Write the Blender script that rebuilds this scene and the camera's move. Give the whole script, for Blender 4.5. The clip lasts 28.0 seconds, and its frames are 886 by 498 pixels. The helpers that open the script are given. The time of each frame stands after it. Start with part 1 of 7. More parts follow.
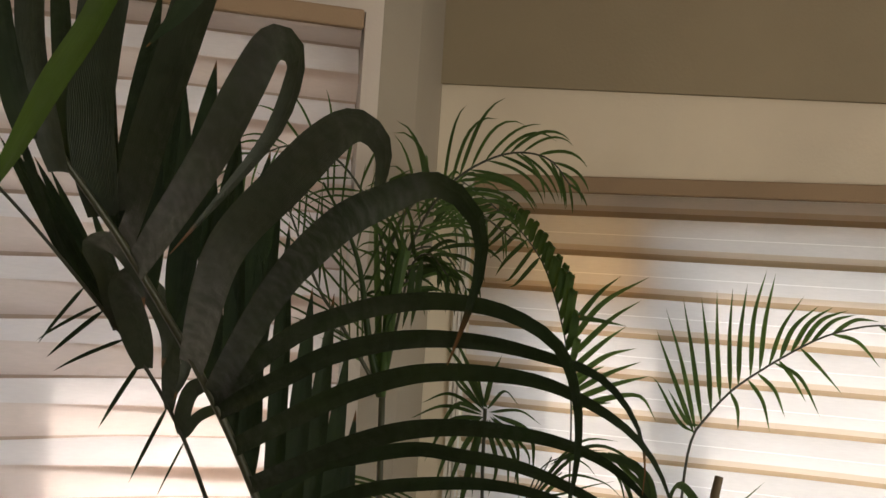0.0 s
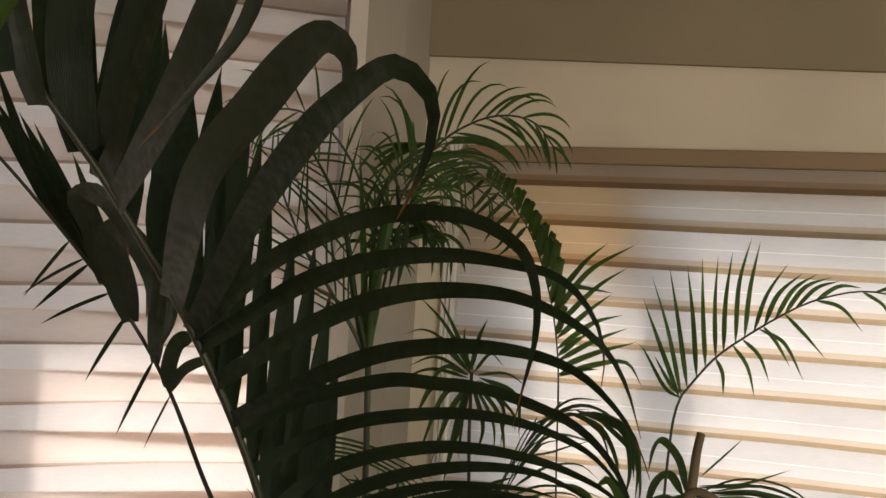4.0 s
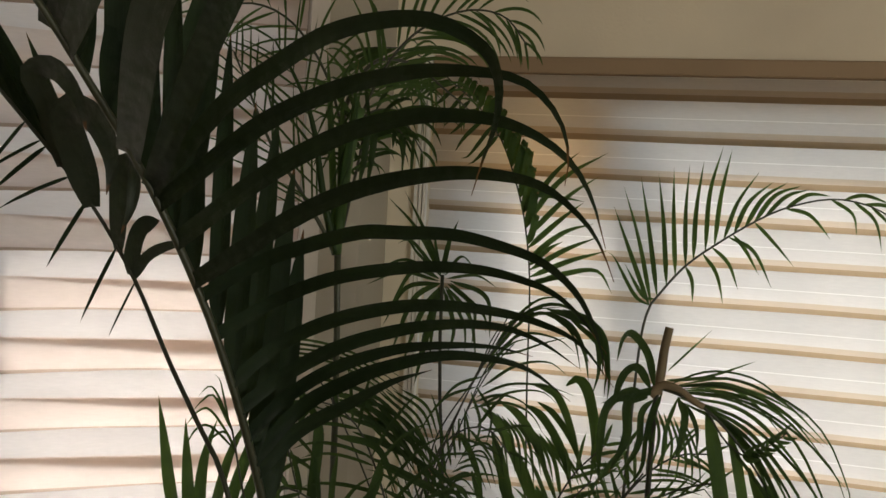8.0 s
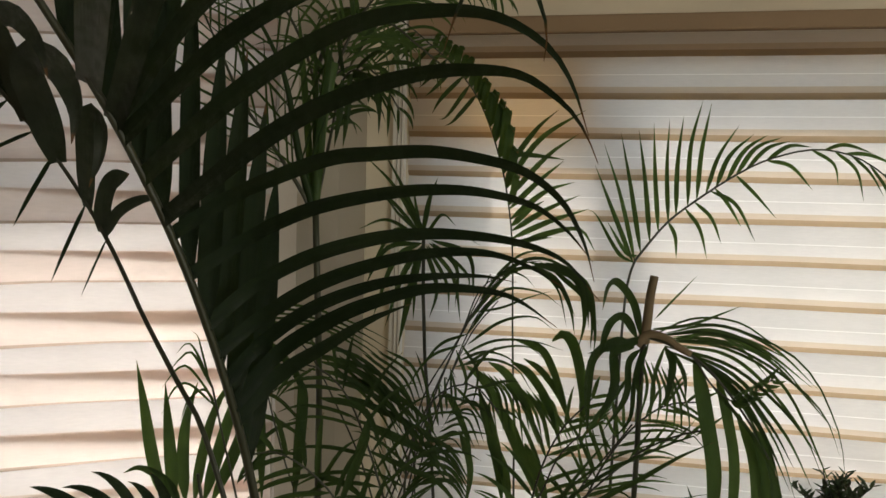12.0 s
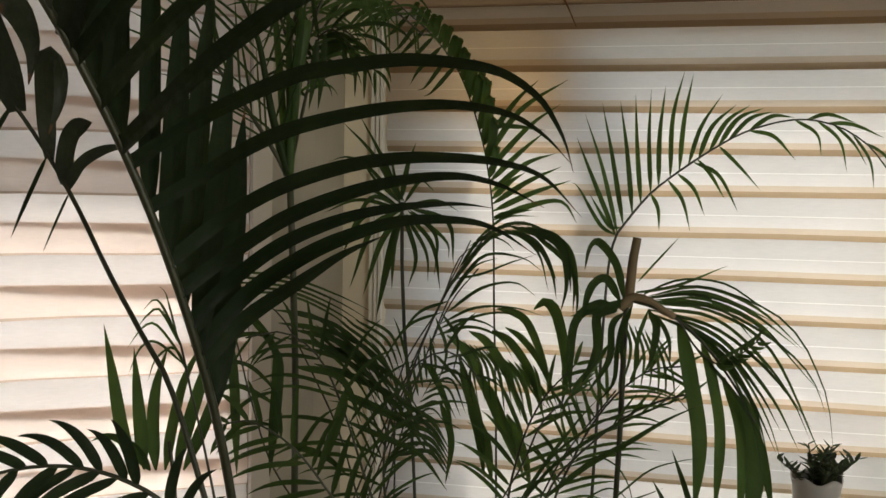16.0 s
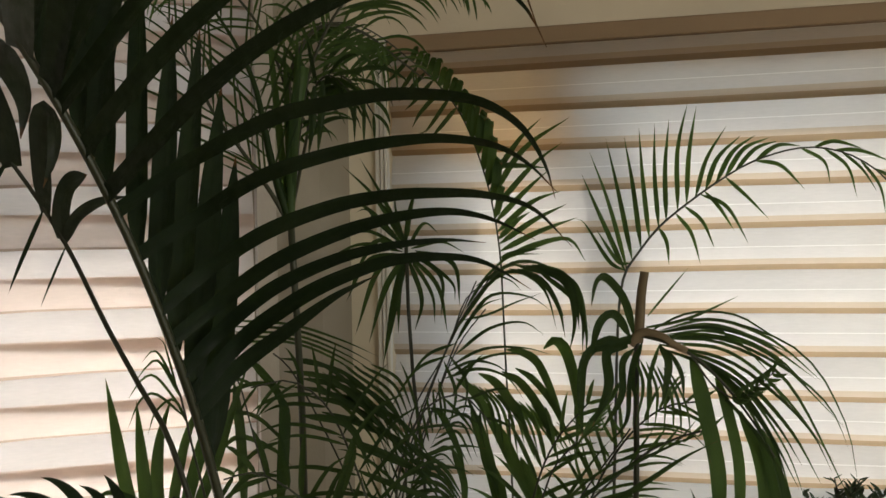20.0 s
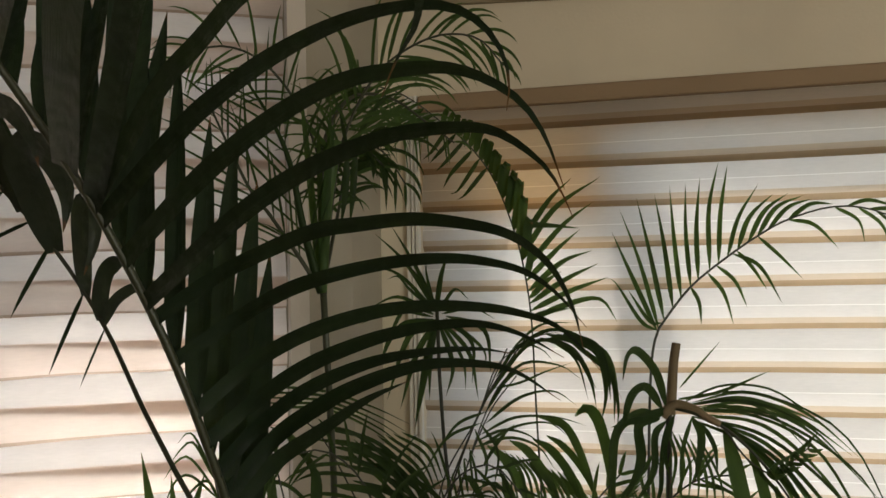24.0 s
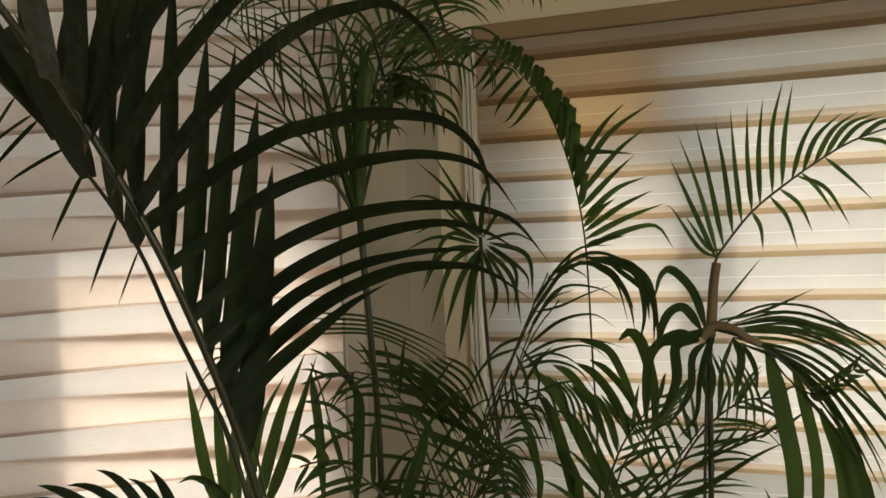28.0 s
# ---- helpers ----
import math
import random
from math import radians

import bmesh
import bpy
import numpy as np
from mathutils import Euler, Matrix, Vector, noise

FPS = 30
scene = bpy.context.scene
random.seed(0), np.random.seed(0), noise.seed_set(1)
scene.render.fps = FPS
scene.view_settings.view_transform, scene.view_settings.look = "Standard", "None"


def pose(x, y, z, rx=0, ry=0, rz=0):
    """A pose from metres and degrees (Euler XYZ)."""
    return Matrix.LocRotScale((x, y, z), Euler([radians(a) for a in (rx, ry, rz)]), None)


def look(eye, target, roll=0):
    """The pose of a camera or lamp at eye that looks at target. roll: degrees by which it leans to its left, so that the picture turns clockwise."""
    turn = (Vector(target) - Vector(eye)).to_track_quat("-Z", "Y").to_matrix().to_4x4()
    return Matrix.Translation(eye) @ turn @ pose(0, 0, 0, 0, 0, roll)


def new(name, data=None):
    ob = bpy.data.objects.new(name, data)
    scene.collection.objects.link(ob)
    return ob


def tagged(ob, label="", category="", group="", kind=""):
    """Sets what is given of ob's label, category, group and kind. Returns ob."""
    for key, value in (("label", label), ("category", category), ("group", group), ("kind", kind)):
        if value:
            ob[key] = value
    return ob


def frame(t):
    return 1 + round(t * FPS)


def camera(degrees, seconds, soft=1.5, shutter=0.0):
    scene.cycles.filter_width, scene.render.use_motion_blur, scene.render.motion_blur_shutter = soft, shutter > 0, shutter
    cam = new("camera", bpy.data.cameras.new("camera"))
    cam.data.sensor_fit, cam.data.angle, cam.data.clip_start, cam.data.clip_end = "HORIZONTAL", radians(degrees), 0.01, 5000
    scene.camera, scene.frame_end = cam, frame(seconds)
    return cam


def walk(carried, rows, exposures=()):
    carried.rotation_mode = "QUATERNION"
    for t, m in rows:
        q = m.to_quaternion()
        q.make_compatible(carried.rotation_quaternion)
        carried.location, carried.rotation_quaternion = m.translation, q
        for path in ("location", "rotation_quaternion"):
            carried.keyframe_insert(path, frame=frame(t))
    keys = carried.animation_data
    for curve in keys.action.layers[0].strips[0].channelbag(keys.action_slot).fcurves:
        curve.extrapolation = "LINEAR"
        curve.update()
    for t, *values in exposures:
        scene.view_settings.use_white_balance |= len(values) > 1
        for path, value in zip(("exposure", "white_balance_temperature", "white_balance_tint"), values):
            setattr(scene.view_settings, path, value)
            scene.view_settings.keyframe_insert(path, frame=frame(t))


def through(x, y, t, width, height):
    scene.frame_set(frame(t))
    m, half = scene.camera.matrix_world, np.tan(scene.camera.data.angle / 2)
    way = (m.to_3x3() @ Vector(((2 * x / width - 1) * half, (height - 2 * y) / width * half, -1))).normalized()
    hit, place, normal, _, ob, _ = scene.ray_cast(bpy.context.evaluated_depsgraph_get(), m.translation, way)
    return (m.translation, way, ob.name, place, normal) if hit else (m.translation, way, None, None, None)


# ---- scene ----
cam = camera(54.0, 28.0)
PATH = [
    (0, (0.5274, -1.5980, 1.8800), (0.1180, -0.1558, 1.9295), 3.66),
    (1, (0.5415, -1.6203, 1.8765), (0.1332, -0.1776, 1.9192), 3.57),
    (2, (0.5432, -1.6128, 1.8683), (0.1385, -0.1688, 1.9030), 3.53),
    (2.5, (0.5463, -1.6180, 1.8648), (0.1414, -0.1741, 1.9006), 3.45),
    (4.5, (0.5427, -1.5951, 1.8401), (0.1459, -0.1487, 1.8664), 3.49),
    (5, (0.5444, -1.5902, 1.8338), (0.1485, -0.1434, 1.8450), 3.81),
    (5.5, (0.5449, -1.5874, 1.8216), (0.1547, -0.1390, 1.8185), 3.53),
    (6, (0.5453, -1.5834, 1.8116), (0.1623, -0.1333, 1.7893), 3.58),
    (7, (0.5535, -1.5881, 1.8025), (0.1786, -0.1369, 1.7439), 4.04),
    (8, (0.5492, -1.5902, 1.7902), (0.1971, -0.1334, 1.7275), 3.28),
    (9, (0.5483, -1.5879, 1.7810), (0.2047, -0.1293, 1.7139), 3.09),
    (10, (0.5523, -1.5878, 1.7746), (0.2126, -0.1285, 1.7043), 2.69),
    (11, (0.5488, -1.5801, 1.7663), (0.2213, -0.1183, 1.6900), 2.21),
    (12, (0.5491, -1.5738, 1.7526), (0.2276, -0.1112, 1.6668), 1.46),
    (12.5, (0.5477, -1.5698, 1.7494), (0.2329, -0.1065, 1.6510), 1.65),
    (14.5, (0.5489, -1.5628, 1.7257), (0.2498, -0.0979, 1.6043), 1.44),
    (15, (0.5515, -1.5587, 1.7160), (0.2538, -0.0929, 1.6026), 1.28),
    (16, (0.5508, -1.5499, 1.7067), (0.2573, -0.0813, 1.6236), 1.11),
    (17, (0.5495, -1.5431, 1.7035), (0.2579, -0.0721, 1.6683), 0.36),
    (18, (0.5587, -1.5462, 1.7006), (0.2576, -0.0769, 1.6771), 0.03),
    (19, (0.5593, -1.5411, 1.7018), (0.2488, -0.0737, 1.6886), -0.60),
    (20, (0.5621, -1.5355, 1.7015), (0.2412, -0.0703, 1.6964), -1.03),
    (21, (0.5634, -1.5517, 1.7162), (0.2198, -0.0916, 1.7153), -1.21),
    (22, (0.5541, -1.5526, 1.7424), (0.1998, -0.0951, 1.7533), -1.22),
    (22.5, (0.5452, -1.5440, 1.7516), (0.1935, -0.0859, 1.7722), -0.95),
    (24.5, (0.5808, -1.5425, 1.7471), (0.1927, -0.0945, 1.7993), -1.29),
    (25, (0.6001, -1.5370, 1.7527), (0.1892, -0.0948, 1.7900), -1.72),
    (25.5, (0.6182, -1.5323, 1.7468), (0.1779, -0.0985, 1.7671), -2.28),
    (26, (0.6288, -1.5210, 1.7387), (0.1532, -0.0984, 1.7355), -1.92),
    (27, (0.6377, -1.5203, 1.7305), (0.1102, -0.1165, 1.6976), -2.03),
    (28, (0.6374, -1.5214, 1.7182), (0.0989, -0.1219, 1.6812), -2.11),
]
walk(cam, [(t, look(eye, target, roll)) for t, eye, target, roll in PATH], exposures=[(0, 2.92, 7000, 12), (2.5, 2.86, 7100, 13), (5, 2.72, 6950, 12), (6.5, 2.62, 6750, 11), (8, 2.54, 6850, 7), (22, 2.54, 6900, 6), (25, 2.58, 7050, 6), (28, 2.58, 7650, 4)])
SUN_STRENGTH, SKY_STRENGTH, FILL_STRENGTH = 0.38, 0.056, 8.5

# ---- world, sun ----
world = bpy.data.worlds.new("sky")
scene.world = world
world.use_nodes = True
wn = world.node_tree.nodes
sky = wn.new("ShaderNodeTexSky")
sky.sky_type = 'NISHITA'
sky.sun_disc = False
SUN_WAY = Vector((0.55, -0.75, -0.75)).normalized()
sky.sun_elevation = math.asin(-SUN_WAY.z)
sky.sun_rotation = math.atan2(-SUN_WAY.x, -SUN_WAY.y)
wn["Background"].inputs["Strength"].default_value = SKY_STRENGTH
world.node_tree.links.new(sky.outputs[0], wn["Background"].inputs["Color"])
sun_data = bpy.data.lights.new("sun", 'SUN')
sun_data.energy = SUN_STRENGTH
sun_data.angle = radians(0.7)
sun_data.color = (1.0, 0.955, 0.92)
sun = new("sun", sun_data)
sun.rotation_mode = 'QUATERNION'
sun.rotation_quaternion = SUN_WAY.to_track_quat('-Z', 'Y')
sun.location = (-6, 3, 7)
# unseen fill: an area lamp in an opening added to the east wall
fill_data = bpy.data.lights.new("fill_lamp", 'AREA')
fill_data.shape, fill_data.size, fill_data.size_y, fill_data.energy = 'RECTANGLE', 1.8, 1.3, FILL_STRENGTH
fill_data.color = (1.0, 0.95, 0.88)
fill = new("fill_lamp", fill_data)
fill.matrix_world = look((3.59, -2.9, 1.65), (0.0, -2.4, 1.5))


# ---- materials ----
def material(name):
    m = bpy.data.materials.new(name)
    m.use_nodes = True
    nt = m.node_tree
    return m, nt, nt.nodes["Principled BSDF"]


def node(nt, kind, **values):
    n = nt.nodes.new(kind)
    for key, value in values.items():
        n.inputs[key].default_value = value
    return n


def ramp(nt, source, low, high, a=0.35, b=0.65):
    r = nt.nodes.new("ShaderNodeValToRGB")
    r.color_ramp.elements[0].position, r.color_ramp.elements[1].position = a, b
    r.color_ramp.elements[0].color, r.color_ramp.elements[1].color = (*low, 1), (*high, 1)
    nt.links.new(source, r.inputs[0])
    return r.outputs[0]


def coords(nt, scale=(1, 1, 1)):
    c = nt.nodes.new("ShaderNodeTexCoord")
    mp = nt.nodes.new("ShaderNodeMapping")
    mp.inputs["Scale"].default_value = scale
    nt.links.new(c.outputs["Object"], mp.inputs[0])
    return mp.outputs[0]


def noise_tex(nt, vec, scale, detail=4.0):
    n = node(nt, "ShaderNodeTexNoise", Scale=scale, Detail=detail)
    nt.links.new(vec, n.inputs["Vector"])
    return n.outputs["Fac"]


def bump(nt, height, strength, distance, into):
    b = node(nt, "ShaderNodeBump", Strength=strength, Distance=distance)
    nt.links.new(height, b.inputs["Height"])
    nt.links.new(b.outputs[0], into)


def painted(name, color, rough=0.6, stain=0.06, grain=160.0):
    m, nt, p = material(name)
    v = coords(nt)
    dark = tuple(c * (1 - stain * 2) for c in color)
    light = tuple(min(c * (1 + stain), 1.0) for c in color)
    nt.links.new(ramp(nt, noise_tex(nt, v, 2.3, 5), dark, light), p.inputs["Base Color"])
    p.inputs["Roughness"].default_value = rough
    bump(nt, noise_tex(nt, v, grain, 3), 0.25, 0.002, p.inputs["Normal"])
    return m


def fabric(name, color, through, weave=900.0, share=0.62):
    """Thin woven cloth that lets daylight through."""
    m, nt, p = material(name)
    v = coords(nt)
    spots = noise_tex(nt, v, 7.0, 4)
    fine = noise_tex(nt, coords(nt, (1, 1, 6)), 60.0, 2)
    mixed = nt.nodes.new("ShaderNodeMath")
    mixed.operation = 'ADD'
    nt.links.new(spots, mixed.inputs[0])
    nt.links.new(fine, mixed.inputs[1])
    half = nt.nodes.new("ShaderNodeMath")
    half.operation = 'MULTIPLY'
    half.inputs[1].default_value = 0.5
    nt.links.new(mixed.outputs[0], half.inputs[0])
    front = ramp(nt, half.outputs[0], tuple(c * 0.93 for c in color), color)
    behind = ramp(nt, half.outputs[0], tuple(c * 0.92 for c in through), through)
    d = nt.nodes.new("ShaderNodeBsdfDiffuse")
    tr = nt.nodes.new("ShaderNodeBsdfTranslucent")
    nt.links.new(front, d.inputs[0])
    nt.links.new(behind, tr.inputs[0])
    mix = node(nt, "ShaderNodeMixShader", Fac=share)
    nt.links.new(d.outputs[0], mix.inputs[1])
    nt.links.new(tr.outputs[0], mix.inputs[2])
    nt.links.new(mix.outputs[0], nt.nodes["Material Output"].inputs[0])
    w = nt.nodes.new("ShaderNodeTexWave")
    w.bands_direction = 'Z'
    w.inputs["Scale"].default_value = weave
    nt.links.new(v, w.inputs["Vector"])
    bump(nt, w.outputs["Fac"], 0.08, 0.0004, d.inputs["Normal"])
    return m


def leafy(name, low, high, through, rough=0.42, share=0.3, gloss=0.18):
    """A palm leaf: waxy on top, veined along its length, and green-gold where light shines through."""
    m, nt, p = material(name)
    uv = nt.nodes.new("ShaderNodeUVMap")
    mp = nt.nodes.new("ShaderNodeMapping")
    mp.inputs["Scale"].default_value = (26, 1.2, 1)
    nt.links.new(uv.outputs[0], mp.inputs[0])
    veins = noise_tex(nt, mp.outputs[0], 3.0, 3)
    blot = noise_tex(nt, coords(nt), 30.0, 4)
    info = nt.nodes.new("ShaderNodeObjectInfo")
    add = nt.nodes.new("ShaderNodeMath")
    add.operation = 'MULTIPLY_ADD'
    add.inputs[1].default_value = 0.45
    nt.links.new(veins, add.inputs[0])
    mulb = nt.nodes.new("ShaderNodeMath")
    mulb.operation = 'MULTIPLY_ADD'
    mulb.inputs[1].default_value = 0.3
    nt.links.new(info.outputs["Random"], mulb.inputs[0])
    scaled = nt.nodes.new("ShaderNodeMath")
    scaled.operation = 'MULTIPLY'
    scaled.inputs[1].default_value = 0.3
    nt.links.new(blot, scaled.inputs[0])
    nt.links.new(scaled.outputs[0], mulb.inputs[2])
    nt.links.new(mulb.outputs[0], add.inputs[2])
    base = ramp(nt, add.outputs[0], low, high, 0.3, 0.75)
    # dry brown tips
    split = nt.nodes.new("ShaderNodeSeparateXYZ")
    nt.links.new(uv.outputs[0], split.inputs[0])
    dry = nt.nodes.new("ShaderNodeMath")
    dry.operation = 'MULTIPLY_ADD'
    dry.inputs[1].default_value = 0.06
    nt.links.new(blot, dry.inputs[0])
    nt.links.new(split.outputs["Y"], dry.inputs[2])
    tips = nt.nodes.new("ShaderNodeMapRange")
    tips.inputs["From Min"].default_value, tips.inputs["From Max"].default_value = 0.985, 1.0
    nt.links.new(dry.outputs[0], tips.inputs["Value"])
    tone = nt.nodes.new("ShaderNodeMixRGB")
    tone.inputs[2].default_value = (0.16, 0.075, 0.03, 1)
    nt.links.new(tips.outputs[0], tone.inputs[0])
    nt.links.new(base, tone.inputs[1])
    nt.links.new(tone.outputs[0], p.inputs["Base Color"])
    p.inputs["Roughness"].default_value = rough
    p.inputs["Specular IOR Level"].default_value = gloss
    ribs = nt.nodes.new("ShaderNodeTexWave")
    ribs.inputs["Scale"].default_value = 0.35
    ribs.inputs["Distortion"].default_value = 0.6
    nt.links.new(mp.outputs[0], ribs.inputs["Vector"])
    relief = nt.nodes.new("ShaderNodeMath")
    relief.operation = 'MULTIPLY_ADD'
    relief.inputs[1].default_value = 0.5
    nt.links.new(ribs.outputs["Fac"], relief.inputs[0])
    nt.links.new(veins, relief.inputs[2])
    bump(nt, relief.outputs[0], 0.5, 0.0012, p.inputs["Normal"])
    dust = ramp(nt, noise_tex(nt, coords(nt), 140.0, 3), (rough - 0.1,) * 3, (min(rough + 0.2, 1.0),) * 3, 0.35, 0.7)
    nt.links.new(dust, p.inputs["Roughness"])
    tr = nt.nodes.new("ShaderNodeBsdfTranslucent")
    nt.links.new(ramp(nt, add.outputs[0], tuple(c * 0.6 for c in through), through, 0.3, 0.75), tr.inputs[0])
    mix = node(nt, "ShaderNodeMixShader", Fac=share)
    nt.links.new(p.outputs[0], mix.inputs[1])
    nt.links.new(tr.outputs[0], mix.inputs[2])
    nt.links.new(mix.outputs[0], nt.nodes["Material Output"].inputs[0])
    return m


WALL = painted("wall_paint", (0.73, 0.655, 0.52), 0.65)
# wall paint darkened for the shade on this side of the corner
WALL_LEFT = painted("corner_shade_paint", (0.52, 0.475, 0.425), 0.65)
# poor light on the return face is mixed into this darker colour
RETURN = painted("return_shade_paint", (0.31, 0.28, 0.225), 0.65)
TAUPE = painted("taupe_paint", (0.30, 0.25, 0.165), 0.7)
CEILING = painted("ceiling_paint", (0.72, 0.69, 0.62), 0.8)
TRIM = painted("trim_paint", (0.80, 0.78, 0.74), 0.35, 0.03, 60)
FLOOR = painted("floor_boards", (0.22, 0.14, 0.08), 0.4, 0.15, 40)
RAIL = painted("rail_cloth", (0.30, 0.21, 0.13), 0.7, 0.05, 300)
OUTSIDE = painted("outside_plaster", (0.45, 0.40, 0.34), 0.9, 0.1, 40)
SOIL = painted("potting_soil", (0.05, 0.035, 0.025), 0.95, 0.3, 90)
CERAMIC = painted("glazed_ceramic", (0.36, 0.36, 0.36), 0.35, 0.03, 20)
TERRACOTTA = painted("dark_planter", (0.10, 0.09, 0.085), 0.5, 0.1, 60)
STALK = painted("green_stalk", (0.026, 0.032, 0.014), 0.45, 0.2, 220)
CUT = painted("dry_stalk", (0.20, 0.15, 0.085), 0.8, 0.2, 220)
VANE = fabric("vane_cloth", (0.76, 0.74, 0.73), (0.715, 0.685, 0.660), 900.0, 0.75)
# band and hem tones carry the darkening of the lapped double cloth
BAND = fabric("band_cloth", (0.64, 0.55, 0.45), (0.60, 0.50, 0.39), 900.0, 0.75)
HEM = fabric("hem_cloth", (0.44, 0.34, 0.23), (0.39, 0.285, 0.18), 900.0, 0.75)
SHEER = fabric("sheer_cloth", (0.82, 0.80, 0.78), (0.94, 0.92, 0.90), 1400, 0.8)
# lighter copies of the same cloths, for the daylight behind the tall window
VANE_LEFT = fabric("left_vane_cloth", (0.78, 0.74, 0.735), (0.79, 0.735, 0.725), 900.0, 0.72)
BAND_LEFT = fabric("left_band_cloth", (0.74, 0.655, 0.61), (0.715, 0.605, 0.555), 900.0, 0.72)
HEM_LEFT = fabric("left_hem_cloth", (0.53, 0.43, 0.36), (0.50, 0.385, 0.315), 900.0, 0.72)
# tan cloth for the unlit top of the wide shade
DIMMER = fabric("dimmer_cloth", (0.52, 0.40, 0.25), (0.92, 0.74, 0.50), 700.0, 0.85)
VOILE, vnt, vp = material("voile_cloth")
voile_clear = vnt.nodes.new("ShaderNodeBsdfTransparent")
voile_cloth = vnt.nodes.new("ShaderNodeBsdfTranslucent")
voile_cloth.inputs[0].default_value = (0.92, 0.92, 0.92, 1)
voile_mix = node(vnt, "ShaderNodeMixShader", Fac=0.3)
vnt.links.new(voile_clear.outputs[0], voile_mix.inputs[1])
vnt.links.new(voile_cloth.outputs[0], voile_mix.inputs[2])
vnt.links.new(voile_mix.outputs[0], vnt.nodes["Material Output"].inputs[0])
LEAF = leafy("palm_leaf", (0.014, 0.030, 0.010), (0.034, 0.060, 0.020), (0.10, 0.19, 0.03))
LEAF_DARK = leafy("broad_palm_leaf", (0.010, 0.019, 0.010), (0.028, 0.042, 0.025), (0.050, 0.10, 0.018), 0.45, 0.2, 0.14)
# the broad leaf again, paler and glossier for blades that catch light
LEAF_LIT = leafy("glossy_lit_leaf", (0.016, 0.026, 0.016), (0.042, 0.056, 0.040), (0.05, 0.10, 0.018), 0.45, 0.16, 0.5)
# brighter green put in for the near blade lit from behind
LEAF_NEAR = leafy("backlit_palm_leaf", (0.030, 0.060, 0.012), (0.060, 0.100, 0.022), (0.16, 0.30, 0.04), 0.42, 0.4, 0.14)
LEAF_FAR = leafy("thin_palm_leaf", (0.022, 0.050, 0.016), (0.060, 0.105, 0.035), (0.14, 0.26, 0.04), 0.45, 0.34)
SUCCULENT = leafy("succulent_leaf", (0.035, 0.060, 0.030), (0.075, 0.11, 0.06), (0.06, 0.10, 0.03), 0.5, 0.1)
GLASS, gnt, gp = material("window_glass")
gp.inputs["Base Color"].default_value = (0.97, 0.99, 0.98, 1)
gp.inputs["Roughness"].default_value = 0.0
gp.inputs["Transmission Weight"].default_value = 1.0
gp.inputs["IOR"].default_value = 1.45


FACING = (0.25, -0.96, 0.08)


# ---- mesh helpers ----
def finish(name, bm, mat, parent=None, label="", smooth=False):
    me = bpy.data.meshes.new(name)
    bm.to_mesh(me)
    bm.free()
    if smooth:
        me.polygons.foreach_set("use_smooth", [True] * len(me.polygons))
    me.materials.append(mat)
    ob = new(name, me)
    if parent:
        ob.parent = parent
    if label:
        ob["label"] = label
    return ob


def part(name, bm, mat, parent, label="", smooth=False):
    return finish(name, bm, mat, parent, label, smooth)


def box(lo, hi, bev=0.0):
    bm = bmesh.new()
    lo, hi = Vector(lo), Vector(hi)
    bmesh.ops.create_cube(bm, size=1.0, matrix=Matrix.LocRotScale((lo + hi) / 2, None, hi - lo))
    if bev:
        bmesh.ops.bevel(bm, geom=bm.edges[:], offset=bev, segments=2, affect='EDGES', profile=0.5)
    return bm


def boxes(*pairs):
    bm = bmesh.new()
    for lo, hi in pairs:
        lo, hi = Vector(lo), Vector(hi)
        bmesh.ops.create_cube(bm, size=1.0, matrix=Matrix.LocRotScale((lo + hi) / 2, None, hi - lo))
    return bm


def structure(name, bm, mat, label):
    return tagged(finish(name, bm, mat), label=label, category=name.split("_")[0], kind="structure")


def empty(name, at, label, category, group=""):
    return tagged_at(new(name), at, label, category, group)


def tagged_at(ob, at, label, category, group=""):
    ob.location = at
    return tagged(ob, label=label, category=category, group=group)


def world_part(name, bm, mat, thing, label="", smooth=False):
    """A part given in world coordinates under a thing that stands at its own base."""
    o = thing.location
    p = thing.parent
    while p:
        o = o + p.location
        p = p.parent
    bmesh.ops.translate(bm, verts=bm.verts[:], vec=-o)
    return part(name, bm, mat, thing, label, smooth)


def spline(points, n):
    """n + 1 points evenly along a smooth curve through the given ones."""
    p = [Vector(q) for q in points]
    p = [2 * p[0] - p[1]] + p + [2 * p[-1] - p[-2]]
    fine = []
    for i in range(1, len(p) - 2):
        a, b, c, d = p[i - 1:i + 3]
        for k in range(16):
            t = k / 16
            fine.append(0.5 * ((2 * b) + (c - a) * t + (2 * a - 5 * b + 4 * c - d) * t * t + (3 * b - a - 3 * c + d) * t ** 3))
    fine.append(p[-2])
    run = [0.0]
    for a, b in zip(fine, fine[1:]):
        run.append(run[-1] + (b - a).length)
    out, j = [], 0
    for k in range(n + 1):
        want = run[-1] * k / n
        while j < len(run) - 2 and run[j + 1] < want:
            j += 1
        span = max(run[j + 1] - run[j], 1e-9)
        out.append(fine[j].lerp(fine[j + 1], min(max((want - run[j]) / span, 0), 1)))
    return out


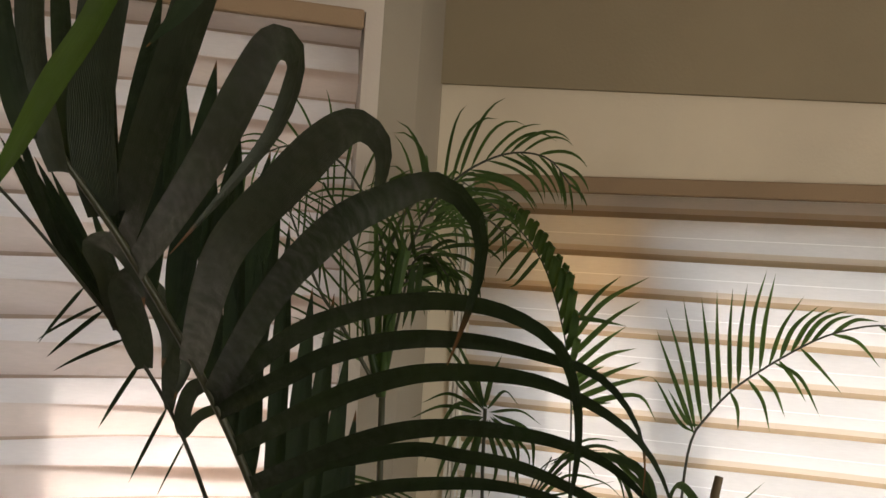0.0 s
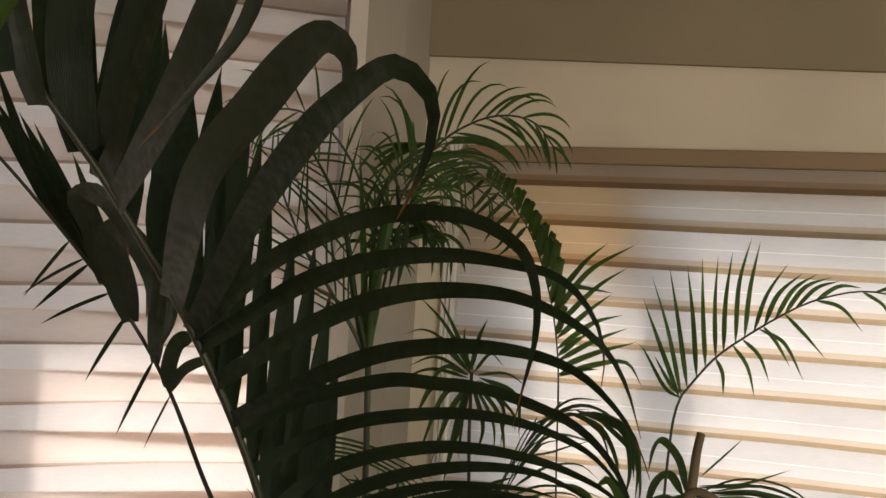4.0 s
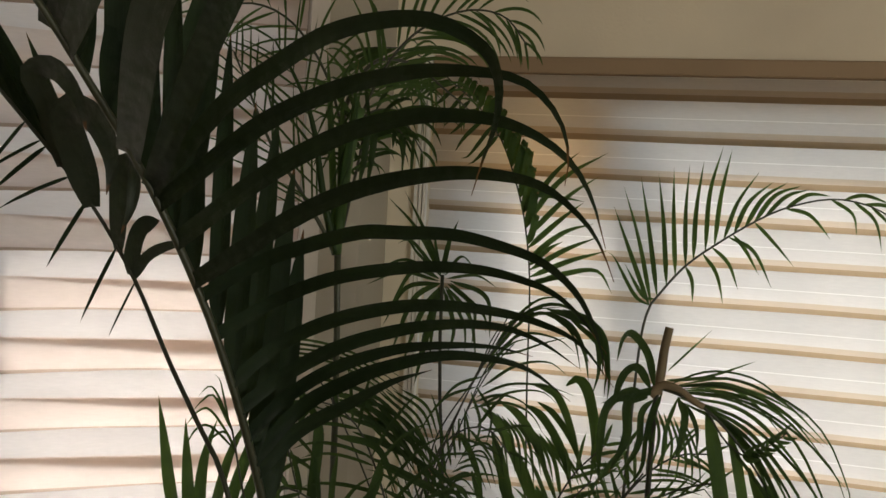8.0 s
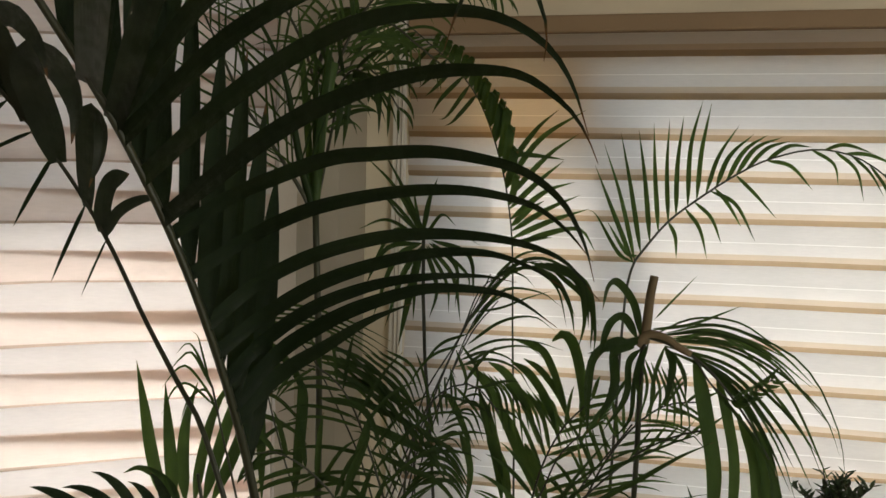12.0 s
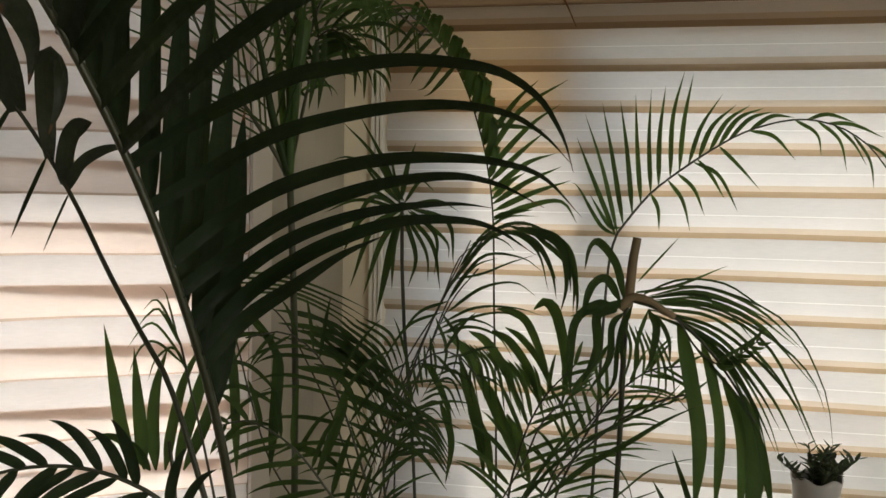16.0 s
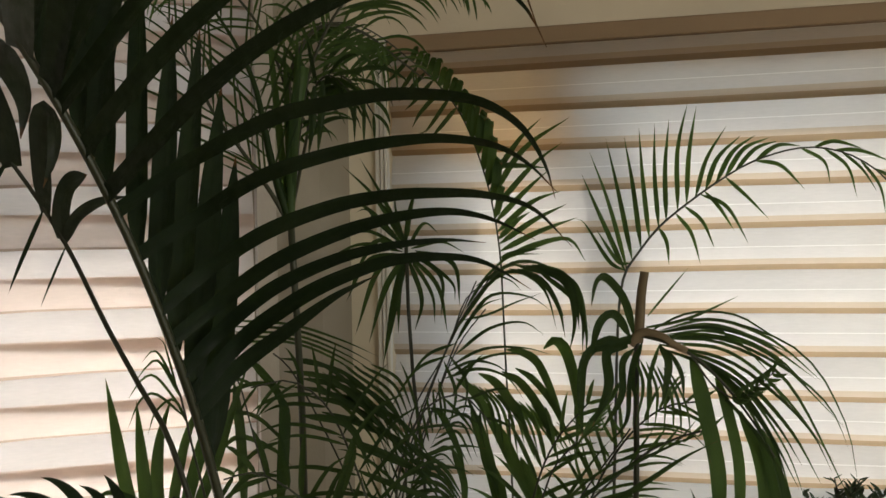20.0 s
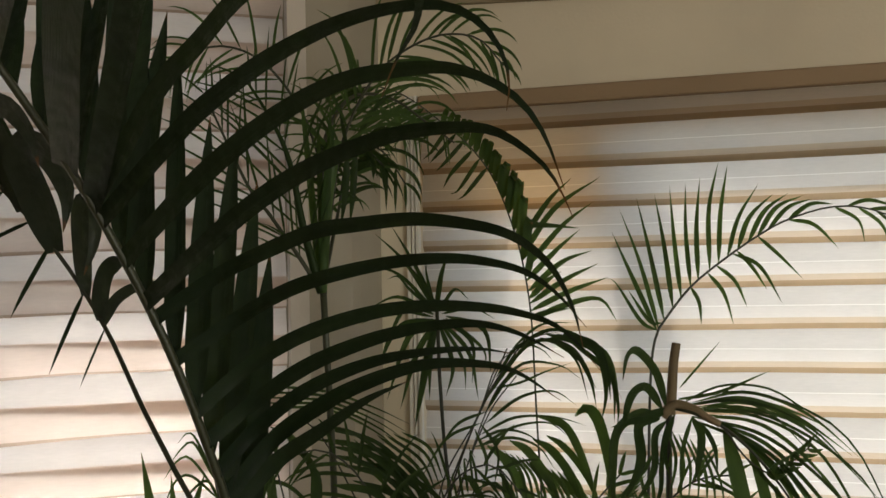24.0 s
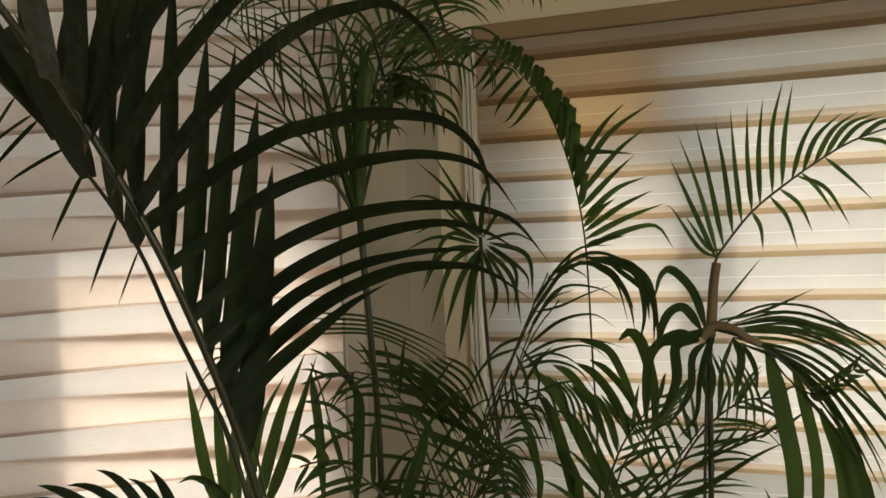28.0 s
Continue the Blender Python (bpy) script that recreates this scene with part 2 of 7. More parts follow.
def tube(line, r0, r1, sides=8, flat=1.0):
    """A tapered stalk along a line."""
    bm = bmesh.new()
    rings = []
    n = len(line)
    across = None
    for i, c in enumerate(line):
        way = (line[min(i + 1, n - 1)] - line[max(i - 1, 0)]).normalized()
        if across is None:
            across = way.orthogonal().normalized()
        across = (across - way * across.dot(way)).normalized()
        other = way.cross(across)
        r = r0 + (r1 - r0) * i / (n - 1)
        rings.append([bm.verts.new(c + r * (math.cos(a) * across + flat * math.sin(a) * other))
                      for a in (2 * math.pi * k / sides for k in range(sides))])
    for a, b in zip(rings, rings[1:]):
        for k in range(sides):
            bm.faces.new((a[k], a[(k + 1) % sides], b[(k + 1) % sides], b[k]))
    bm.faces.new(rings[0][::-1])
    bm.faces.new(rings[-1])
    return bm


def blade(base, way, face, length, width, droop, curl=0.0, seg=10, fold=0.25, hang=None, swing=0.0):
    """A palm leaflet: leaves its stalk along way, sinks under its own weight, tapers to a point and is
    folded along its midrib. hang: (place, strength) where an old leaflet has bent over."""
    bm = bmesh.new()
    uvs = bm.loops.layers.uv.new("uv")
    pos, d, f = Vector(base), Vector(way).normalized(), Vector(face).normalized()
    step = length / seg
    rows = []
    for i in range(seg + 1):
        s = i / seg
        side = d.cross(f).normalized()
        f = side.cross(d).normalized()
        w = width * min(1.0, 0.16 + 0.84 * math.sin(min(s / 0.2, 1.0) * math.pi / 2)) * (1 - max(0.0, (s - 0.45) / 0.55) ** 2.0) * 0.5
        w = max(w, width * 0.012)
        up = f * (w * fold)
        rows.append(([bm.verts.new(pos - side * w + up), bm.verts.new(pos - side * w * 0.5 + up * 0.45), bm.verts.new(pos),
                      bm.verts.new(pos + side * w * 0.5 + up * 0.45), bm.verts.new(pos + side * w + up)], s))
        pos = pos + d * step
        d = (d + Vector((0, 0, -1)) * (droop * (0.25 + 1.9 * s) / seg)).normalized()
        if curl or swing:
            d = (d + f * (curl / seg) + side * (swing / seg)).normalized()
        if hang and hang[0] <= s < hang[0] + 0.2:
            d = (d + Vector((0, 0, -1)) * (hang[1] / (0.2 * seg))).normalized()
    for (a, sa), (b, sb) in zip(rows, rows[1:]):
        for k in range(4):
            fc = bm.faces.new((a[k], a[k + 1], b[k + 1], b[k]))
            for lp, (u, v) in zip(fc.loops, ((k / 4, sa), ((k + 1) / 4, sa), ((k + 1) / 4, sb), (k / 4, sb))):
                lp[uvs].uv = (u, v)
    return bm


def frond(plant, points, facing, r0=0.0028, r1=0.0010, pairs=18, first=0.3, last=0.98, length=0.2, width=0.014, spread=(65, 20),
          droop=0.5, sides=(1, -1), mat=None, seed=1, seg=8, peak=0.4, tip=0.35, curl=0.0, stalk=None, jitter=1.0, uneven=0.12, lift=0.15):
    """A feather leaf: a tapered stalk with a row of leaflets on either side."""
    rnd = random.Random(seed)
    line = spline(points, 36)
    stem = world_part("frond_stalk", tube(line, r0, r1, 7), stalk or STALK, plant, smooth=True)
    face0 = Vector(facing).normalized()
    for k in range(pairs):
        q = k / max(pairs - 1, 1)
        s = first + (last - first) * q
        for sd in sides:
            ss = min(max(s + rnd.uniform(-0.4, 0.4) * (last - first) / pairs, 0.0), 1.0)
            i = min(int(ss * 36), 35)
            at = line[i].lerp(line[i + 1], ss * 36 - i)
            way = (line[min(i + 2, 36)] - line[max(i - 1, 0)]).normalized()
            face = (face0 - way * face0.dot(way)).normalized()
            angle = radians(spread[0] + (spread[1] - spread[0]) * q + rnd.uniform(-6, 6) * jitter)
            out = Matrix.Rotation(sd * angle, 3, face) @ way
            out = (out + face * (lift + rnd.uniform(-0.14, 0.14) * jitter)).normalized()
            size = (0.55 + 0.45 * math.sin(math.pi * min(q / (2 * peak), 1.0))) if q < peak else 1 - (1 - tip) * ((q - peak) / (1 - peak)) ** 1.4
            size *= 1 + rnd.uniform(-uneven, uneven)
            bm = blade(at, out, face, length * size, width * (0.65 + 0.35 * size) * rnd.uniform(0.85, 1.12),
                       droop * rnd.uniform(0.6, 1.4), curl + rnd.uniform(-0.12, 0.12) * jitter, seg, rnd.uniform(0.15, 0.45), None, rnd.uniform(-0.12, 0.12) * jitter)
            world_part("leaflet", bm, mat or LEAF, stem, smooth=True)
    return stem


def leaf(stem, base, way, length, width, droop, hang=None, mat=None, face=None, seed=0, curl=0.0, seg=24):
    """One large leaflet placed by itself on a stalk."""
    rnd = random.Random(seed + int(length * 1000))
    f = Vector(face or FACING) + Vector((rnd.uniform(-0.3, 0.3), rnd.uniform(-0.1, 0.1), rnd.uniform(-0.2, 0.3)))
    bm = blade(base, way, f, length, width, droop, curl, seg, rnd.uniform(0.2, 0.4), hang)
    return world_part("leaflet", bm, mat or LEAF_DARK, stem, smooth=True)


def stalk(plant, points, r0, r1, mat=None):
    return world_part("frond_stalk", tube(spline(points, 90), r0, r1, 8), mat or STALK, plant, smooth=True)


def strap(stem, points, width, mat=None, roll=0.0, turn=0.0, seg=20, full=0.45, fold=0.22, root=0.14):
    """A leaflet along a curve: wide in the middle, tapering to a point, folded along its midrib and turning as it goes."""
    bm = bmesh.new()
    uvs = bm.loops.layers.uv.new("uv")
    line = spline(points, seg)
    seen = Vector(FACING).normalized()
    side, rows = None, []
    for i, c in enumerate(line):
        s = i / seg
        d = (line[min(i + 1, seg)] - line[max(i - 1, 0)]).normalized()
        want = d.cross(seen)
        if side is None:
            side = want.normalized()
        side = side - d * side.dot(d)
        if want.dot(side) < 0:
            want = -want
        side = (side.normalized() * 0.6 + want * 0.4).normalized()
        across = Matrix.Rotation(radians(roll + turn * s), 3, d) @ side
        up = across.cross(d).normalized()
        w = 0.5 * width * min(1.0, root + (1 - root) * math.sin(min(s / 0.22, 1.0) * math.pi / 2)) * (1 - max(0.0, (s - full) / (1 - full)) ** 1.7)
        w = max(w, width * 0.012)
        up = up * (w * fold)
        rows.append(([bm.verts.new(c - across * w + up), bm.verts.new(c - across * w * 0.5 + up * 0.45), bm.verts.new(c),
                      bm.verts.new(c + across * w * 0.5 + up * 0.45), bm.verts.new(c + across * w + up)], s))
    for (a, sa), (b, sb) in zip(rows, rows[1:]):
        for k in range(4):
            fc = bm.faces.new((a[k], a[k + 1], b[k + 1], b[k]))
            for lp, (u, v) in zip(fc.loops, ((k / 4, sa), ((k + 1) / 4, sa), ((k + 1) / 4, sb), (k / 4, sb))):
                lp[uvs].uv = (u, v)
    return world_part("leaflet", bm, mat or LEAF_DARK, stem, smooth=True)
# ---- the room ----
HEAD_R, HEAD_L, SILL = 2.080, 2.285, 1.118
RX0, RX1 = 0.134, 1.72
LS0, LS1 = 0.157, 1.75
TOP = 2.75
T = 0.15
# the wall with the tall window stands at 30 degrees to the other and nearer, with a short return between them
ALONG_L, OUT_L = Vector((-math.cos(radians(30)), -math.sin(radians(30)), 0)), Vector((-math.sin(radians(30)), math.cos(radians(30)), 0))
BASE_L = OUT_L * -0.30


def turned(bm):
    """Takes a mesh laid out along the tall window's wall (along, out, up) to its place."""
    m = Matrix((ALONG_L, OUT_L, Vector((0, 0, 1)))).transposed().to_4x4()
    m.translation = BASE_L
    bmesh.ops.transform(bm, matrix=m, verts=bm.verts[:])
    bmesh.ops.recalc_face_normals(bm, faces=bm.faces[:])
    return bm


def slab(z0, z1):
    """A level sheet with the plan of the room."""
    bm = bmesh.new()
    plan = [(-3.4, -4.7), (3.7, -4.7), (3.7, T), (-0.12, T), (-0.12, -0.20), (-3.4, -2.10)]
    lo = [bm.verts.new((x, y, z0)) for x, y in plan]
    hi = [bm.verts.new((x, y, z1)) for x, y in plan]
    bm.faces.new(lo[::-1])
    bm.faces.new(hi)
    for k in range(len(plan)):
        bm.faces.new((lo[k], lo[(k + 1) % len(plan)], hi[(k + 1) % len(plan)], hi[k]))
    bmesh.ops.recalc_face_normals(bm, faces=bm.faces[:])
    return bm


structure("floor", slab(-0.1, 0.0), FLOOR, "dark stained timber floor of the room")
structure("ceiling", slab(TOP, TOP + 0.1), CEILING, "plain off-white painted ceiling")
structure("wall_north", boxes(((-0.15, -0.012, 0), (RX0 - 0.003, T, TOP)), ((RX0 - 0.003, -0.012, HEAD_R), (RX1 + 0.04, T, TOP)),
                              ((RX0 - 0.003, -0.012, 0), (RX1 + 0.04, T, SILL - 0.03)), ((RX1 + 0.04, -0.012, 0), (3.6, T, TOP))),
          WALL, "beige painted wall around the wide shaded window")
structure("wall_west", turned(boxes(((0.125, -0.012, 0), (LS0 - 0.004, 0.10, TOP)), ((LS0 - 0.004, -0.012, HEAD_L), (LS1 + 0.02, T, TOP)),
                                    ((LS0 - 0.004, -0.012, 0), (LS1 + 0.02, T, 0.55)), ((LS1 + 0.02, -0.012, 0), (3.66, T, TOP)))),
          WALL_LEFT, "wall beside the tall shaded window, its paint darkened for shade")
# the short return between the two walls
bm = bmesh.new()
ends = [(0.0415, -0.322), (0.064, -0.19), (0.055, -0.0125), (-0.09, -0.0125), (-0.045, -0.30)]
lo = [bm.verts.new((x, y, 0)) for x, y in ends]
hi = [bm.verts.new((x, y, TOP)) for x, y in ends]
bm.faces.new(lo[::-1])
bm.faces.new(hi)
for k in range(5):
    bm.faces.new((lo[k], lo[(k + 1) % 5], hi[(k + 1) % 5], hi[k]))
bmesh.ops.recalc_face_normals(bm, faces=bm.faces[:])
structure("wall_return", bm, RETURN, "short grey-brown return wall, colour darkened for the corner's shade")
structure("wall_south", box((-3.4, -4.7, 0), (3.7, -4.6, TOP)), WALL, "plain beige wall behind the plants")
# opening added in this unseen wall for the fill lamp
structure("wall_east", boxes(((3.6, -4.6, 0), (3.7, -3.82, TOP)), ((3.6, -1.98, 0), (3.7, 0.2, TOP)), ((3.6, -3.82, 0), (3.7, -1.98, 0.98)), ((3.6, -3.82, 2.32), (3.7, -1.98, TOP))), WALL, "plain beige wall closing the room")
structure("wall_far_west", box((-3.4, -4.6, 0), (-3.0, -2.0, TOP)), WALL, "plain beige end wall of the room")

# added board for the darker field above the window, lower edge running slightly down
bm = bmesh.new()
front = [(0.047, 2.250), (3.55, 2.100), (3.55, TOP - 0.01), (0.040, TOP - 0.01)]
va = [bm.verts.new((x, -0.012, z)) for x, z in front]
vb = [bm.verts.new((x, -0.024, z)) for x, z in front]
bm.faces.new(vb)
bm.faces.new(va[::-1])
for k in range(4):
    bm.faces.new((va[k], va[(k + 1) % 4], vb[(k + 1) % 4], vb[k]))
bmesh.ops.recalc_face_normals(bm, faces=bm.faces[:])
structure("trim_panel", bm, TAUPE, "darker taupe field added on the wall above the window")

structure("ground", box((-80, -80, -0.35), (80, 80, -0.3)), OUTSIDE, "pale dry ground outside the windows")


def window(name, label, along, out, origin, width, z0, z1, depth, posts, jamb=0.05, rail=0.0):
    """A window unit: frame, posts and panes. along and out: unit vectors; depth: how far out the glass stands."""
    w = empty(name, origin, label, "window")
    w["kind"] = "structure"
    a, o, u = Vector(along), Vector(out), Vector((0, 0, 1))

    def bar(nm, s0, s1, b, t, d0, d1, mat=TRIM, bev=0.004):
        m = Matrix((a, o, u)).transposed()
        bm = box((s0, d0, b), (s1, d1, t), bev)
        bmesh.ops.transform(bm, matrix=m.to_4x4(), verts=bm.verts[:])
        bmesh.ops.recalc_face_normals(bm, faces=bm.faces[:])
        return part(nm, bm, mat, w)
    lo, hi = z0 - origin[2], z1 - origin[2]
    bar("window_frame", -0.02, jamb, lo, hi, depth, depth + 0.06)
    bar("window_frame", width - jamb, width + 0.02, lo, hi, depth, depth + 0.06)
    bar("window_frame", jamb, width - jamb, hi - jamb, hi, depth, depth + 0.06)
    bar("window_frame", jamb, width - jamb, lo, lo + jamb, depth, depth + 0.06)
    edges = [jamb]
    for c, half in posts:
        bar("window_post", c - half, c + half, lo + jamb, hi - jamb, depth, depth + 0.055)
        edges += [c - half, c + half]
    edges.append(width - jamb)
    if rail:
        for s0, s1 in zip(edges[::2], edges[1::2]):
            bar("window_rail", s0, s1, rail - origin[2] - 0.017, rail - origin[2] + 0.017, depth + 0.004, depth + 0.052)
    for s0, s1 in zip(edges[::2], edges[1::2]):
        g = bar("pane", s0, s1, lo + jamb, hi - jamb, depth + 0.025, depth + 0.031, GLASS, 0)
        g.visible_shadow = False
    return w


window("window_1", "white framed wide window behind a pleated shade", (1, 0, 0), (0, 1, 0), (RX0, 0.0, SILL), RX1 - RX0, SILL, HEAD_R, 0.075,
       [(0.3075, 0.0285), (0.934, 0.03)], 0.053, 1.365)
window("window_2", "white framed tall window behind a pleated shade", ALONG_L, OUT_L, BASE_L + ALONG_L * LS0 + Vector((0, 0, 0.55)), LS1 - LS0, 0.55, HEAD_L, 0.085,
       [(0.85, 0.03)], 0.042)

# unseen board added outside to keep the sun off the upper tall shade
structure("trim_awning", turned(box((0.16, T + 0.005, 2.36), (2.6, 0.815, 2.41))), OUTSIDE, "unseen board added to shadow the upper part of the tall shade")

# unseen block added below it to cut the sun patch at one side
structure("trim_pillar", turned(box((0.632, 0.45, -0.3), (0.82, 0.62, 2.36))), OUTSIDE, "unseen block added to shadow one side of the tall shade")

# white casing beside the wide shade, in three steps
structure("trim_casing", boxes(((RX0 - 0.026, -0.021, SILL), (RX0 - 0.018, -0.0125, HEAD_R)), ((RX0 - 0.0160, -0.024, SILL), (RX0 - 0.0095, -0.0125, HEAD_R)),
                               ((RX0 - 0.0075, -0.027, SILL), (RX0 - 0.002, -0.0125, HEAD_R))), TRIM, "white painted triple-stepped window casing strip")
structure("window_sill", box((RX0 - 0.08, -0.20, SILL - 0.03), (RX1 + 0.1, 0.06, SILL), 0.006), TRIM, "white painted window sill board")


def pleated_shade(name, label, along, out, corner, width, z1, z0, pitch, phase, seed, sag, lap, cloths, strips, wedge):
    """A shade of soft horizontal fabric vanes, each lapping over the next, hung from a rail before a sheer."""
    rnd = random.Random(seed)
    th = empty(name, corner, label, "window shade", "pleated window shades")
    a, o = Vector(along), Vector(out)
    top = z1 - corner[2]

    def place(s, d, z):
        return a * s + o * d + Vector((0, 0, z))
    m = Matrix((a, o, Vector((0, 0, 1)))).transposed().to_4x4()
    bm = box((0, -0.030, top - 0.030), (width, 0.03, top), 0.004)
    bmesh.ops.transform(bm, matrix=m, verts=bm.verts[:])
    bmesh.ops.recalc_face_normals(bm, faces=bm.faces[:])
    part("headrail", bm, RAIL, th, "brown cloth-covered headrail")
    bm = bmesh.new()
    q = [bm.verts.new(place(s, 0.0065, z)) for s, z in ((0.003, top - 0.03), (width - 0.003, top - 0.03), (width - 0.003, z0 - corner[2] + 0.02), (0.003, z0 - corner[2] + 0.02))]
    bm.faces.new(q)
    part("sheer_backing", bm, VOILE, th, "white sheer backing cloth")
    z = top - 0.03 + phase + pitch
    # share of the drop, depth; the cloth of each strip: 0 vane, 1 sheer line, 2 band, 3 hem
    profile = [(0.0, 0.006), (0.14, -0.002), (0.32, -0.008), (0.50, -0.0130), (0.52, -0.0136), (0.64, -0.0155), (0.76, -0.0160), (0.88, -0.0135), (0.965, -0.0085), (1.0, -0.005)]
    n = 48
    while z > z0 - corner[2] + 0.03:
        tall = pitch * (1 + lap)
        bm = bmesh.new()
        waves = [(rnd.uniform(0.5, 1.6), rnd.uniform(0, 6.3), rnd.uniform(0.5, 1.0)), (rnd.uniform(1.6, 3.2), rnd.uniform(0, 6.3), rnd.uniform(0.2, 0.6)), (rnd.uniform(4.0, 6.0), rnd.uniform(0, 6.3), 0.15)]
        cols, shade_strips, lean = [], [], rnd.uniform(-0.07, 0.07)
        for i in range(n + 1):
            s = width * i / n
            w = sum(am * math.sin(f * s * 3 + ph) for f, ph, am in waves) / 1.6
            # old vanes hang lower away from the corner
            slack = wedge * 0.9 * min(max((s - 0.26 + lean) / 0.3, 0.0), 1.0)
            col = []
            for q, d in profile:
                zz = min(z - q * tall - sag * w * max(0.0, (q - 0.4) / 0.6) - (slack if q > 0.9 else 0.0) * (q - 0.9) / 0.1, top - 0.03)
                col.append(bm.verts.new(place(s + 0.002 * (1 if i == 0 else -1 if i == n else 0), d * (1 + 0.22 * w) - 0.002, zz)))
            cols.append(col)
            # dark strip added behind the fold for its crease shade, wider on one side
            fold = place(s, -0.0125 * (1 + 0.22 * w) - 0.0010, z - 0.5 * tall)
            drop = wedge * min(max((0.47 + lean - s) / 0.33, 0.0), 1.0) * (1 + 0.25 * w)
            shade_strips.append((bm.verts.new(fold), bm.verts.new(fold - Vector((0, 0, drop + 0.0002)))))
        if wedge:
            for (a0, b0), (a1, b1) in zip(shade_strips, shade_strips[1:]):
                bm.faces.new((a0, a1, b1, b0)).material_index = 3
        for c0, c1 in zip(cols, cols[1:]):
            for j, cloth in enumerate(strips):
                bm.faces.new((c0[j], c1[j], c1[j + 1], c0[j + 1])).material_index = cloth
        vane = part("vane", bm, cloths[0], th, smooth=True)
        for cloth in cloths[1:]:
            vane.data.materials.append(cloth)
        z -= pitch
    bm = box((0, -0.012, z0 - corner[2]), (width, 0.012, z0 - corner[2] + 0.03), 0.004)
    bmesh.ops.transform(bm, matrix=m, verts=bm.verts[:])
    bmesh.ops.recalc_face_normals(bm, faces=bm.faces[:])
    part("bottom_rail", bm, TRIM, th)
    return th


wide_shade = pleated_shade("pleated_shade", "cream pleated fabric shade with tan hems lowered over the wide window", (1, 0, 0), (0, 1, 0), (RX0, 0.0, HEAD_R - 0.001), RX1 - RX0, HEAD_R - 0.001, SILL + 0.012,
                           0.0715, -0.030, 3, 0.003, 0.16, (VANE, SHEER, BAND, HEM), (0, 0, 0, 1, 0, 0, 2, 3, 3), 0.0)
# tan cloth added behind the wide shade to darken its top, deeper beside the corner
bm = boxes(((0.006, 0.030, -0.225), (0.336, 0.032, -0.032)), ((0.336, 0.030, -0.085), (RX1 - RX0 - 0.006, 0.032, -0.032)))
part("dimmer", bm, DIMMER, wide_shade, "unseen tan cloth added to darken the top")
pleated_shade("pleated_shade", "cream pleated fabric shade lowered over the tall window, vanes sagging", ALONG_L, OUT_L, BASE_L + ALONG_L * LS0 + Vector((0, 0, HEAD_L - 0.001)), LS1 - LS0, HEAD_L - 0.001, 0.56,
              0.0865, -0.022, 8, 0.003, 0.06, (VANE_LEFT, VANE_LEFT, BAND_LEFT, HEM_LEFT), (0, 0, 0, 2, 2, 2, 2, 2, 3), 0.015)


def lathe(profile, sides=28):
    """A turned shape from (radius, height) pairs."""
    bm = bmesh.new()
    rings = [[bm.verts.new((r * math.cos(2 * math.pi * k / sides), r * math.sin(2 * math.pi * k / sides), z)) for k in range(sides)] for r, z in profile]
    for a, b in zip(rings, rings[1:]):
        for k in range(sides):
            bm.faces.new((a[k], a[(k + 1) % sides], b[(k + 1) % sides], b[k]))
    bm.faces.new(rings[0][::-1])
    bm.faces.new(rings[-1])
    bmesh.ops.recalc_face_normals(bm, faces=bm.faces[:])
    return bm


def planter(at, r, h, label):
    t = empty("planter", at, label, "planter", "planters on the floor")
    part("body", lathe([(r * 0.72, 0), (r * 0.78, 0.01), (r, h - 0.03), (r, h - 0.028), (r * 0.9, h - 0.028), (r * 0.86, h - 0.06)]), TERRACOTTA, t, smooth=True)
    part("rim", lathe([(r * 0.93, h - 0.03), (r * 1.04, h - 0.03), (r * 1.05, h - 0.005), (r * 1.0, h), (r * 0.94, h)]), TERRACOTTA, t, smooth=True)
    part("soil", lathe([(r * 0.88, h - 0.06), (r * 0.9, h - 0.033), (r * 0.5, h - 0.024), (0.01, h - 0.026)]), SOIL, t, smooth=True)
    return t


def succulent_pot(at, r, h):
    """A small pale pot with a flared, uneven rim and a rosette of fleshy leaves."""
    t = empty("plant_pot", at, "small pale grey ceramic pot on the window sill", "plant pot")
    bm = lathe([(r * 0.70, 0), (r * 0.74, 0.004), (r * 0.86, h * 0.55), (r * 0.98, h * 0.93), (r * 1.05, h), (r * 0.97, h), (r * 0.9, h * 0.93), (r * 0.86, h * 0.86)])
    for v in bm.verts:
        v.co.z += 0.0045 * math.sin(5 * math.atan2(v.co.y, v.co.x) + 0.6) * (v.co.z / h) ** 2
    part("body", bm, CERAMIC, t, smooth=True)
    part("soil", lathe([(r * 0.84, h * 0.84), (r * 0.88, h * 0.90), (0.004, h * 0.91)]), SOIL, t)
    s = empty("succulent", (at[0], at[1], at[2] + h * 0.9), "dark green bushy succulent in the pale pot", "succulent")
    rnd = random.Random(77)
    for k in range(24):
        a, lean = rnd.uniform(0, 6.28), rnd.uniform(0.2, 1.3)
        base = Vector((math.cos(a), math.sin(a), 0)) * r * 0.35 * lean
        top = base + Vector((math.cos(a) * lean, math.sin(a) * lean, 1.0)) * r * rnd.uniform(0.8, 1.5)
        stem = part("sprig", tube(spline([base, base.lerp(top, 0.5) + Vector((0, 0, 0.002)), top], 6), 0.0016, 0.001, 6), STALK, s, smooth=True)
        for j in range(12):
            q = 0.2 + 0.8 * j / 11
            b = rnd.uniform(0, 6.28)
            out = Vector((math.cos(b), math.sin(b), rnd.uniform(0.1, 0.9)))
            part("leaflet", blade(base.lerp(top, q), out, Vector((0, 0, 1)), rnd.uniform(0.014, 0.022), 0.007, 0.1, 0.5, 5, 0.5), SUCCULENT, stem, smooth=True)
    return t


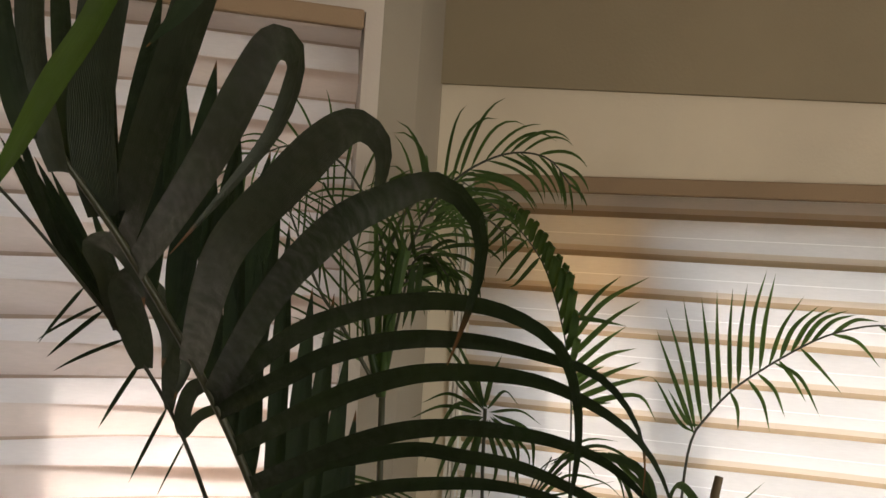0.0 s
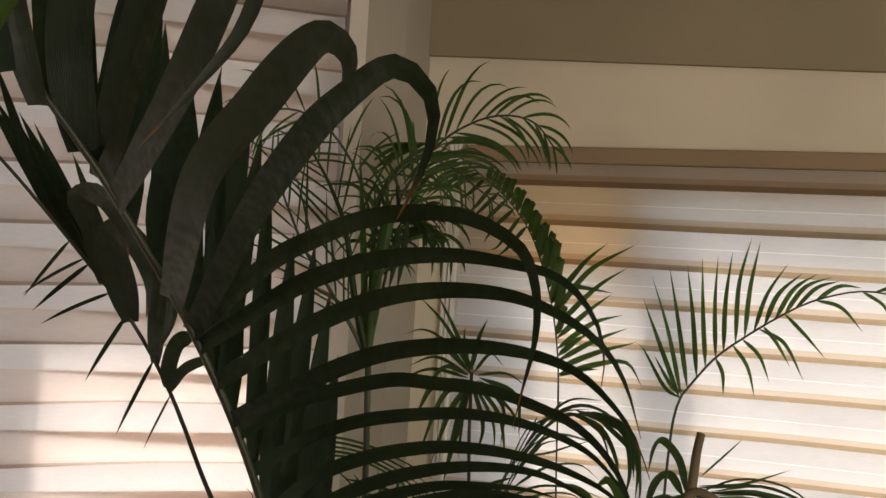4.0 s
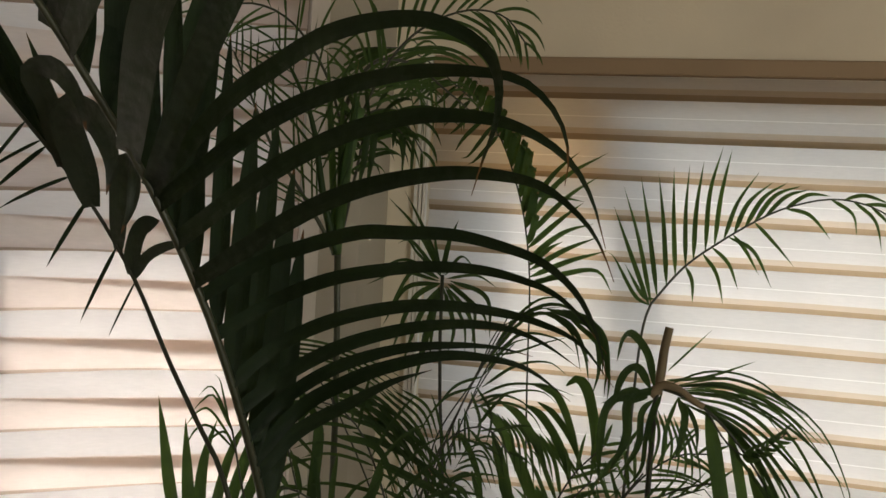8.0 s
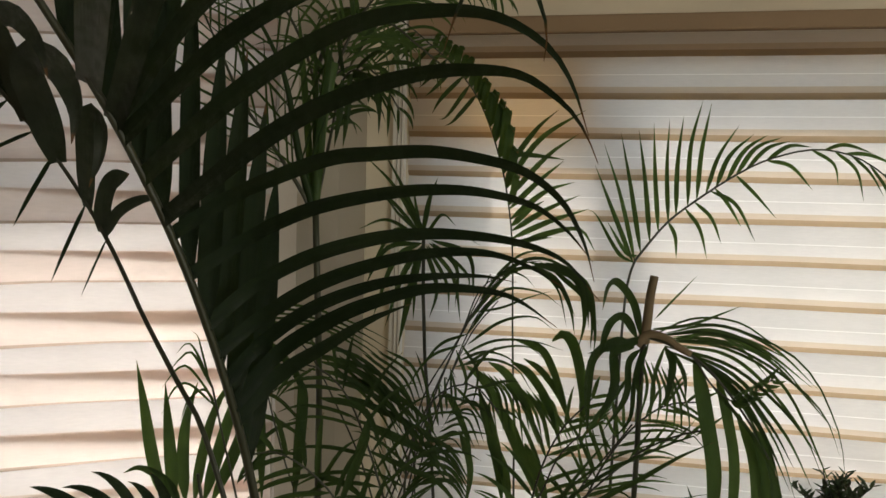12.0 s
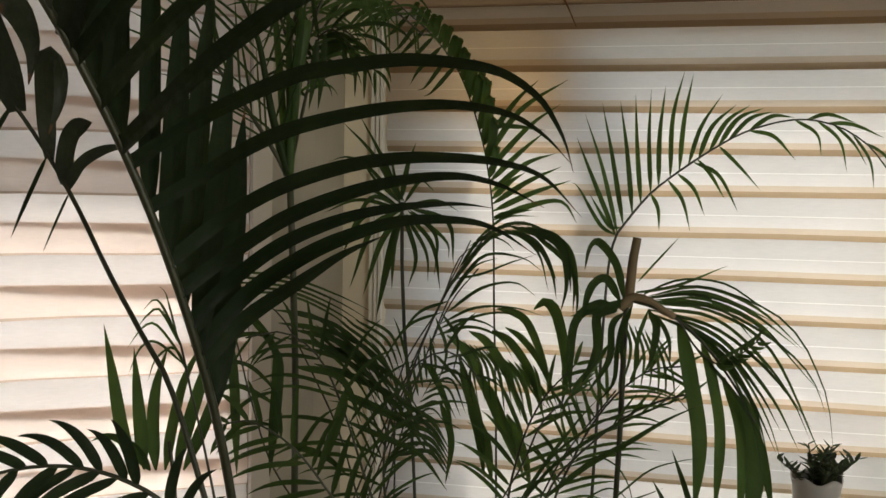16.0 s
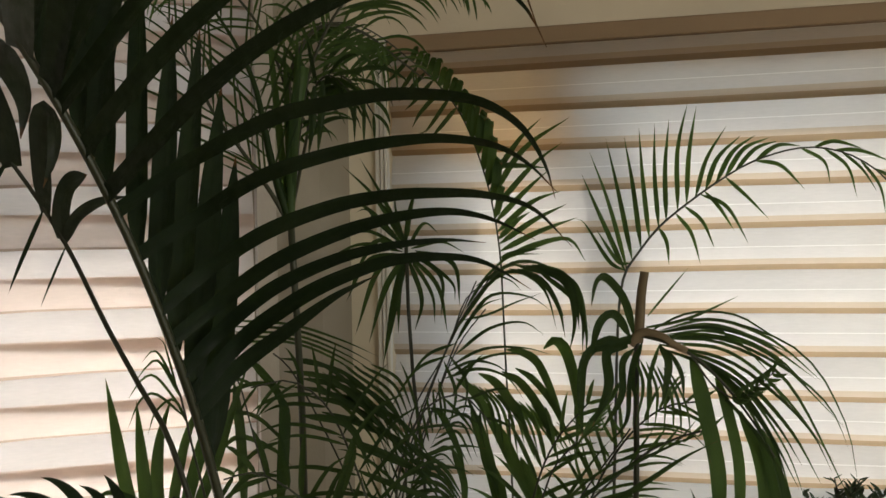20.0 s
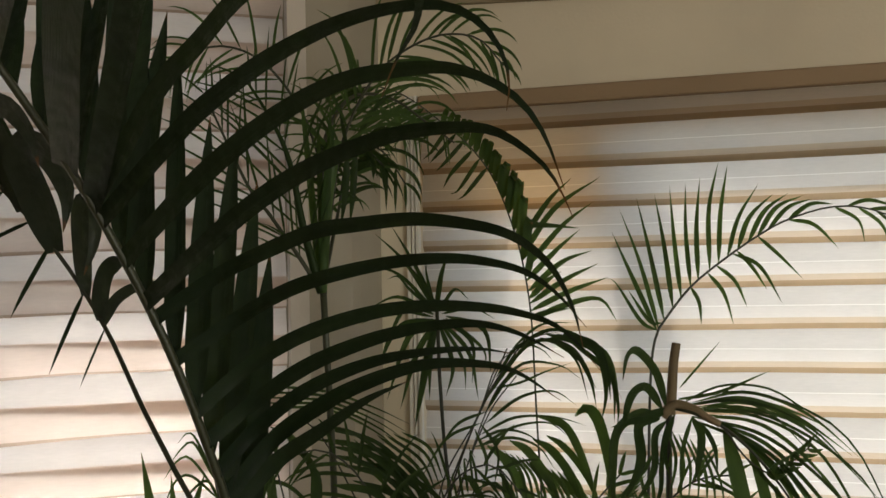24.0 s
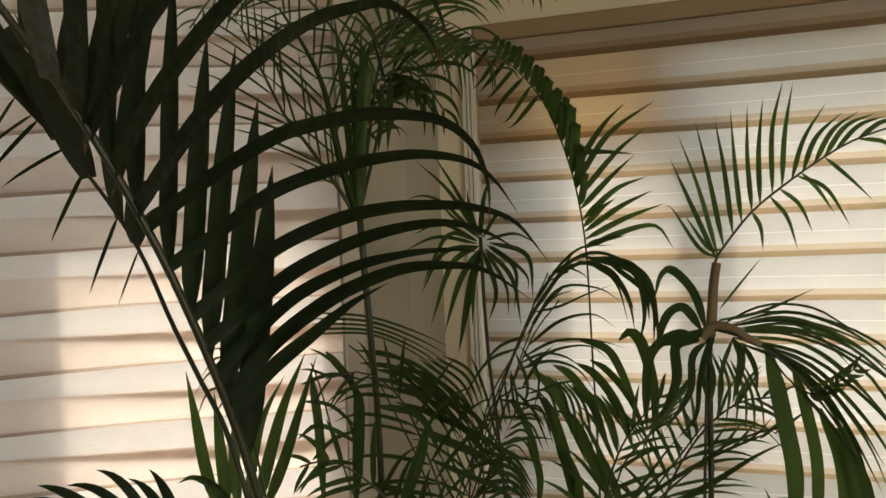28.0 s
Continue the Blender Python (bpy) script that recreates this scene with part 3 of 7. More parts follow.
def light_switch(at, normal):
    n = Vector(normal)
    t = empty("light_switch", at, "white plastic rocker light switch on the return wall", "light switch")
    m = n.to_track_quat('Z', 'Y').to_matrix().to_4x4()
    bm = box((-0.020, -0.032, 0.0), (0.020, 0.032, 0.007), 0.002)
    bmesh.ops.transform(bm, matrix=m, verts=bm.verts[:])
    part("plate", bm, TRIM, t)
    bm = box((-0.009, -0.016, 0.007), (0.009, 0.016, 0.010), 0.001)
    bmesh.ops.transform(bm, matrix=m, verts=bm.verts[:])
    part("rocker", bm, TRIM, t)
    return t


# ---- plants ----
planter((0.308, -0.974, 0.0), 0.17, 0.4, "dark glazed planter holding the broad palm")
broad = empty("palm", (0.308, -0.974, 0.37), "dark green broad-leaved palm with long arching leaflets", "palm", "palms by the window")
rib = stalk(broad, [(0.308, -0.974, 0.370), (0.309, -0.949, 0.524), (0.308, -0.934, 0.673), (0.307, -0.926, 0.818), (0.305, -0.924, 0.958), (0.303, -0.930, 1.093), (0.300, -0.942, 1.225), (0.296, -0.960, 1.351), (0.291, -0.983, 1.474), (0.285, -1.005, 1.560), (0.276, -1.034, 1.640), (0.261, -1.066, 1.720), (0.237, -1.102, 1.800), (0.204, -1.144, 1.880), (0.184, -1.167, 1.920), (0.162, -1.192, 1.960), (0.137, -1.219, 2.000), (0.108, -1.250, 2.045)], 0.0062, 0.0018)
strap(rib, [(0.206, -1.141, 1.874), (0.294, -1.219, 1.926), (0.338, -1.259, 1.959), (0.365, -1.288, 1.969), (0.381, -1.299, 1.959), (0.379, -1.309, 1.931), (0.367, -1.322, 1.905), (0.355, -1.335, 1.882)], 0.0199, LEAF_LIT, roll=0, turn=25, full=0.4, root=0.85, seg=42)
strap(rib, [(0.230, -1.110, 1.815), (0.292, -1.190, 1.884), (0.342, -1.224, 1.920), (0.374, -1.248, 1.938), (0.394, -1.264, 1.941), (0.407, -1.270, 1.931), (0.410, -1.279, 1.915), (0.409, -1.289, 1.899)], 0.0215, LEAF_LIT, roll=0, turn=20, full=0.62, root=0.85, seg=42)
strap(rib, [(0.239, -1.099, 1.794), (0.316, -1.179, 1.864), (0.381, -1.255, 1.897), (0.427, -1.315, 1.906), (0.454, -1.347, 1.908), (0.468, -1.355, 1.898), (0.472, -1.362, 1.886), (0.471, -1.369, 1.872), (0.470, -1.385, 1.858)], 0.0168, roll=0, turn=20, full=0.45, root=0.9, seg=42)
strap(rib, [(0.239, -1.099, 1.793), (0.317, -1.157, 1.841), (0.361, -1.187, 1.858), (0.399, -1.218, 1.867), (0.430, -1.235, 1.870), (0.458, -1.248, 1.867), (0.479, -1.252, 1.856), (0.490, -1.274, 1.840), (0.494, -1.294, 1.823), (0.494, -1.314, 1.808), (0.493, -1.324, 1.796)], 0.0112, roll=0, turn=15, full=0.22, root=0.95, seg=42)
strap(rib, [(0.242, -1.095, 1.785), (0.307, -1.133, 1.818), (0.344, -1.154, 1.835), (0.393, -1.183, 1.848), (0.439, -1.213, 1.852), (0.475, -1.235, 1.849), (0.495, -1.241, 1.844), (0.509, -1.248, 1.831), (0.515, -1.252, 1.816), (0.515, -1.258, 1.803)], 0.0118, roll=0, turn=0, full=0.22, root=0.95, seg=42)
strap(rib, [(0.249, -1.084, 1.761), (0.314, -1.122, 1.796), (0.353, -1.142, 1.815), (0.393, -1.163, 1.829), (0.430, -1.185, 1.835), (0.463, -1.197, 1.835), (0.489, -1.212, 1.829), (0.510, -1.217, 1.817), (0.522, -1.220, 1.801), (0.530, -1.225, 1.779)], 0.0122, roll=0, turn=0, full=0.22, root=0.95, seg=42)
strap(rib, [(0.256, -1.073, 1.735), (0.307, -1.104, 1.761), (0.344, -1.125, 1.780), (0.383, -1.146, 1.796), (0.420, -1.168, 1.805), (0.455, -1.190, 1.809), (0.482, -1.204, 1.808), (0.503, -1.220, 1.803), (0.520, -1.232, 1.791), (0.529, -1.240, 1.780), (0.535, -1.245, 1.767)], 0.0117, roll=0, turn=0, full=0.22, root=0.95, seg=42)
strap(rib, [(0.259, -1.068, 1.725), (0.297, -1.062, 1.750), (0.335, -1.074, 1.764), (0.374, -1.087, 1.775), (0.405, -1.101, 1.777), (0.439, -1.114, 1.778), (0.469, -1.129, 1.774), (0.495, -1.144, 1.767), (0.515, -1.161, 1.753), (0.527, -1.180, 1.735), (0.533, -1.199, 1.719)], 0.0097, roll=0, turn=0, full=0.22, root=0.95, seg=42)
strap(rib, [(0.265, -1.057, 1.698), (0.298, -1.041, 1.722), (0.333, -1.053, 1.738), (0.366, -1.065, 1.748), (0.410, -1.075, 1.756), (0.445, -1.088, 1.758), (0.472, -1.102, 1.756), (0.497, -1.116, 1.750), (0.515, -1.132, 1.739), (0.530, -1.149, 1.724)], 0.0095, roll=0, turn=0, full=0.22, root=0.95, seg=42)
strap(rib, [(0.272, -1.044, 1.664), (0.296, -1.021, 1.690), (0.339, -1.031, 1.712), (0.386, -1.041, 1.726), (0.424, -1.052, 1.731), (0.459, -1.064, 1.731), (0.487, -1.078, 1.728), (0.512, -1.092, 1.720), (0.533, -1.108, 1.700)], 0.0102, roll=0, turn=0, full=0.22, root=0.95, seg=42)
strap(rib, [(0.275, -1.036, 1.644), (0.297, -1.016, 1.666), (0.340, -1.025, 1.692), (0.384, -1.034, 1.709), (0.422, -1.044, 1.718), (0.458, -1.055, 1.721), (0.486, -1.068, 1.716), (0.512, -1.081, 1.704)], 0.0105, roll=0, turn=0, full=0.22, root=0.95, seg=42)
strap(rib, [(0.278, -1.028, 1.623), (0.297, -1.008, 1.649), (0.336, -1.015, 1.676), (0.380, -1.021, 1.694), (0.418, -1.029, 1.702), (0.454, -1.037, 1.705), (0.480, -1.047, 1.703)], 0.0100, roll=0, turn=0, full=0.22, root=0.95, seg=42)
strap(rib, [(0.280, -1.021, 1.604), (0.304, -0.996, 1.640), (0.342, -1.002, 1.665), (0.376, -1.010, 1.681), (0.415, -1.016, 1.693), (0.452, -1.024, 1.695), (0.478, -1.033, 1.691), (0.505, -1.043, 1.676)], 0.0113, roll=0, turn=0, full=0.22, root=0.95, seg=42)
strap(rib, [(0.281, -1.017, 1.594), (0.305, -0.999, 1.624), (0.345, -1.009, 1.650), (0.379, -1.019, 1.671), (0.411, -1.030, 1.685)], 0.0112, roll=0, turn=0, full=0.22, root=0.95, seg=42)
strap(rib, [(0.187, -1.150, 1.904), (0.191, -1.165, 1.928), (0.196, -1.180, 1.960), (0.209, -1.195, 1.990), (0.223, -1.210, 2.017), (0.232, -1.220, 2.051), (0.242, -1.230, 2.087)], 0.0262, LEAF_LIT, roll=6, turn=8, full=0.8, root=0.7, seg=30)
strap(rib, [(0.185, -1.128, 1.888), (0.206, -1.150, 1.912), (0.234, -1.175, 1.953), (0.259, -1.195, 1.986), (0.279, -1.210, 2.016), (0.301, -1.225, 2.046), (0.325, -1.240, 2.073)], 0.0262, LEAF_LIT, roll=-4, turn=-8, full=0.8, root=0.75, seg=30)
strap(rib, [(0.176, -1.178, 1.927), (0.177, -1.190, 1.947), (0.175, -1.200, 1.975), (0.182, -1.215, 2.001), (0.193, -1.230, 2.031), (0.202, -1.240, 2.063)], 0.0185, LEAF_LIT, roll=-10, turn=5, full=0.75, root=0.7, seg=30)
strap(rib, [(0.170, -1.198, 1.942), (0.167, -1.210, 1.973), (0.169, -1.225, 2.004), (0.177, -1.240, 2.034)], 0.0150, roll=8, turn=5, full=0.7, root=0.7, seg=30)
strap(rib, [(0.346, -1.355, 1.987), (0.346, -1.360, 1.974), (0.337, -1.362, 1.953), (0.328, -1.366, 1.934), (0.319, -1.372, 1.909), (0.312, -1.380, 1.888)], 0.0100, LEAF_NEAR, roll=12, turn=-20, full=0.45, root=0.8, seg=30)
strap(rib, [(0.373, -1.334, 2.000), (0.368, -1.345, 1.977), (0.363, -1.351, 1.962), (0.359, -1.355, 1.954), (0.356, -1.358, 1.948)], 0.0107, roll=-13, turn=-23, full=0.22, root=0.95, seg=42)
# the far row of leaflets stands almost upright behind the arching ones
upright = random.Random(41)
rib_line = spline([(0.291, -0.983, 1.474), (0.285, -1.005, 1.560), (0.276, -1.034, 1.640), (0.261, -1.066, 1.720), (0.237, -1.102, 1.800), (0.204, -1.144, 1.880), (0.184, -1.167, 1.920), (0.162, -1.192, 1.960), (0.137, -1.219, 2.000), (0.108, -1.250, 2.045)], 60)
for k in range(12):
    z = 1.565 + 0.033 * k
    base = min(rib_line, key=lambda c: abs(c.z - z))
    way = (-0.02 - 1.05 * (z - 1.565) + upright.uniform(-0.03, 0.03), 0.30 + upright.uniform(-0.05, 0.05), 1.0)
    leaf(rib, base, way, (0.235 - 0.002 * k) * upright.uniform(0.9, 1.08), (0.0152 if k > 3 else 0.0185) * upright.uniform(0.88, 1.12), 0.06, None, face=(0.2, -0.97, 0.05), seed=100 + k, seg=16)
# a second, closer set behind them towards the top
for k in range(6):
    z = 1.75 + 0.029 * k
    base = min(rib_line, key=lambda c: abs(c.z - z))
    way = (0.04 - 1.0 * (z - 1.60) + upright.uniform(-0.03, 0.03), 0.48 + upright.uniform(-0.05, 0.05), 1.0)
    leaf(rib, base, way, 0.21 * upright.uniform(0.9, 1.08), 0.0185 * upright.uniform(0.9, 1.1), 0.06, None, face=(0.2, -0.97, 0.05), seed=120 + k, seg=16)
rib_b = stalk(broad, [(0.278, -0.954, 0.370), (0.312, -0.955, 0.540), (0.334, -0.954, 0.702), (0.343, -0.951, 0.858), (0.339, -0.946, 1.007), (0.323, -0.938, 1.148), (0.293, -0.929, 1.283), (0.251, -0.917, 1.410), (0.200, -0.903, 1.541), (0.163, -0.889, 1.589), (0.124, -0.876, 1.639), (0.070, -0.855, 1.711), (0.038, -0.880, 1.780), (0.003, -0.917, 1.843), (-0.037, -0.955, 1.906), (-0.064, -1.010, 1.963)], 0.0046, 0.0014)
leaf(rib_b, (0.011, -0.909, 1.830), (-0.72, -0.20, -0.66), 0.068, 0.0046, 0.10, None, seed=17)
leaf(rib_b, (0.036, -0.882, 1.783), (-0.47, -0.15, -0.87), 0.074, 0.0047, 0.10, None, seed=18)
leaf(rib_b, (0.055, -0.862, 1.740), (-0.38, -0.13, -0.91), 0.080, 0.0040, 0.10, None, seed=19)
leaf(rib_b, (0.072, -0.855, 1.708), (-0.38, -0.13, -0.91), 0.059, 0.0024, 0.10, None, seed=20)
leaf(rib_b, (-0.002, -0.921, 1.851), (-0.57, -0.17, -0.80), 0.067, 0.0040, 0.10, None, seed=21)
leaf(rib_b, (0.032, -0.886, 1.791), (-0.48, -0.08, 0.87), 0.199, 0.0126, 0.10, None, seed=22)
leaf(rib_b, (0.021, -0.898, 1.812), (-0.50, -0.08, 0.86), 0.186, 0.0124, 0.10, None, seed=23)
leaf(rib_b, (0.012, -0.907, 1.828), (-0.51, -0.09, 0.85), 0.174, 0.0123, 0.10, None, seed=24)
leaf(rib_b, (0.002, -0.918, 1.846), (-0.53, -0.09, 0.84), 0.162, 0.0121, 0.10, None, seed=25)
leaf(rib_b, (-0.009, -0.927, 1.862), (-0.54, -0.09, 0.84), 0.150, 0.0110, 0.10, None, seed=26)
leaf(rib_b, (-0.019, -0.936, 1.878), (-0.39, -0.06, 0.92), 0.149, 0.0109, 0.10, None, seed=27)
leaf(rib_b, (0.039, -0.879, 1.777), (-0.39, -0.06, 0.92), 0.174, 0.0116, 0.10, None, seed=28)
leaf(rib_b, (0.025, -0.893, 1.804), (-0.89, -0.23, -0.40), 0.074, 0.0037, 0.20, None, seed=29)
leaf(rib_b, (0.008, -0.912, 1.835), (-0.84, -0.22, -0.49), 0.067, 0.0033, 0.20, None, seed=30)
strap(rib_b, [(0.039, -0.879, 1.777), (0.044, -0.908, 1.820), (0.051, -0.936, 1.852), (0.071, -0.946, 1.862), (0.096, -0.951, 1.847), (0.110, -0.954, 1.817), (0.107, -0.956, 1.789)], 0.0282, LEAF_LIT, roll=10, turn=0, full=0.6, root=0.5)
strap(rib_b, [(0.056, -0.860, 1.737), (0.070, -0.883, 1.777), (0.078, -0.895, 1.810), (0.090, -0.902, 1.821), (0.100, -0.905, 1.807), (0.099, -0.907, 1.780), (0.091, -0.910, 1.755)], 0.0174, LEAF_LIT, roll=-5, turn=10, full=0.6, root=0.5)
strap(rib_b, [(0.068, -0.855, 1.714), (0.074, -0.863, 1.740), (0.086, -0.869, 1.761), (0.107, -0.874, 1.768)], 0.0159, LEAF_LIT, roll=0, turn=0, full=0.8, root=0.5)
strap(rib_b, [(0.070, -0.855, 1.711), (0.087, -0.860, 1.733), (0.112, -0.864, 1.745), (0.140, -0.867, 1.749)], 0.0106, LEAF_LIT, roll=0, turn=0, root=0.5)
strap(rib_b, [(0.021, -0.898, 1.812), (0.029, -0.930, 1.862), (0.027, -0.950, 1.889), (0.060, -0.963, 1.891), (0.087, -0.968, 1.865), (0.094, -0.967, 1.839)], 0.0211, LEAF_LIT, roll=0, turn=10, full=0.6, root=0.5)
rib_c = stalk(broad, [(0.338, -0.954, 0.370), (0.296, -0.912, 0.492), (0.259, -0.875, 0.611), (0.225, -0.842, 0.729), (0.196, -0.813, 0.846), (0.171, -0.789, 0.960), (0.149, -0.769, 1.073), (0.132, -0.753, 1.184), (0.119, -0.742, 1.294), (0.108, -0.733, 1.404), (0.100, -0.730, 1.451)], 0.004, 0.002)
strap(rib_c, [(0.067, -0.743, 1.422), (0.055, -0.746, 1.471), (0.046, -0.748, 1.526), (0.038, -0.750, 1.574)], 0.0134, LEAF_FAR, roll=0, turn=25, full=0.35)
strap(rib_c, [(0.077, -0.739, 1.422), (0.073, -0.740, 1.470), (0.069, -0.740, 1.513), (0.066, -0.740, 1.550)], 0.0134, LEAF_FAR, roll=5, turn=16, full=0.35)
strap(rib_c, [(0.088, -0.735, 1.421), (0.085, -0.735, 1.470), (0.088, -0.733, 1.512), (0.098, -0.728, 1.551)], 0.0134, LEAF_FAR, roll=-6, turn=15, full=0.35)
strap(rib_c, [(0.097, -0.732, 1.421), (0.105, -0.727, 1.475), (0.117, -0.722, 1.523), (0.138, -0.713, 1.565)], 0.0134, LEAF_FAR, roll=-20, turn=-13, full=0.35)
strap(rib_c, [(0.106, -0.728, 1.420), (0.121, -0.721, 1.481), (0.137, -0.714, 1.535), (0.160, -0.704, 1.590)], 0.0134, LEAF_FAR, roll=9, turn=14, full=0.35)
strap(rib_c, [(0.114, -0.725, 1.420), (0.136, -0.716, 1.474), (0.153, -0.708, 1.528), (0.171, -0.700, 1.585)], 0.0134, LEAF_FAR, roll=-4, turn=-25, full=0.35)
strap(rib_c, [(0.083, -0.737, 1.421), (0.067, -0.743, 1.446), (0.044, -0.751, 1.459), (0.027, -0.757, 1.453)], 0.0134, LEAF_FAR, roll=-12, turn=-17, full=0.35)
rib_d = stalk(broad, [(0.298, -0.944, 0.370), (0.318, -0.955, 0.532), (0.329, -0.961, 0.688), (0.332, -0.960, 0.837), (0.325, -0.954, 0.979), (0.310, -0.943, 1.115), (0.287, -0.925, 1.244), (0.254, -0.901, 1.367), (0.213, -0.872, 1.483), (0.191, -0.857, 1.535), (0.178, -0.850, 1.573), (0.170, -0.847, 1.587)], 0.0022, 0.001)
strap(rib_d, [(0.183, -0.853, 1.558), (0.155, -0.851, 1.577), (0.141, -0.854, 1.572), (0.130, -0.857, 1.547)], 0.0025, LEAF_FAR, roll=-11, turn=19, seg=14)
strap(rib_d, [(0.180, -0.852, 1.565), (0.155, -0.851, 1.592), (0.143, -0.854, 1.590), (0.130, -0.857, 1.572)], 0.0025, LEAF_FAR, roll=-15, turn=23, seg=14)
strap(rib_d, [(0.178, -0.850, 1.573), (0.158, -0.850, 1.605), (0.148, -0.853, 1.602), (0.136, -0.855, 1.587)], 0.0025, LEAF_FAR, roll=19, turn=-27, seg=14)
strap(rib_d, [(0.175, -0.849, 1.578), (0.161, -0.850, 1.607), (0.153, -0.852, 1.615), (0.143, -0.854, 1.605)], 0.0025, LEAF_FAR, roll=-6, turn=-0, seg=14)
strap(rib_d, [(0.173, -0.848, 1.582), (0.165, -0.849, 1.612), (0.162, -0.850, 1.622), (0.156, -0.851, 1.627)], 0.0025, LEAF_FAR, roll=-24, turn=-5, seg=14)
strap(rib_d, [(0.185, -0.854, 1.553), (0.169, -0.847, 1.572), (0.154, -0.851, 1.562), (0.147, -0.853, 1.542)], 0.0025, LEAF_FAR, roll=20, turn=-23, seg=14)
frond(broad, [(0.289, -1.014, 1.240), (0.276, -1.003, 1.421), (0.256, -1.002, 1.481), (0.225, -1.017, 1.511), (0.184, -1.034, 1.523), (0.145, -1.053, 1.518), (0.123, -1.069, 1.504)], FACING, r0=0.003, r1=0.001, pairs=13, first=0.52, last=0.98, length=0.058, width=0.008, spread=(60, 30), droop=0.9, mat=LEAF_DARK, seed=6, seg=9)
planter((0.155, -0.513, 0.0), 0.13, 0.4, "dark glazed planter holding the slender palm")
mid = empty("palm", (0.155, -0.513, 0.37), "slender green palm in the corner with a bare stem", "palm", "palms by the window")
world_part("stem", tube(spline([(0.155, -0.513, 0.37), (0.168, -0.545, 1.373), (0.178, -0.580, 1.585), (0.180, -0.600, 1.712), (0.180, -0.601, 1.731)], 24), 0.0055, 0.0042), STALK, mid, smooth=True)
# leaf sheaths that part at the top of the stem
world_part("sheath", tube(spline([(0.179, -0.601, 1.732), (0.180, -0.596, 1.790), (0.182, -0.590, 1.844), (0.191, -0.585, 1.911)], 14), 0.0052, 0.0085, 9), LEAF_FAR, mid, "green leaf sheath", True)
frond(mid, [(0.178, -0.601, 1.733), (0.170, -0.603, 1.761), (0.158, -0.605, 1.808), (0.142, -0.606, 1.886), (0.120, -0.608, 1.937), (0.088, -0.610, 1.988)], FACING, r0=0.0058, r1=0.0014, pairs=10, length=0.135, width=0.0032, spread=(34, 30), seed=10, droop=0.35, first=0.16, last=0.98, mat=LEAF, jitter=0.5, stalk=LEAF)
frond(mid, [(0.176, -0.601, 1.732), (0.164, -0.607, 1.758), (0.143, -0.613, 1.792), (0.121, -0.618, 1.825), (0.095, -0.624, 1.863), (0.046, -0.630, 1.968)], FACING, r0=0.0030, r1=0.0012, pairs=11, length=0.125, width=0.0030, spread=(30, 26), seed=15, droop=0.35, first=0.14, last=0.98, mat=LEAF, jitter=0.5)
frond(mid, [(0.180, -0.601, 1.731), (0.172, -0.580, 1.823), (0.150, -0.520, 1.918), (0.168, -0.470, 1.986), (0.202, -0.400, 1.997), (0.238, -0.340, 1.970), (0.267, -0.300, 1.946)], FACING, r0=0.0046, r1=0.0012, pairs=14, length=0.120, width=0.0046, spread=(60, 40), seed=16, droop=2.2, first=0.40, last=0.98, mat=LEAF_FAR, lift=0.0)
frond(mid, [(0.180, -0.601, 1.731), (0.176, -0.580, 1.815), (0.166, -0.530, 1.890), (0.193, -0.510, 1.919), (0.223, -0.500, 1.907), (0.248, -0.490, 1.867)], FACING, pairs=9, length=0.105, width=0.0056, spread=(62, 30), seed=17, droop=2.4, first=0.42, last=0.98, mat=LEAF, lift=0.0)
frond(mid, [(0.180, -0.598, 1.745), (0.167, -0.536, 1.845), (0.188, -0.542, 1.927), (0.233, -0.542, 2.000), (0.294, -0.527, 2.040), (0.348, -0.514, 2.039), (0.380, -0.506, 2.004)], FACING, pairs=22, length=0.12, width=0.0046, spread=(48, 26), seed=11, droop=1.9, lift=0.0, first=0.22, last=0.98, mat=LEAF_FAR)
frond(mid, [(0.180, -0.598, 1.745), (0.148, -0.510, 1.855), (0.121, -0.507, 1.952), (0.082, -0.537, 2.020), (0.037, -0.569, 2.041), (-0.008, -0.600, 2.019), (-0.036, -0.617, 1.977)], FACING, pairs=13, length=0.095, width=0.0034, spread=(60, 35), seed=12, first=0.45, last=0.98, droop=1.1, mat=LEAF_FAR)
frond(mid, [(0.180, -0.598, 1.745), (0.168, -0.515, 1.840), (0.185, -0.532, 1.894), (0.211, -0.546, 1.908), (0.243, -0.559, 1.881)], FACING, pairs=10, length=0.075, width=0.007, spread=(45, 25), seed=14, first=0.45, last=0.98, droop=1.2, mat=LEAF)
heart = random.Random(23)
for k in range(4):
    lean = -0.12 + 0.09 * k
    leaf(mid, (0.180 + 0.004 * (k % 3 - 1), -0.600, 1.735 + 0.012 * (k % 4)), (lean, heart.uniform(-0.1, 0.1), 1.0), heart.uniform(0.16, 0.26), heart.uniform(0.0060, 0.0088), heart.uniform(0.2, 0.7), None, mat=LEAF_FAR, seed=140 + k, seg=14)
for way in ([(0.196, -0.560, 1.894), (0.191, -0.555, 1.850), (0.183, -0.550, 1.812)], [(0.203, -0.550, 1.901), (0.198, -0.545, 1.858), (0.191, -0.540, 1.813)]):
    strap(mid, way, 0.0085, LEAF, full=0.4, root=0.4, seg=12)
planter((0.496, -0.283, 0.0), 0.13, 0.4, "dark glazed planter holding the young palm")
right = empty("palm", (0.496, -0.283, 0.37), "young green palm with a fan-like frond before the shade", "palm", "palms by the window")
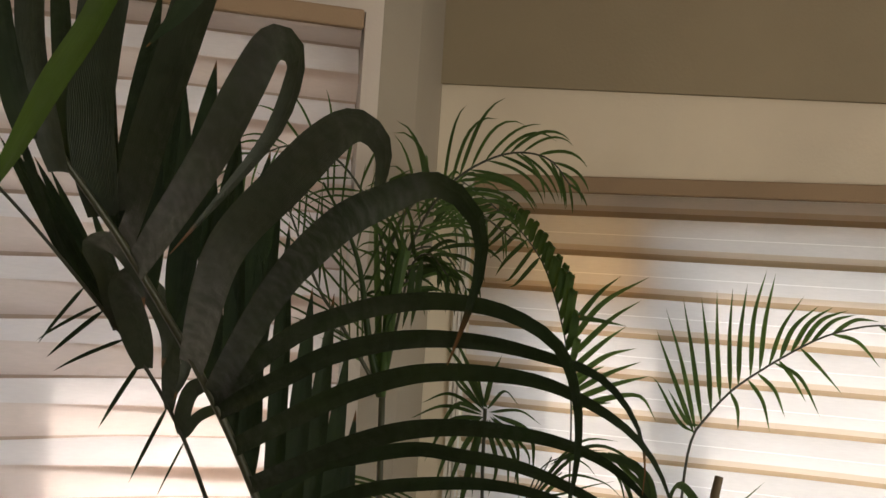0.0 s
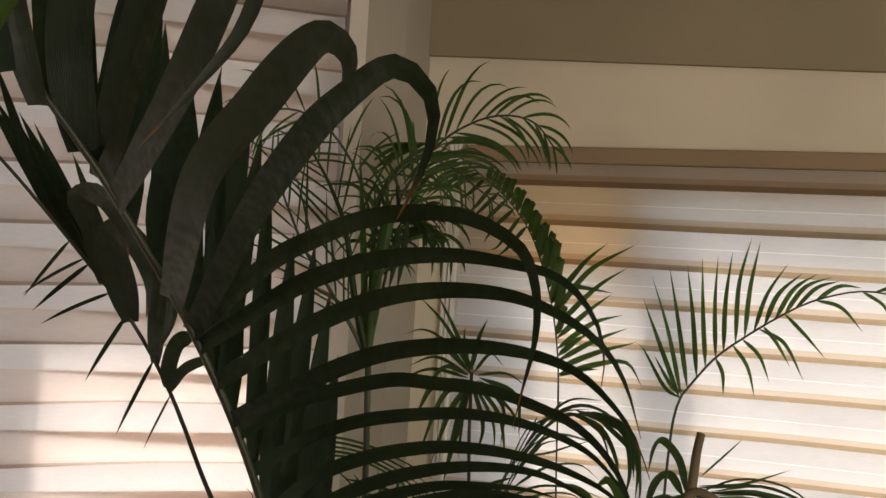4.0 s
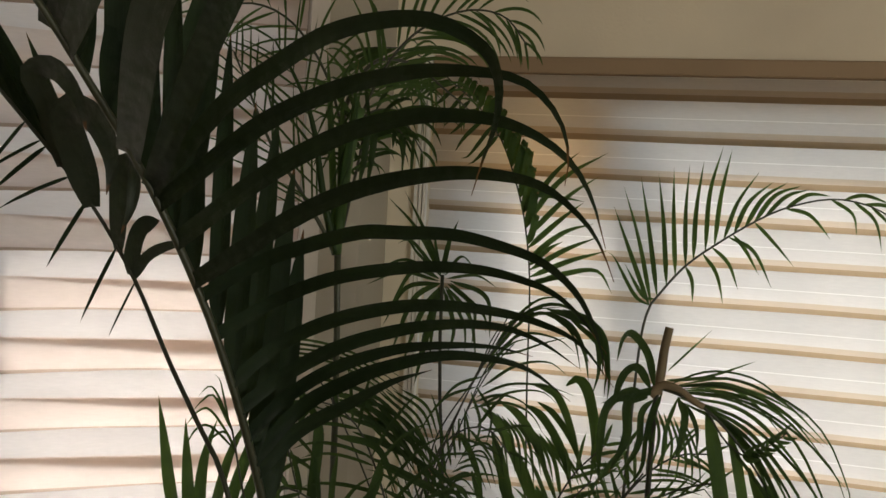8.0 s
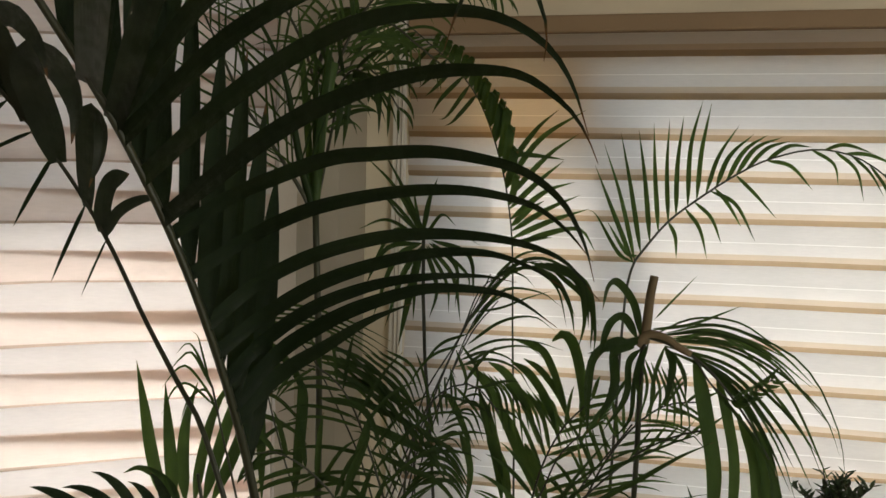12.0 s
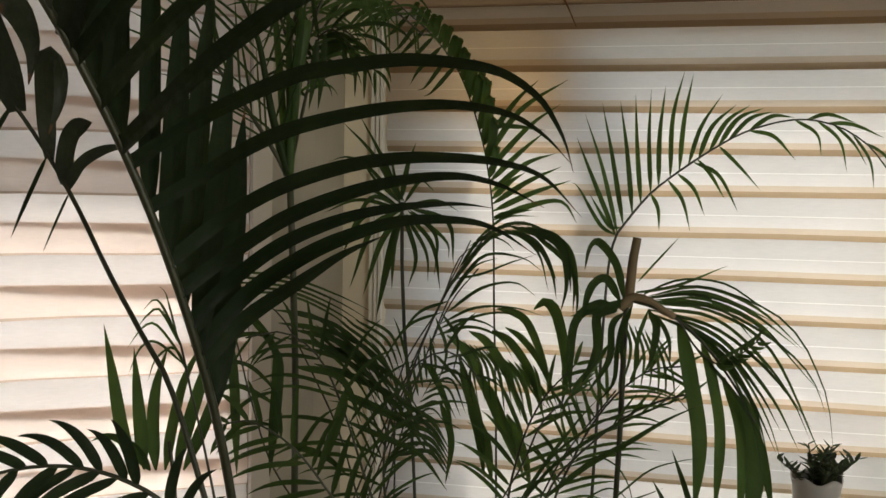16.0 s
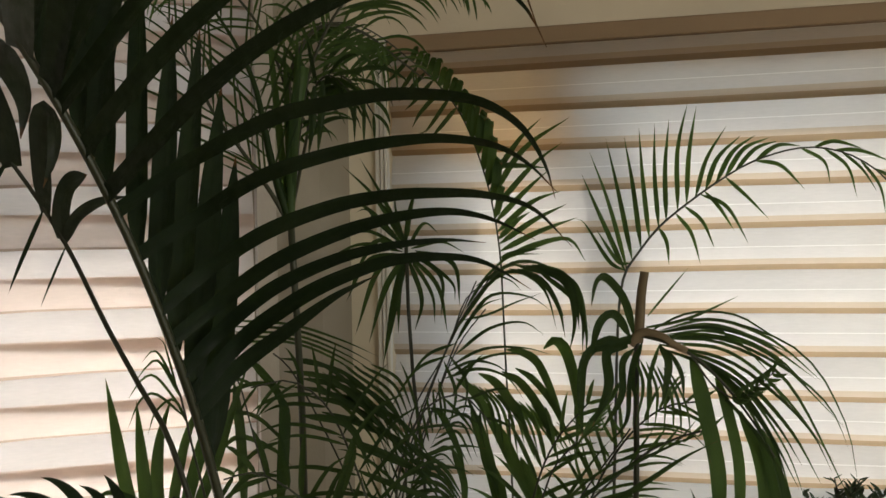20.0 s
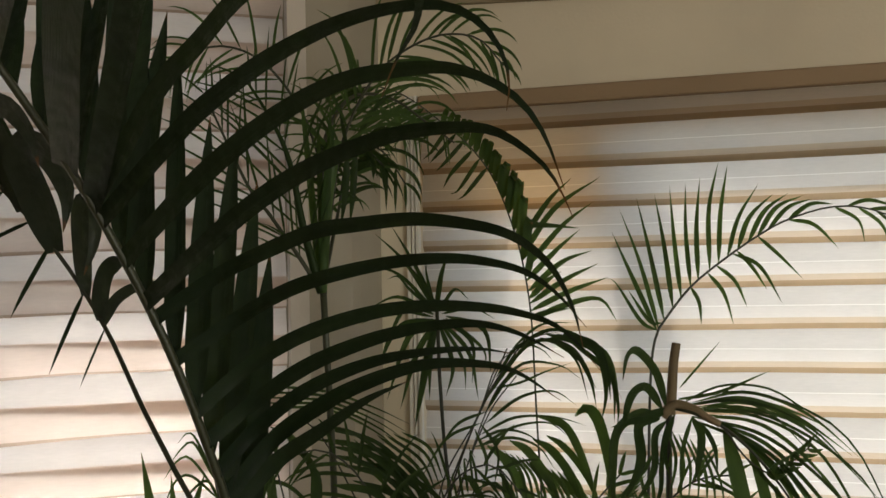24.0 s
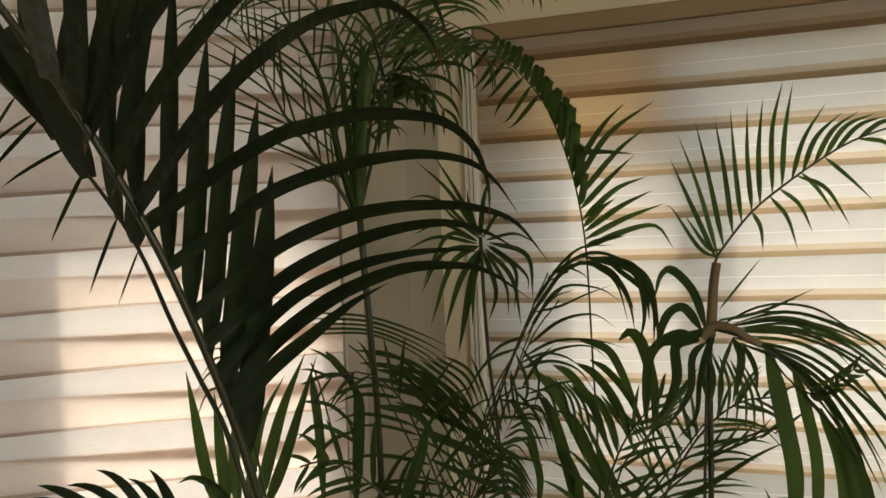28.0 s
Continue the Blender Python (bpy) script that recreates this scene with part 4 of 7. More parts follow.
fan = stalk(right, [(0.496, -0.283, 0.370), (0.503, -0.254, 0.635), (0.511, -0.226, 0.888), (0.520, -0.197, 1.128), (0.528, -0.169, 1.356), (0.536, -0.142, 1.566), (0.546, -0.128, 1.646), (0.568, -0.117, 1.683), (0.603, -0.104, 1.726), (0.648, -0.095, 1.763), (0.701, -0.083, 1.800), (0.754, -0.072, 1.829), (0.825, -0.057, 1.848), (0.885, -0.056, 1.840), (0.936, -0.057, 1.809), (0.973, -0.061, 1.761)], 0.004, 0.0012)
strap(fan, [(0.549, -0.126, 1.655), (0.514, -0.109, 1.737), (0.481, -0.102, 1.816)], 0.0082, LEAF_FAR, roll=5, turn=-23, full=0.3)
strap(fan, [(0.551, -0.124, 1.660), (0.524, -0.107, 1.765), (0.494, -0.098, 1.853)], 0.0082, LEAF_FAR, roll=4, turn=24, full=0.3)
strap(fan, [(0.560, -0.120, 1.673), (0.540, -0.103, 1.783), (0.521, -0.093, 1.872)], 0.0082, LEAF_FAR, roll=-15, turn=-30, full=0.3)
strap(fan, [(0.574, -0.115, 1.691), (0.563, -0.098, 1.792), (0.550, -0.087, 1.876)], 0.0082, LEAF_FAR, roll=-21, turn=2, full=0.3)
strap(fan, [(0.587, -0.110, 1.708), (0.579, -0.095, 1.802), (0.574, -0.082, 1.889)], 0.0082, LEAF_FAR, roll=-24, turn=-25, full=0.3)
strap(fan, [(0.602, -0.105, 1.725), (0.597, -0.091, 1.811), (0.599, -0.077, 1.895)], 0.0082, LEAF_FAR, roll=-0, turn=25, full=0.3)
strap(fan, [(0.614, -0.102, 1.736), (0.614, -0.088, 1.820), (0.622, -0.072, 1.902)], 0.0082, LEAF_FAR, roll=-4, turn=-6, full=0.3)
strap(fan, [(0.632, -0.098, 1.751), (0.634, -0.083, 1.848), (0.652, -0.065, 1.928)], 0.0082, LEAF_FAR, roll=7, turn=-24, full=0.3)
strap(fan, [(0.646, -0.095, 1.762), (0.652, -0.079, 1.843), (0.666, -0.063, 1.923)], 0.0082, LEAF_FAR, roll=4, turn=-20, full=0.3)
strap(fan, [(0.660, -0.092, 1.772), (0.679, -0.074, 1.834), (0.713, -0.054, 1.889)], 0.0082, LEAF_FAR, roll=5, turn=27, full=0.3)
strap(fan, [(0.676, -0.088, 1.783), (0.697, -0.071, 1.835), (0.736, -0.050, 1.873)], 0.0082, LEAF_FAR, roll=-22, turn=3, full=0.3)
strap(fan, [(0.692, -0.085, 1.794), (0.720, -0.066, 1.844), (0.759, -0.045, 1.873)], 0.0082, LEAF_FAR, roll=5, turn=-21, full=0.3)
strap(fan, [(0.707, -0.082, 1.804), (0.738, -0.062, 1.849), (0.782, -0.041, 1.869)], 0.0082, LEAF_FAR, roll=-12, turn=30, full=0.3)
strap(fan, [(0.722, -0.079, 1.813), (0.756, -0.059, 1.849), (0.795, -0.038, 1.863)], 0.0082, LEAF_FAR, roll=25, turn=-23, full=0.3)
strap(fan, [(0.754, -0.072, 1.829), (0.791, -0.052, 1.854), (0.830, -0.032, 1.854)], 0.0082, LEAF_FAR, roll=10, turn=27, full=0.3)
strap(fan, [(0.557, -0.122, 1.669), (0.537, -0.124, 1.673), (0.505, -0.129, 1.723)], 0.0066, LEAF_FAR, roll=-13, turn=7, full=0.3, seg=14)
strap(fan, [(0.550, -0.125, 1.657), (0.524, -0.126, 1.673), (0.488, -0.132, 1.732), (0.474, -0.135, 1.741)], 0.0066, LEAF_FAR, roll=-23, turn=-8, full=0.3, seg=14)
strap(fan, [(0.602, -0.105, 1.725), (0.614, -0.108, 1.701), (0.617, -0.108, 1.665)], 0.0066, LEAF_FAR, roll=9, turn=5, full=0.3, seg=14)
strap(fan, [(0.628, -0.099, 1.748), (0.652, -0.100, 1.715), (0.666, -0.098, 1.665)], 0.0066, LEAF_FAR, roll=14, turn=-25, full=0.3, seg=14)
strap(fan, [(0.642, -0.096, 1.759), (0.670, -0.096, 1.733), (0.688, -0.093, 1.691)], 0.0066, LEAF_FAR, roll=-8, turn=22, full=0.3, seg=14)
strap(fan, [(0.667, -0.090, 1.777), (0.708, -0.088, 1.756), (0.741, -0.083, 1.697)], 0.0066, LEAF_FAR, roll=4, turn=-3, full=0.3, seg=14)
strap(fan, [(0.674, -0.089, 1.782), (0.696, -0.090, 1.756), (0.719, -0.087, 1.718)], 0.0066, LEAF_FAR, roll=-5, turn=29, full=0.3, seg=14)
strap(fan, [(0.707, -0.082, 1.804), (0.741, -0.081, 1.770), (0.774, -0.075, 1.734)], 0.0066, LEAF_FAR, roll=4, turn=-29, full=0.3, seg=14)
strap(fan, [(0.754, -0.072, 1.829), (0.793, -0.069, 1.820), (0.829, -0.063, 1.782)], 0.0066, LEAF_FAR, roll=15, turn=-10, full=0.3, seg=14)
strap(fan, [(0.825, -0.057, 1.848), (0.860, -0.056, 1.825), (0.869, -0.055, 1.789)], 0.0066, LEAF_FAR, roll=-3, turn=-17, full=0.3, seg=14)
strap(fan, [(0.859, -0.056, 1.847), (0.896, -0.049, 1.816), (0.910, -0.048, 1.766)], 0.0066, LEAF_FAR, roll=-3, turn=-11, full=0.3, seg=14)
strap(fan, [(0.885, -0.056, 1.840), (0.918, -0.045, 1.812), (0.941, -0.041, 1.776)], 0.0066, LEAF_FAR, roll=-21, turn=8, full=0.3, seg=14)
strap(fan, [(0.912, -0.056, 1.827), (0.945, -0.040, 1.785), (0.954, -0.039, 1.738)], 0.0066, LEAF_FAR, roll=-20, turn=17, full=0.3, seg=14)
strap(fan, [(0.932, -0.056, 1.812), (0.967, -0.036, 1.794), (0.994, -0.031, 1.758)], 0.0066, LEAF_FAR, roll=-24, turn=17, full=0.3, seg=14)
strap(fan, [(0.844, -0.056, 1.848), (0.877, -0.052, 1.857), (0.922, -0.043, 1.844)], 0.0066, LEAF_FAR, roll=15, turn=-0, full=0.3, seg=14)
strap(fan, [(0.876, -0.056, 1.843), (0.918, -0.044, 1.841), (0.967, -0.035, 1.821)], 0.0066, LEAF_FAR, roll=10, turn=-15, full=0.3, seg=14)
crown = stalk(right, [(0.496, -0.283, 0.370), (0.509, -0.330, 0.512), (0.520, -0.371, 0.651), (0.531, -0.407, 0.787), (0.539, -0.437, 0.921), (0.547, -0.463, 1.052), (0.553, -0.483, 1.181), (0.557, -0.498, 1.307), (0.561, -0.507, 1.430), (0.563, -0.514, 1.551), (0.565, -0.518, 1.604)], 0.0022, 0.0035)
world_part("crown_stub", tube(spline([(0.565, -0.518, 1.587), (0.568, -0.517, 1.617), (0.570, -0.518, 1.643), (0.574, -0.519, 1.668)], 8), 0.0062, 0.0050, 9), CUT, right, "dry brown cut-off stalk", True)
world_part("crown_stub", tube(spline([(0.556, -0.525, 1.586), (0.569, -0.522, 1.599), (0.589, -0.523, 1.596), (0.603, -0.526, 1.587), (0.619, -0.528, 1.579)], 10), 0.0060, 0.0040, 9), CUT, right, "dry brown stub of an old stalk", True)
strap(crown, [(0.573, -0.521, 1.604), (0.620, -0.532, 1.616), (0.673, -0.541, 1.641)], 0.0038, LEAF_FAR, roll=12, turn=-4, seg=14)
strap(crown, [(0.576, -0.520, 1.617), (0.597, -0.536, 1.644), (0.621, -0.551, 1.674)], 0.0025, LEAF_FAR, roll=-13, turn=28, seg=14)
strap(crown, [(0.589, -0.518, 1.601), (0.648, -0.519, 1.614), (0.709, -0.521, 1.592), (0.761, -0.526, 1.546)], 0.0040, LEAF_FAR, roll=18, turn=-8, seg=14)
strap(crown, [(0.589, -0.518, 1.599), (0.644, -0.529, 1.609), (0.697, -0.542, 1.591), (0.748, -0.556, 1.554)], 0.0044, LEAF_FAR, roll=17, turn=-14, seg=14)
strap(crown, [(0.592, -0.517, 1.596), (0.654, -0.491, 1.597), (0.722, -0.464, 1.566), (0.776, -0.441, 1.507)], 0.0034, LEAF_FAR, roll=-16, turn=27, seg=14)
strap(crown, [(0.589, -0.518, 1.594), (0.643, -0.510, 1.595), (0.710, -0.500, 1.572), (0.793, -0.489, 1.487)], 0.0052, LEAF_FAR, roll=-24, turn=-26, seg=14)
strap(crown, [(0.596, -0.517, 1.591), (0.658, -0.517, 1.587), (0.726, -0.518, 1.544), (0.789, -0.521, 1.415)], 0.0036, LEAF_FAR, roll=6, turn=28, seg=14)
strap(crown, [(0.602, -0.516, 1.588), (0.663, -0.528, 1.579), (0.716, -0.543, 1.535), (0.764, -0.559, 1.468)], 0.0038, LEAF_FAR, roll=3, turn=-22, seg=14)
strap(crown, [(0.605, -0.515, 1.585), (0.659, -0.510, 1.579), (0.703, -0.507, 1.548), (0.747, -0.504, 1.492)], 0.0034, LEAF_FAR, roll=10, turn=-26, seg=14)
strap(crown, [(0.589, -0.518, 1.598), (0.634, -0.507, 1.604), (0.685, -0.496, 1.595), (0.737, -0.484, 1.571)], 0.0041, LEAF_FAR, roll=13, turn=-7, seg=14)
strap(crown, [(0.612, -0.514, 1.580), (0.670, -0.526, 1.556), (0.723, -0.540, 1.498), (0.752, -0.558, 1.442)], 0.0048, LEAF_FAR, roll=11, turn=16, seg=14)
strap(crown, [(0.618, -0.513, 1.577), (0.675, -0.510, 1.541), (0.722, -0.510, 1.472), (0.746, -0.515, 1.404)], 0.0049, LEAF_FAR, roll=-20, turn=-27, seg=14)
strap(crown, [(0.621, -0.512, 1.575), (0.664, -0.527, 1.543), (0.705, -0.543, 1.485), (0.722, -0.564, 1.424)], 0.0041, LEAF_FAR, roll=6, turn=-25, seg=14)
strap(crown, [(0.625, -0.512, 1.571), (0.677, -0.523, 1.524), (0.705, -0.539, 1.465), (0.715, -0.559, 1.403)], 0.0046, LEAF_FAR, roll=-24, turn=-19, seg=14)
strap(crown, [(0.589, -0.518, 1.600), (0.640, -0.513, 1.604), (0.677, -0.511, 1.586), (0.712, -0.510, 1.549)], 0.0041, LEAF_FAR, roll=-6, turn=-20, seg=14)
sprig_d = stalk(right, [(0.623, -0.527, 1.575), (0.645, -0.529, 1.543), (0.673, -0.529, 1.526), (0.694, -0.529, 1.542), (0.713, -0.530, 1.560)], 0.0013, 0.0006)
strap(sprig_d, [(0.666, -0.529, 1.528), (0.669, -0.539, 1.535), (0.676, -0.543, 1.544)], 0.0044, LEAF_FAR, roll=-1, turn=27, seg=14)
strap(sprig_d, [(0.666, -0.529, 1.528), (0.672, -0.539, 1.524), (0.682, -0.542, 1.526)], 0.0044, LEAF_FAR, roll=2, turn=26, seg=14)
strap(sprig_d, [(0.671, -0.529, 1.526), (0.675, -0.538, 1.539), (0.683, -0.541, 1.547)], 0.0044, LEAF_FAR, roll=-24, turn=30, seg=14)
strap(sprig_d, [(0.671, -0.529, 1.526), (0.679, -0.538, 1.527), (0.688, -0.541, 1.529)], 0.0044, LEAF_FAR, roll=19, turn=3, seg=14)
strap(sprig_d, [(0.680, -0.529, 1.528), (0.681, -0.537, 1.542), (0.689, -0.540, 1.550)], 0.0044, LEAF_FAR, roll=1, turn=2, seg=14)
strap(sprig_d, [(0.680, -0.529, 1.528), (0.685, -0.536, 1.531), (0.694, -0.540, 1.533)], 0.0044, LEAF_FAR, roll=20, turn=-26, seg=14)
strap(sprig_d, [(0.686, -0.529, 1.533), (0.687, -0.536, 1.546), (0.695, -0.539, 1.554)], 0.0044, LEAF_FAR, roll=7, turn=3, seg=14)
strap(sprig_d, [(0.686, -0.529, 1.533), (0.691, -0.535, 1.534), (0.700, -0.538, 1.537)], 0.0044, LEAF_FAR, roll=-10, turn=13, seg=14)
strap(sprig_d, [(0.691, -0.529, 1.539), (0.693, -0.534, 1.550), (0.701, -0.538, 1.558)], 0.0044, LEAF_FAR, roll=11, turn=-24, seg=14)
strap(sprig_d, [(0.691, -0.529, 1.539), (0.697, -0.534, 1.539), (0.706, -0.537, 1.541)], 0.0044, LEAF_FAR, roll=10, turn=-3, seg=14)
strap(sprig_d, [(0.696, -0.529, 1.544), (0.699, -0.533, 1.554), (0.707, -0.536, 1.563)], 0.0044, LEAF_FAR, roll=-0, turn=8, seg=14)
strap(sprig_d, [(0.696, -0.529, 1.544), (0.703, -0.532, 1.543), (0.712, -0.536, 1.545)], 0.0044, LEAF_FAR, roll=-22, turn=6, seg=14)
strap(sprig_d, [(0.702, -0.530, 1.549), (0.705, -0.532, 1.559), (0.713, -0.535, 1.568)], 0.0044, LEAF_FAR, roll=-6, turn=23, seg=14)
strap(sprig_d, [(0.702, -0.530, 1.549), (0.709, -0.531, 1.548), (0.718, -0.534, 1.550)], 0.0044, LEAF_FAR, roll=-13, turn=19, seg=14)
strap(sprig_d, [(0.708, -0.530, 1.555), (0.711, -0.530, 1.565), (0.719, -0.534, 1.573)], 0.0044, LEAF_FAR, roll=11, turn=7, seg=14)
strap(sprig_d, [(0.708, -0.530, 1.555), (0.715, -0.530, 1.553), (0.724, -0.533, 1.556)], 0.0044, LEAF_FAR, roll=19, turn=-28, seg=14)
stalk(right, [(0.567, -0.522, 1.596), (0.595, -0.527, 1.589), (0.623, -0.527, 1.575), (0.652, -0.527, 1.549), (0.683, -0.527, 1.509), (0.710, -0.528, 1.463)], 0.0022, 0.001)
strap(crown, [(0.570, -0.522, 1.588), (0.558, -0.546, 1.555), (0.564, -0.566, 1.521)], 0.0064, LEAF, roll=5, turn=7, seg=14)
strap(crown, [(0.589, -0.518, 1.585), (0.598, -0.537, 1.565), (0.589, -0.561, 1.521)], 0.0089, LEAF, roll=9, turn=-6)
strap(crown, [(0.599, -0.516, 1.578), (0.611, -0.535, 1.555), (0.613, -0.556, 1.527)], 0.0076, LEAF, roll=-22, turn=-19)
strap(crown, [(0.589, -0.518, 1.585), (0.577, -0.542, 1.549), (0.574, -0.564, 1.496)], 0.0051, LEAF_FAR, roll=5, turn=-19, seg=14)
strap(crown, [(0.565, -0.523, 1.594), (0.532, -0.550, 1.587), (0.502, -0.576, 1.581)], 0.0102, LEAF, roll=0, turn=-26)
strap(crown, [(0.561, -0.524, 1.596), (0.551, -0.545, 1.638), (0.532, -0.569, 1.664), (0.522, -0.591, 1.660), (0.518, -0.613, 1.636)], 0.0094, LEAF, roll=0, turn=-9, full=0.6)
strap(crown, [(0.557, -0.524, 1.594), (0.540, -0.548, 1.622), (0.524, -0.571, 1.614), (0.515, -0.594, 1.579)], 0.0101, LEAF, roll=0, turn=-2, full=0.6)
strap(crown, [(0.554, -0.525, 1.585), (0.532, -0.550, 1.593), (0.508, -0.575, 1.576), (0.504, -0.598, 1.536), (0.507, -0.618, 1.498)], 0.0112, LEAF, roll=2, turn=-28, full=0.6)
strap(crown, [(0.554, -0.525, 1.583), (0.531, -0.550, 1.580), (0.533, -0.571, 1.545), (0.516, -0.596, 1.506)], 0.0113, LEAF, roll=14, turn=-10, full=0.5)
strap(crown, [(0.561, -0.524, 1.581), (0.548, -0.547, 1.568), (0.546, -0.569, 1.533), (0.522, -0.595, 1.497)], 0.0082, LEAF, roll=14, turn=-29)
strap(crown, [(0.561, -0.524, 1.578), (0.555, -0.547, 1.542), (0.552, -0.568, 1.508), (0.534, -0.593, 1.488)], 0.0057, LEAF, roll=23, turn=5, seg=14)
strap(crown, [(0.552, -0.527, 1.552), (0.527, -0.553, 1.523), (0.503, -0.578, 1.498)], 0.0032, LEAF_FAR, roll=24, turn=29, seg=14)
strap(crown, [(0.548, -0.527, 1.544), (0.523, -0.553, 1.517), (0.502, -0.579, 1.493)], 0.0032, LEAF_FAR, roll=17, turn=-24, seg=14)
strap(crown, [(0.544, -0.528, 1.536), (0.519, -0.554, 1.512), (0.501, -0.579, 1.488)], 0.0032, LEAF_FAR, roll=-8, turn=-16, seg=14)
strap(crown, [(0.540, -0.529, 1.529), (0.516, -0.555, 1.506), (0.500, -0.579, 1.483)], 0.0032, LEAF_FAR, roll=14, turn=-18, seg=14)
strap(crown, [(0.537, -0.530, 1.521), (0.512, -0.556, 1.500), (0.498, -0.580, 1.479)], 0.0032, LEAF_FAR, roll=-14, turn=-23, seg=14)
strap(crown, [(0.533, -0.531, 1.513), (0.508, -0.557, 1.494), (0.497, -0.580, 1.474)], 0.0032, LEAF_FAR, roll=-19, turn=26, seg=14)
strap(crown, [(0.529, -0.532, 1.505), (0.505, -0.558, 1.489), (0.496, -0.580, 1.469)], 0.0032, LEAF_FAR, roll=24, turn=-8, seg=14)
strap(crown, [(0.525, -0.533, 1.497), (0.501, -0.559, 1.483), (0.495, -0.581, 1.464)], 0.0032, LEAF_FAR, roll=12, turn=-2, seg=14)
strap(crown, [(0.561, -0.524, 1.572), (0.570, -0.543, 1.542), (0.561, -0.567, 1.502)], 0.0038, LEAF_FAR, roll=1, turn=-8, seg=14)
strap(crown, [(0.567, -0.523, 1.569), (0.578, -0.542, 1.539), (0.571, -0.565, 1.499)], 0.0038, LEAF_FAR, roll=7, turn=-16, seg=14)
strap(crown, [(0.574, -0.522, 1.566), (0.585, -0.541, 1.535), (0.581, -0.563, 1.496)], 0.0038, LEAF_FAR, roll=-12, turn=1, seg=14)
strap(crown, [(0.580, -0.521, 1.564), (0.593, -0.539, 1.531), (0.591, -0.561, 1.493)], 0.0038, LEAF_FAR, roll=-15, turn=-4, seg=14)
strap(crown, [(0.586, -0.519, 1.561), (0.601, -0.538, 1.527), (0.601, -0.559, 1.490)], 0.0038, LEAF_FAR, roll=22, turn=-29, seg=14)
strap(crown, [(0.593, -0.518, 1.559), (0.608, -0.536, 1.524), (0.610, -0.557, 1.487)], 0.0038, LEAF_FAR, roll=-20, turn=18, seg=14)
strap(crown, [(0.599, -0.517, 1.556), (0.616, -0.535, 1.520), (0.620, -0.555, 1.484)], 0.0038, LEAF_FAR, roll=-22, turn=-15, seg=14)
sprig_a = stalk(right, [(0.496, -0.283, 0.370), (0.446, -0.356, 0.510), (0.410, -0.417, 0.644), (0.387, -0.467, 0.773), (0.378, -0.506, 0.898), (0.381, -0.533, 1.017), (0.398, -0.549, 1.131), (0.428, -0.554, 1.240), (0.471, -0.547, 1.344), (0.496, -0.541, 1.394), (0.559, -0.527, 1.453), (0.603, -0.528, 1.480), (0.643, -0.530, 1.493)], 0.0026, 0.0012)
sprig_b = stalk(right, [(0.496, -0.283, 0.370), (0.446, -0.349, 0.508), (0.409, -0.404, 0.641), (0.385, -0.449, 0.769), (0.375, -0.484, 0.892), (0.377, -0.508, 1.010), (0.392, -0.522, 1.122), (0.421, -0.526, 1.230), (0.462, -0.519, 1.333), (0.494, -0.511, 1.400), (0.533, -0.512, 1.456), (0.555, -0.507, 1.486)], 0.0022, 0.001)
stalk(right, [(0.496, -0.283, 0.370), (0.431, -0.352, 0.510), (0.382, -0.409, 0.644), (0.349, -0.456, 0.772), (0.331, -0.492, 0.895), (0.329, -0.517, 1.013), (0.342, -0.532, 1.125), (0.371, -0.535, 1.231), (0.416, -0.528, 1.332), (0.448, -0.520, 1.393), (0.468, -0.525, 1.442), (0.494, -0.519, 1.472)], 0.0022, 0.001)
strap(sprig_a, [(0.553, -0.529, 1.450), (0.565, -0.526, 1.468), (0.581, -0.522, 1.490)], 0.0039, LEAF_FAR, roll=18, turn=6, seg=14)
strap(sprig_b, [(0.504, -0.509, 1.410), (0.494, -0.510, 1.440), (0.490, -0.510, 1.467)], 0.0040, LEAF_FAR, roll=-14, turn=-26, seg=14)
strap(sprig_a, [(0.568, -0.526, 1.456), (0.582, -0.522, 1.473), (0.597, -0.519, 1.494)], 0.0039, LEAF_FAR, roll=-11, turn=-12, seg=14)
strap(sprig_b, [(0.513, -0.507, 1.423), (0.503, -0.508, 1.449), (0.498, -0.508, 1.475)], 0.0040, LEAF_FAR, roll=15, turn=29, seg=14)
strap(sprig_a, [(0.583, -0.522, 1.462), (0.598, -0.519, 1.478), (0.614, -0.515, 1.497)], 0.0039, LEAF_FAR, roll=14, turn=24, seg=14)
strap(sprig_b, [(0.522, -0.505, 1.437), (0.512, -0.506, 1.459), (0.506, -0.507, 1.483)], 0.0040, LEAF_FAR, roll=22, turn=23, seg=14)
strap(sprig_a, [(0.598, -0.519, 1.468), (0.615, -0.516, 1.484), (0.630, -0.512, 1.501)], 0.0039, LEAF_FAR, roll=21, turn=28, seg=14)
strap(sprig_b, [(0.531, -0.502, 1.450), (0.521, -0.504, 1.468), (0.513, -0.505, 1.491)], 0.0040, LEAF_FAR, roll=-20, turn=-11, seg=14)
strap(sprig_a, [(0.614, -0.516, 1.474), (0.631, -0.512, 1.489), (0.647, -0.509, 1.504)], 0.0039, LEAF_FAR, roll=-13, turn=6, seg=14)
strap(sprig_b, [(0.540, -0.500, 1.464), (0.530, -0.502, 1.478), (0.521, -0.503, 1.499)], 0.0040, LEAF_FAR, roll=-0, turn=-9, seg=14)
strap(sprig_a, [(0.629, -0.513, 1.480), (0.648, -0.509, 1.494), (0.664, -0.505, 1.507)], 0.0039, LEAF_FAR, roll=17, turn=-6, seg=14)
strap(sprig_b, [(0.549, -0.498, 1.477), (0.539, -0.500, 1.487), (0.529, -0.501, 1.507)], 0.0040, LEAF_FAR, roll=-15, turn=-13, seg=14)
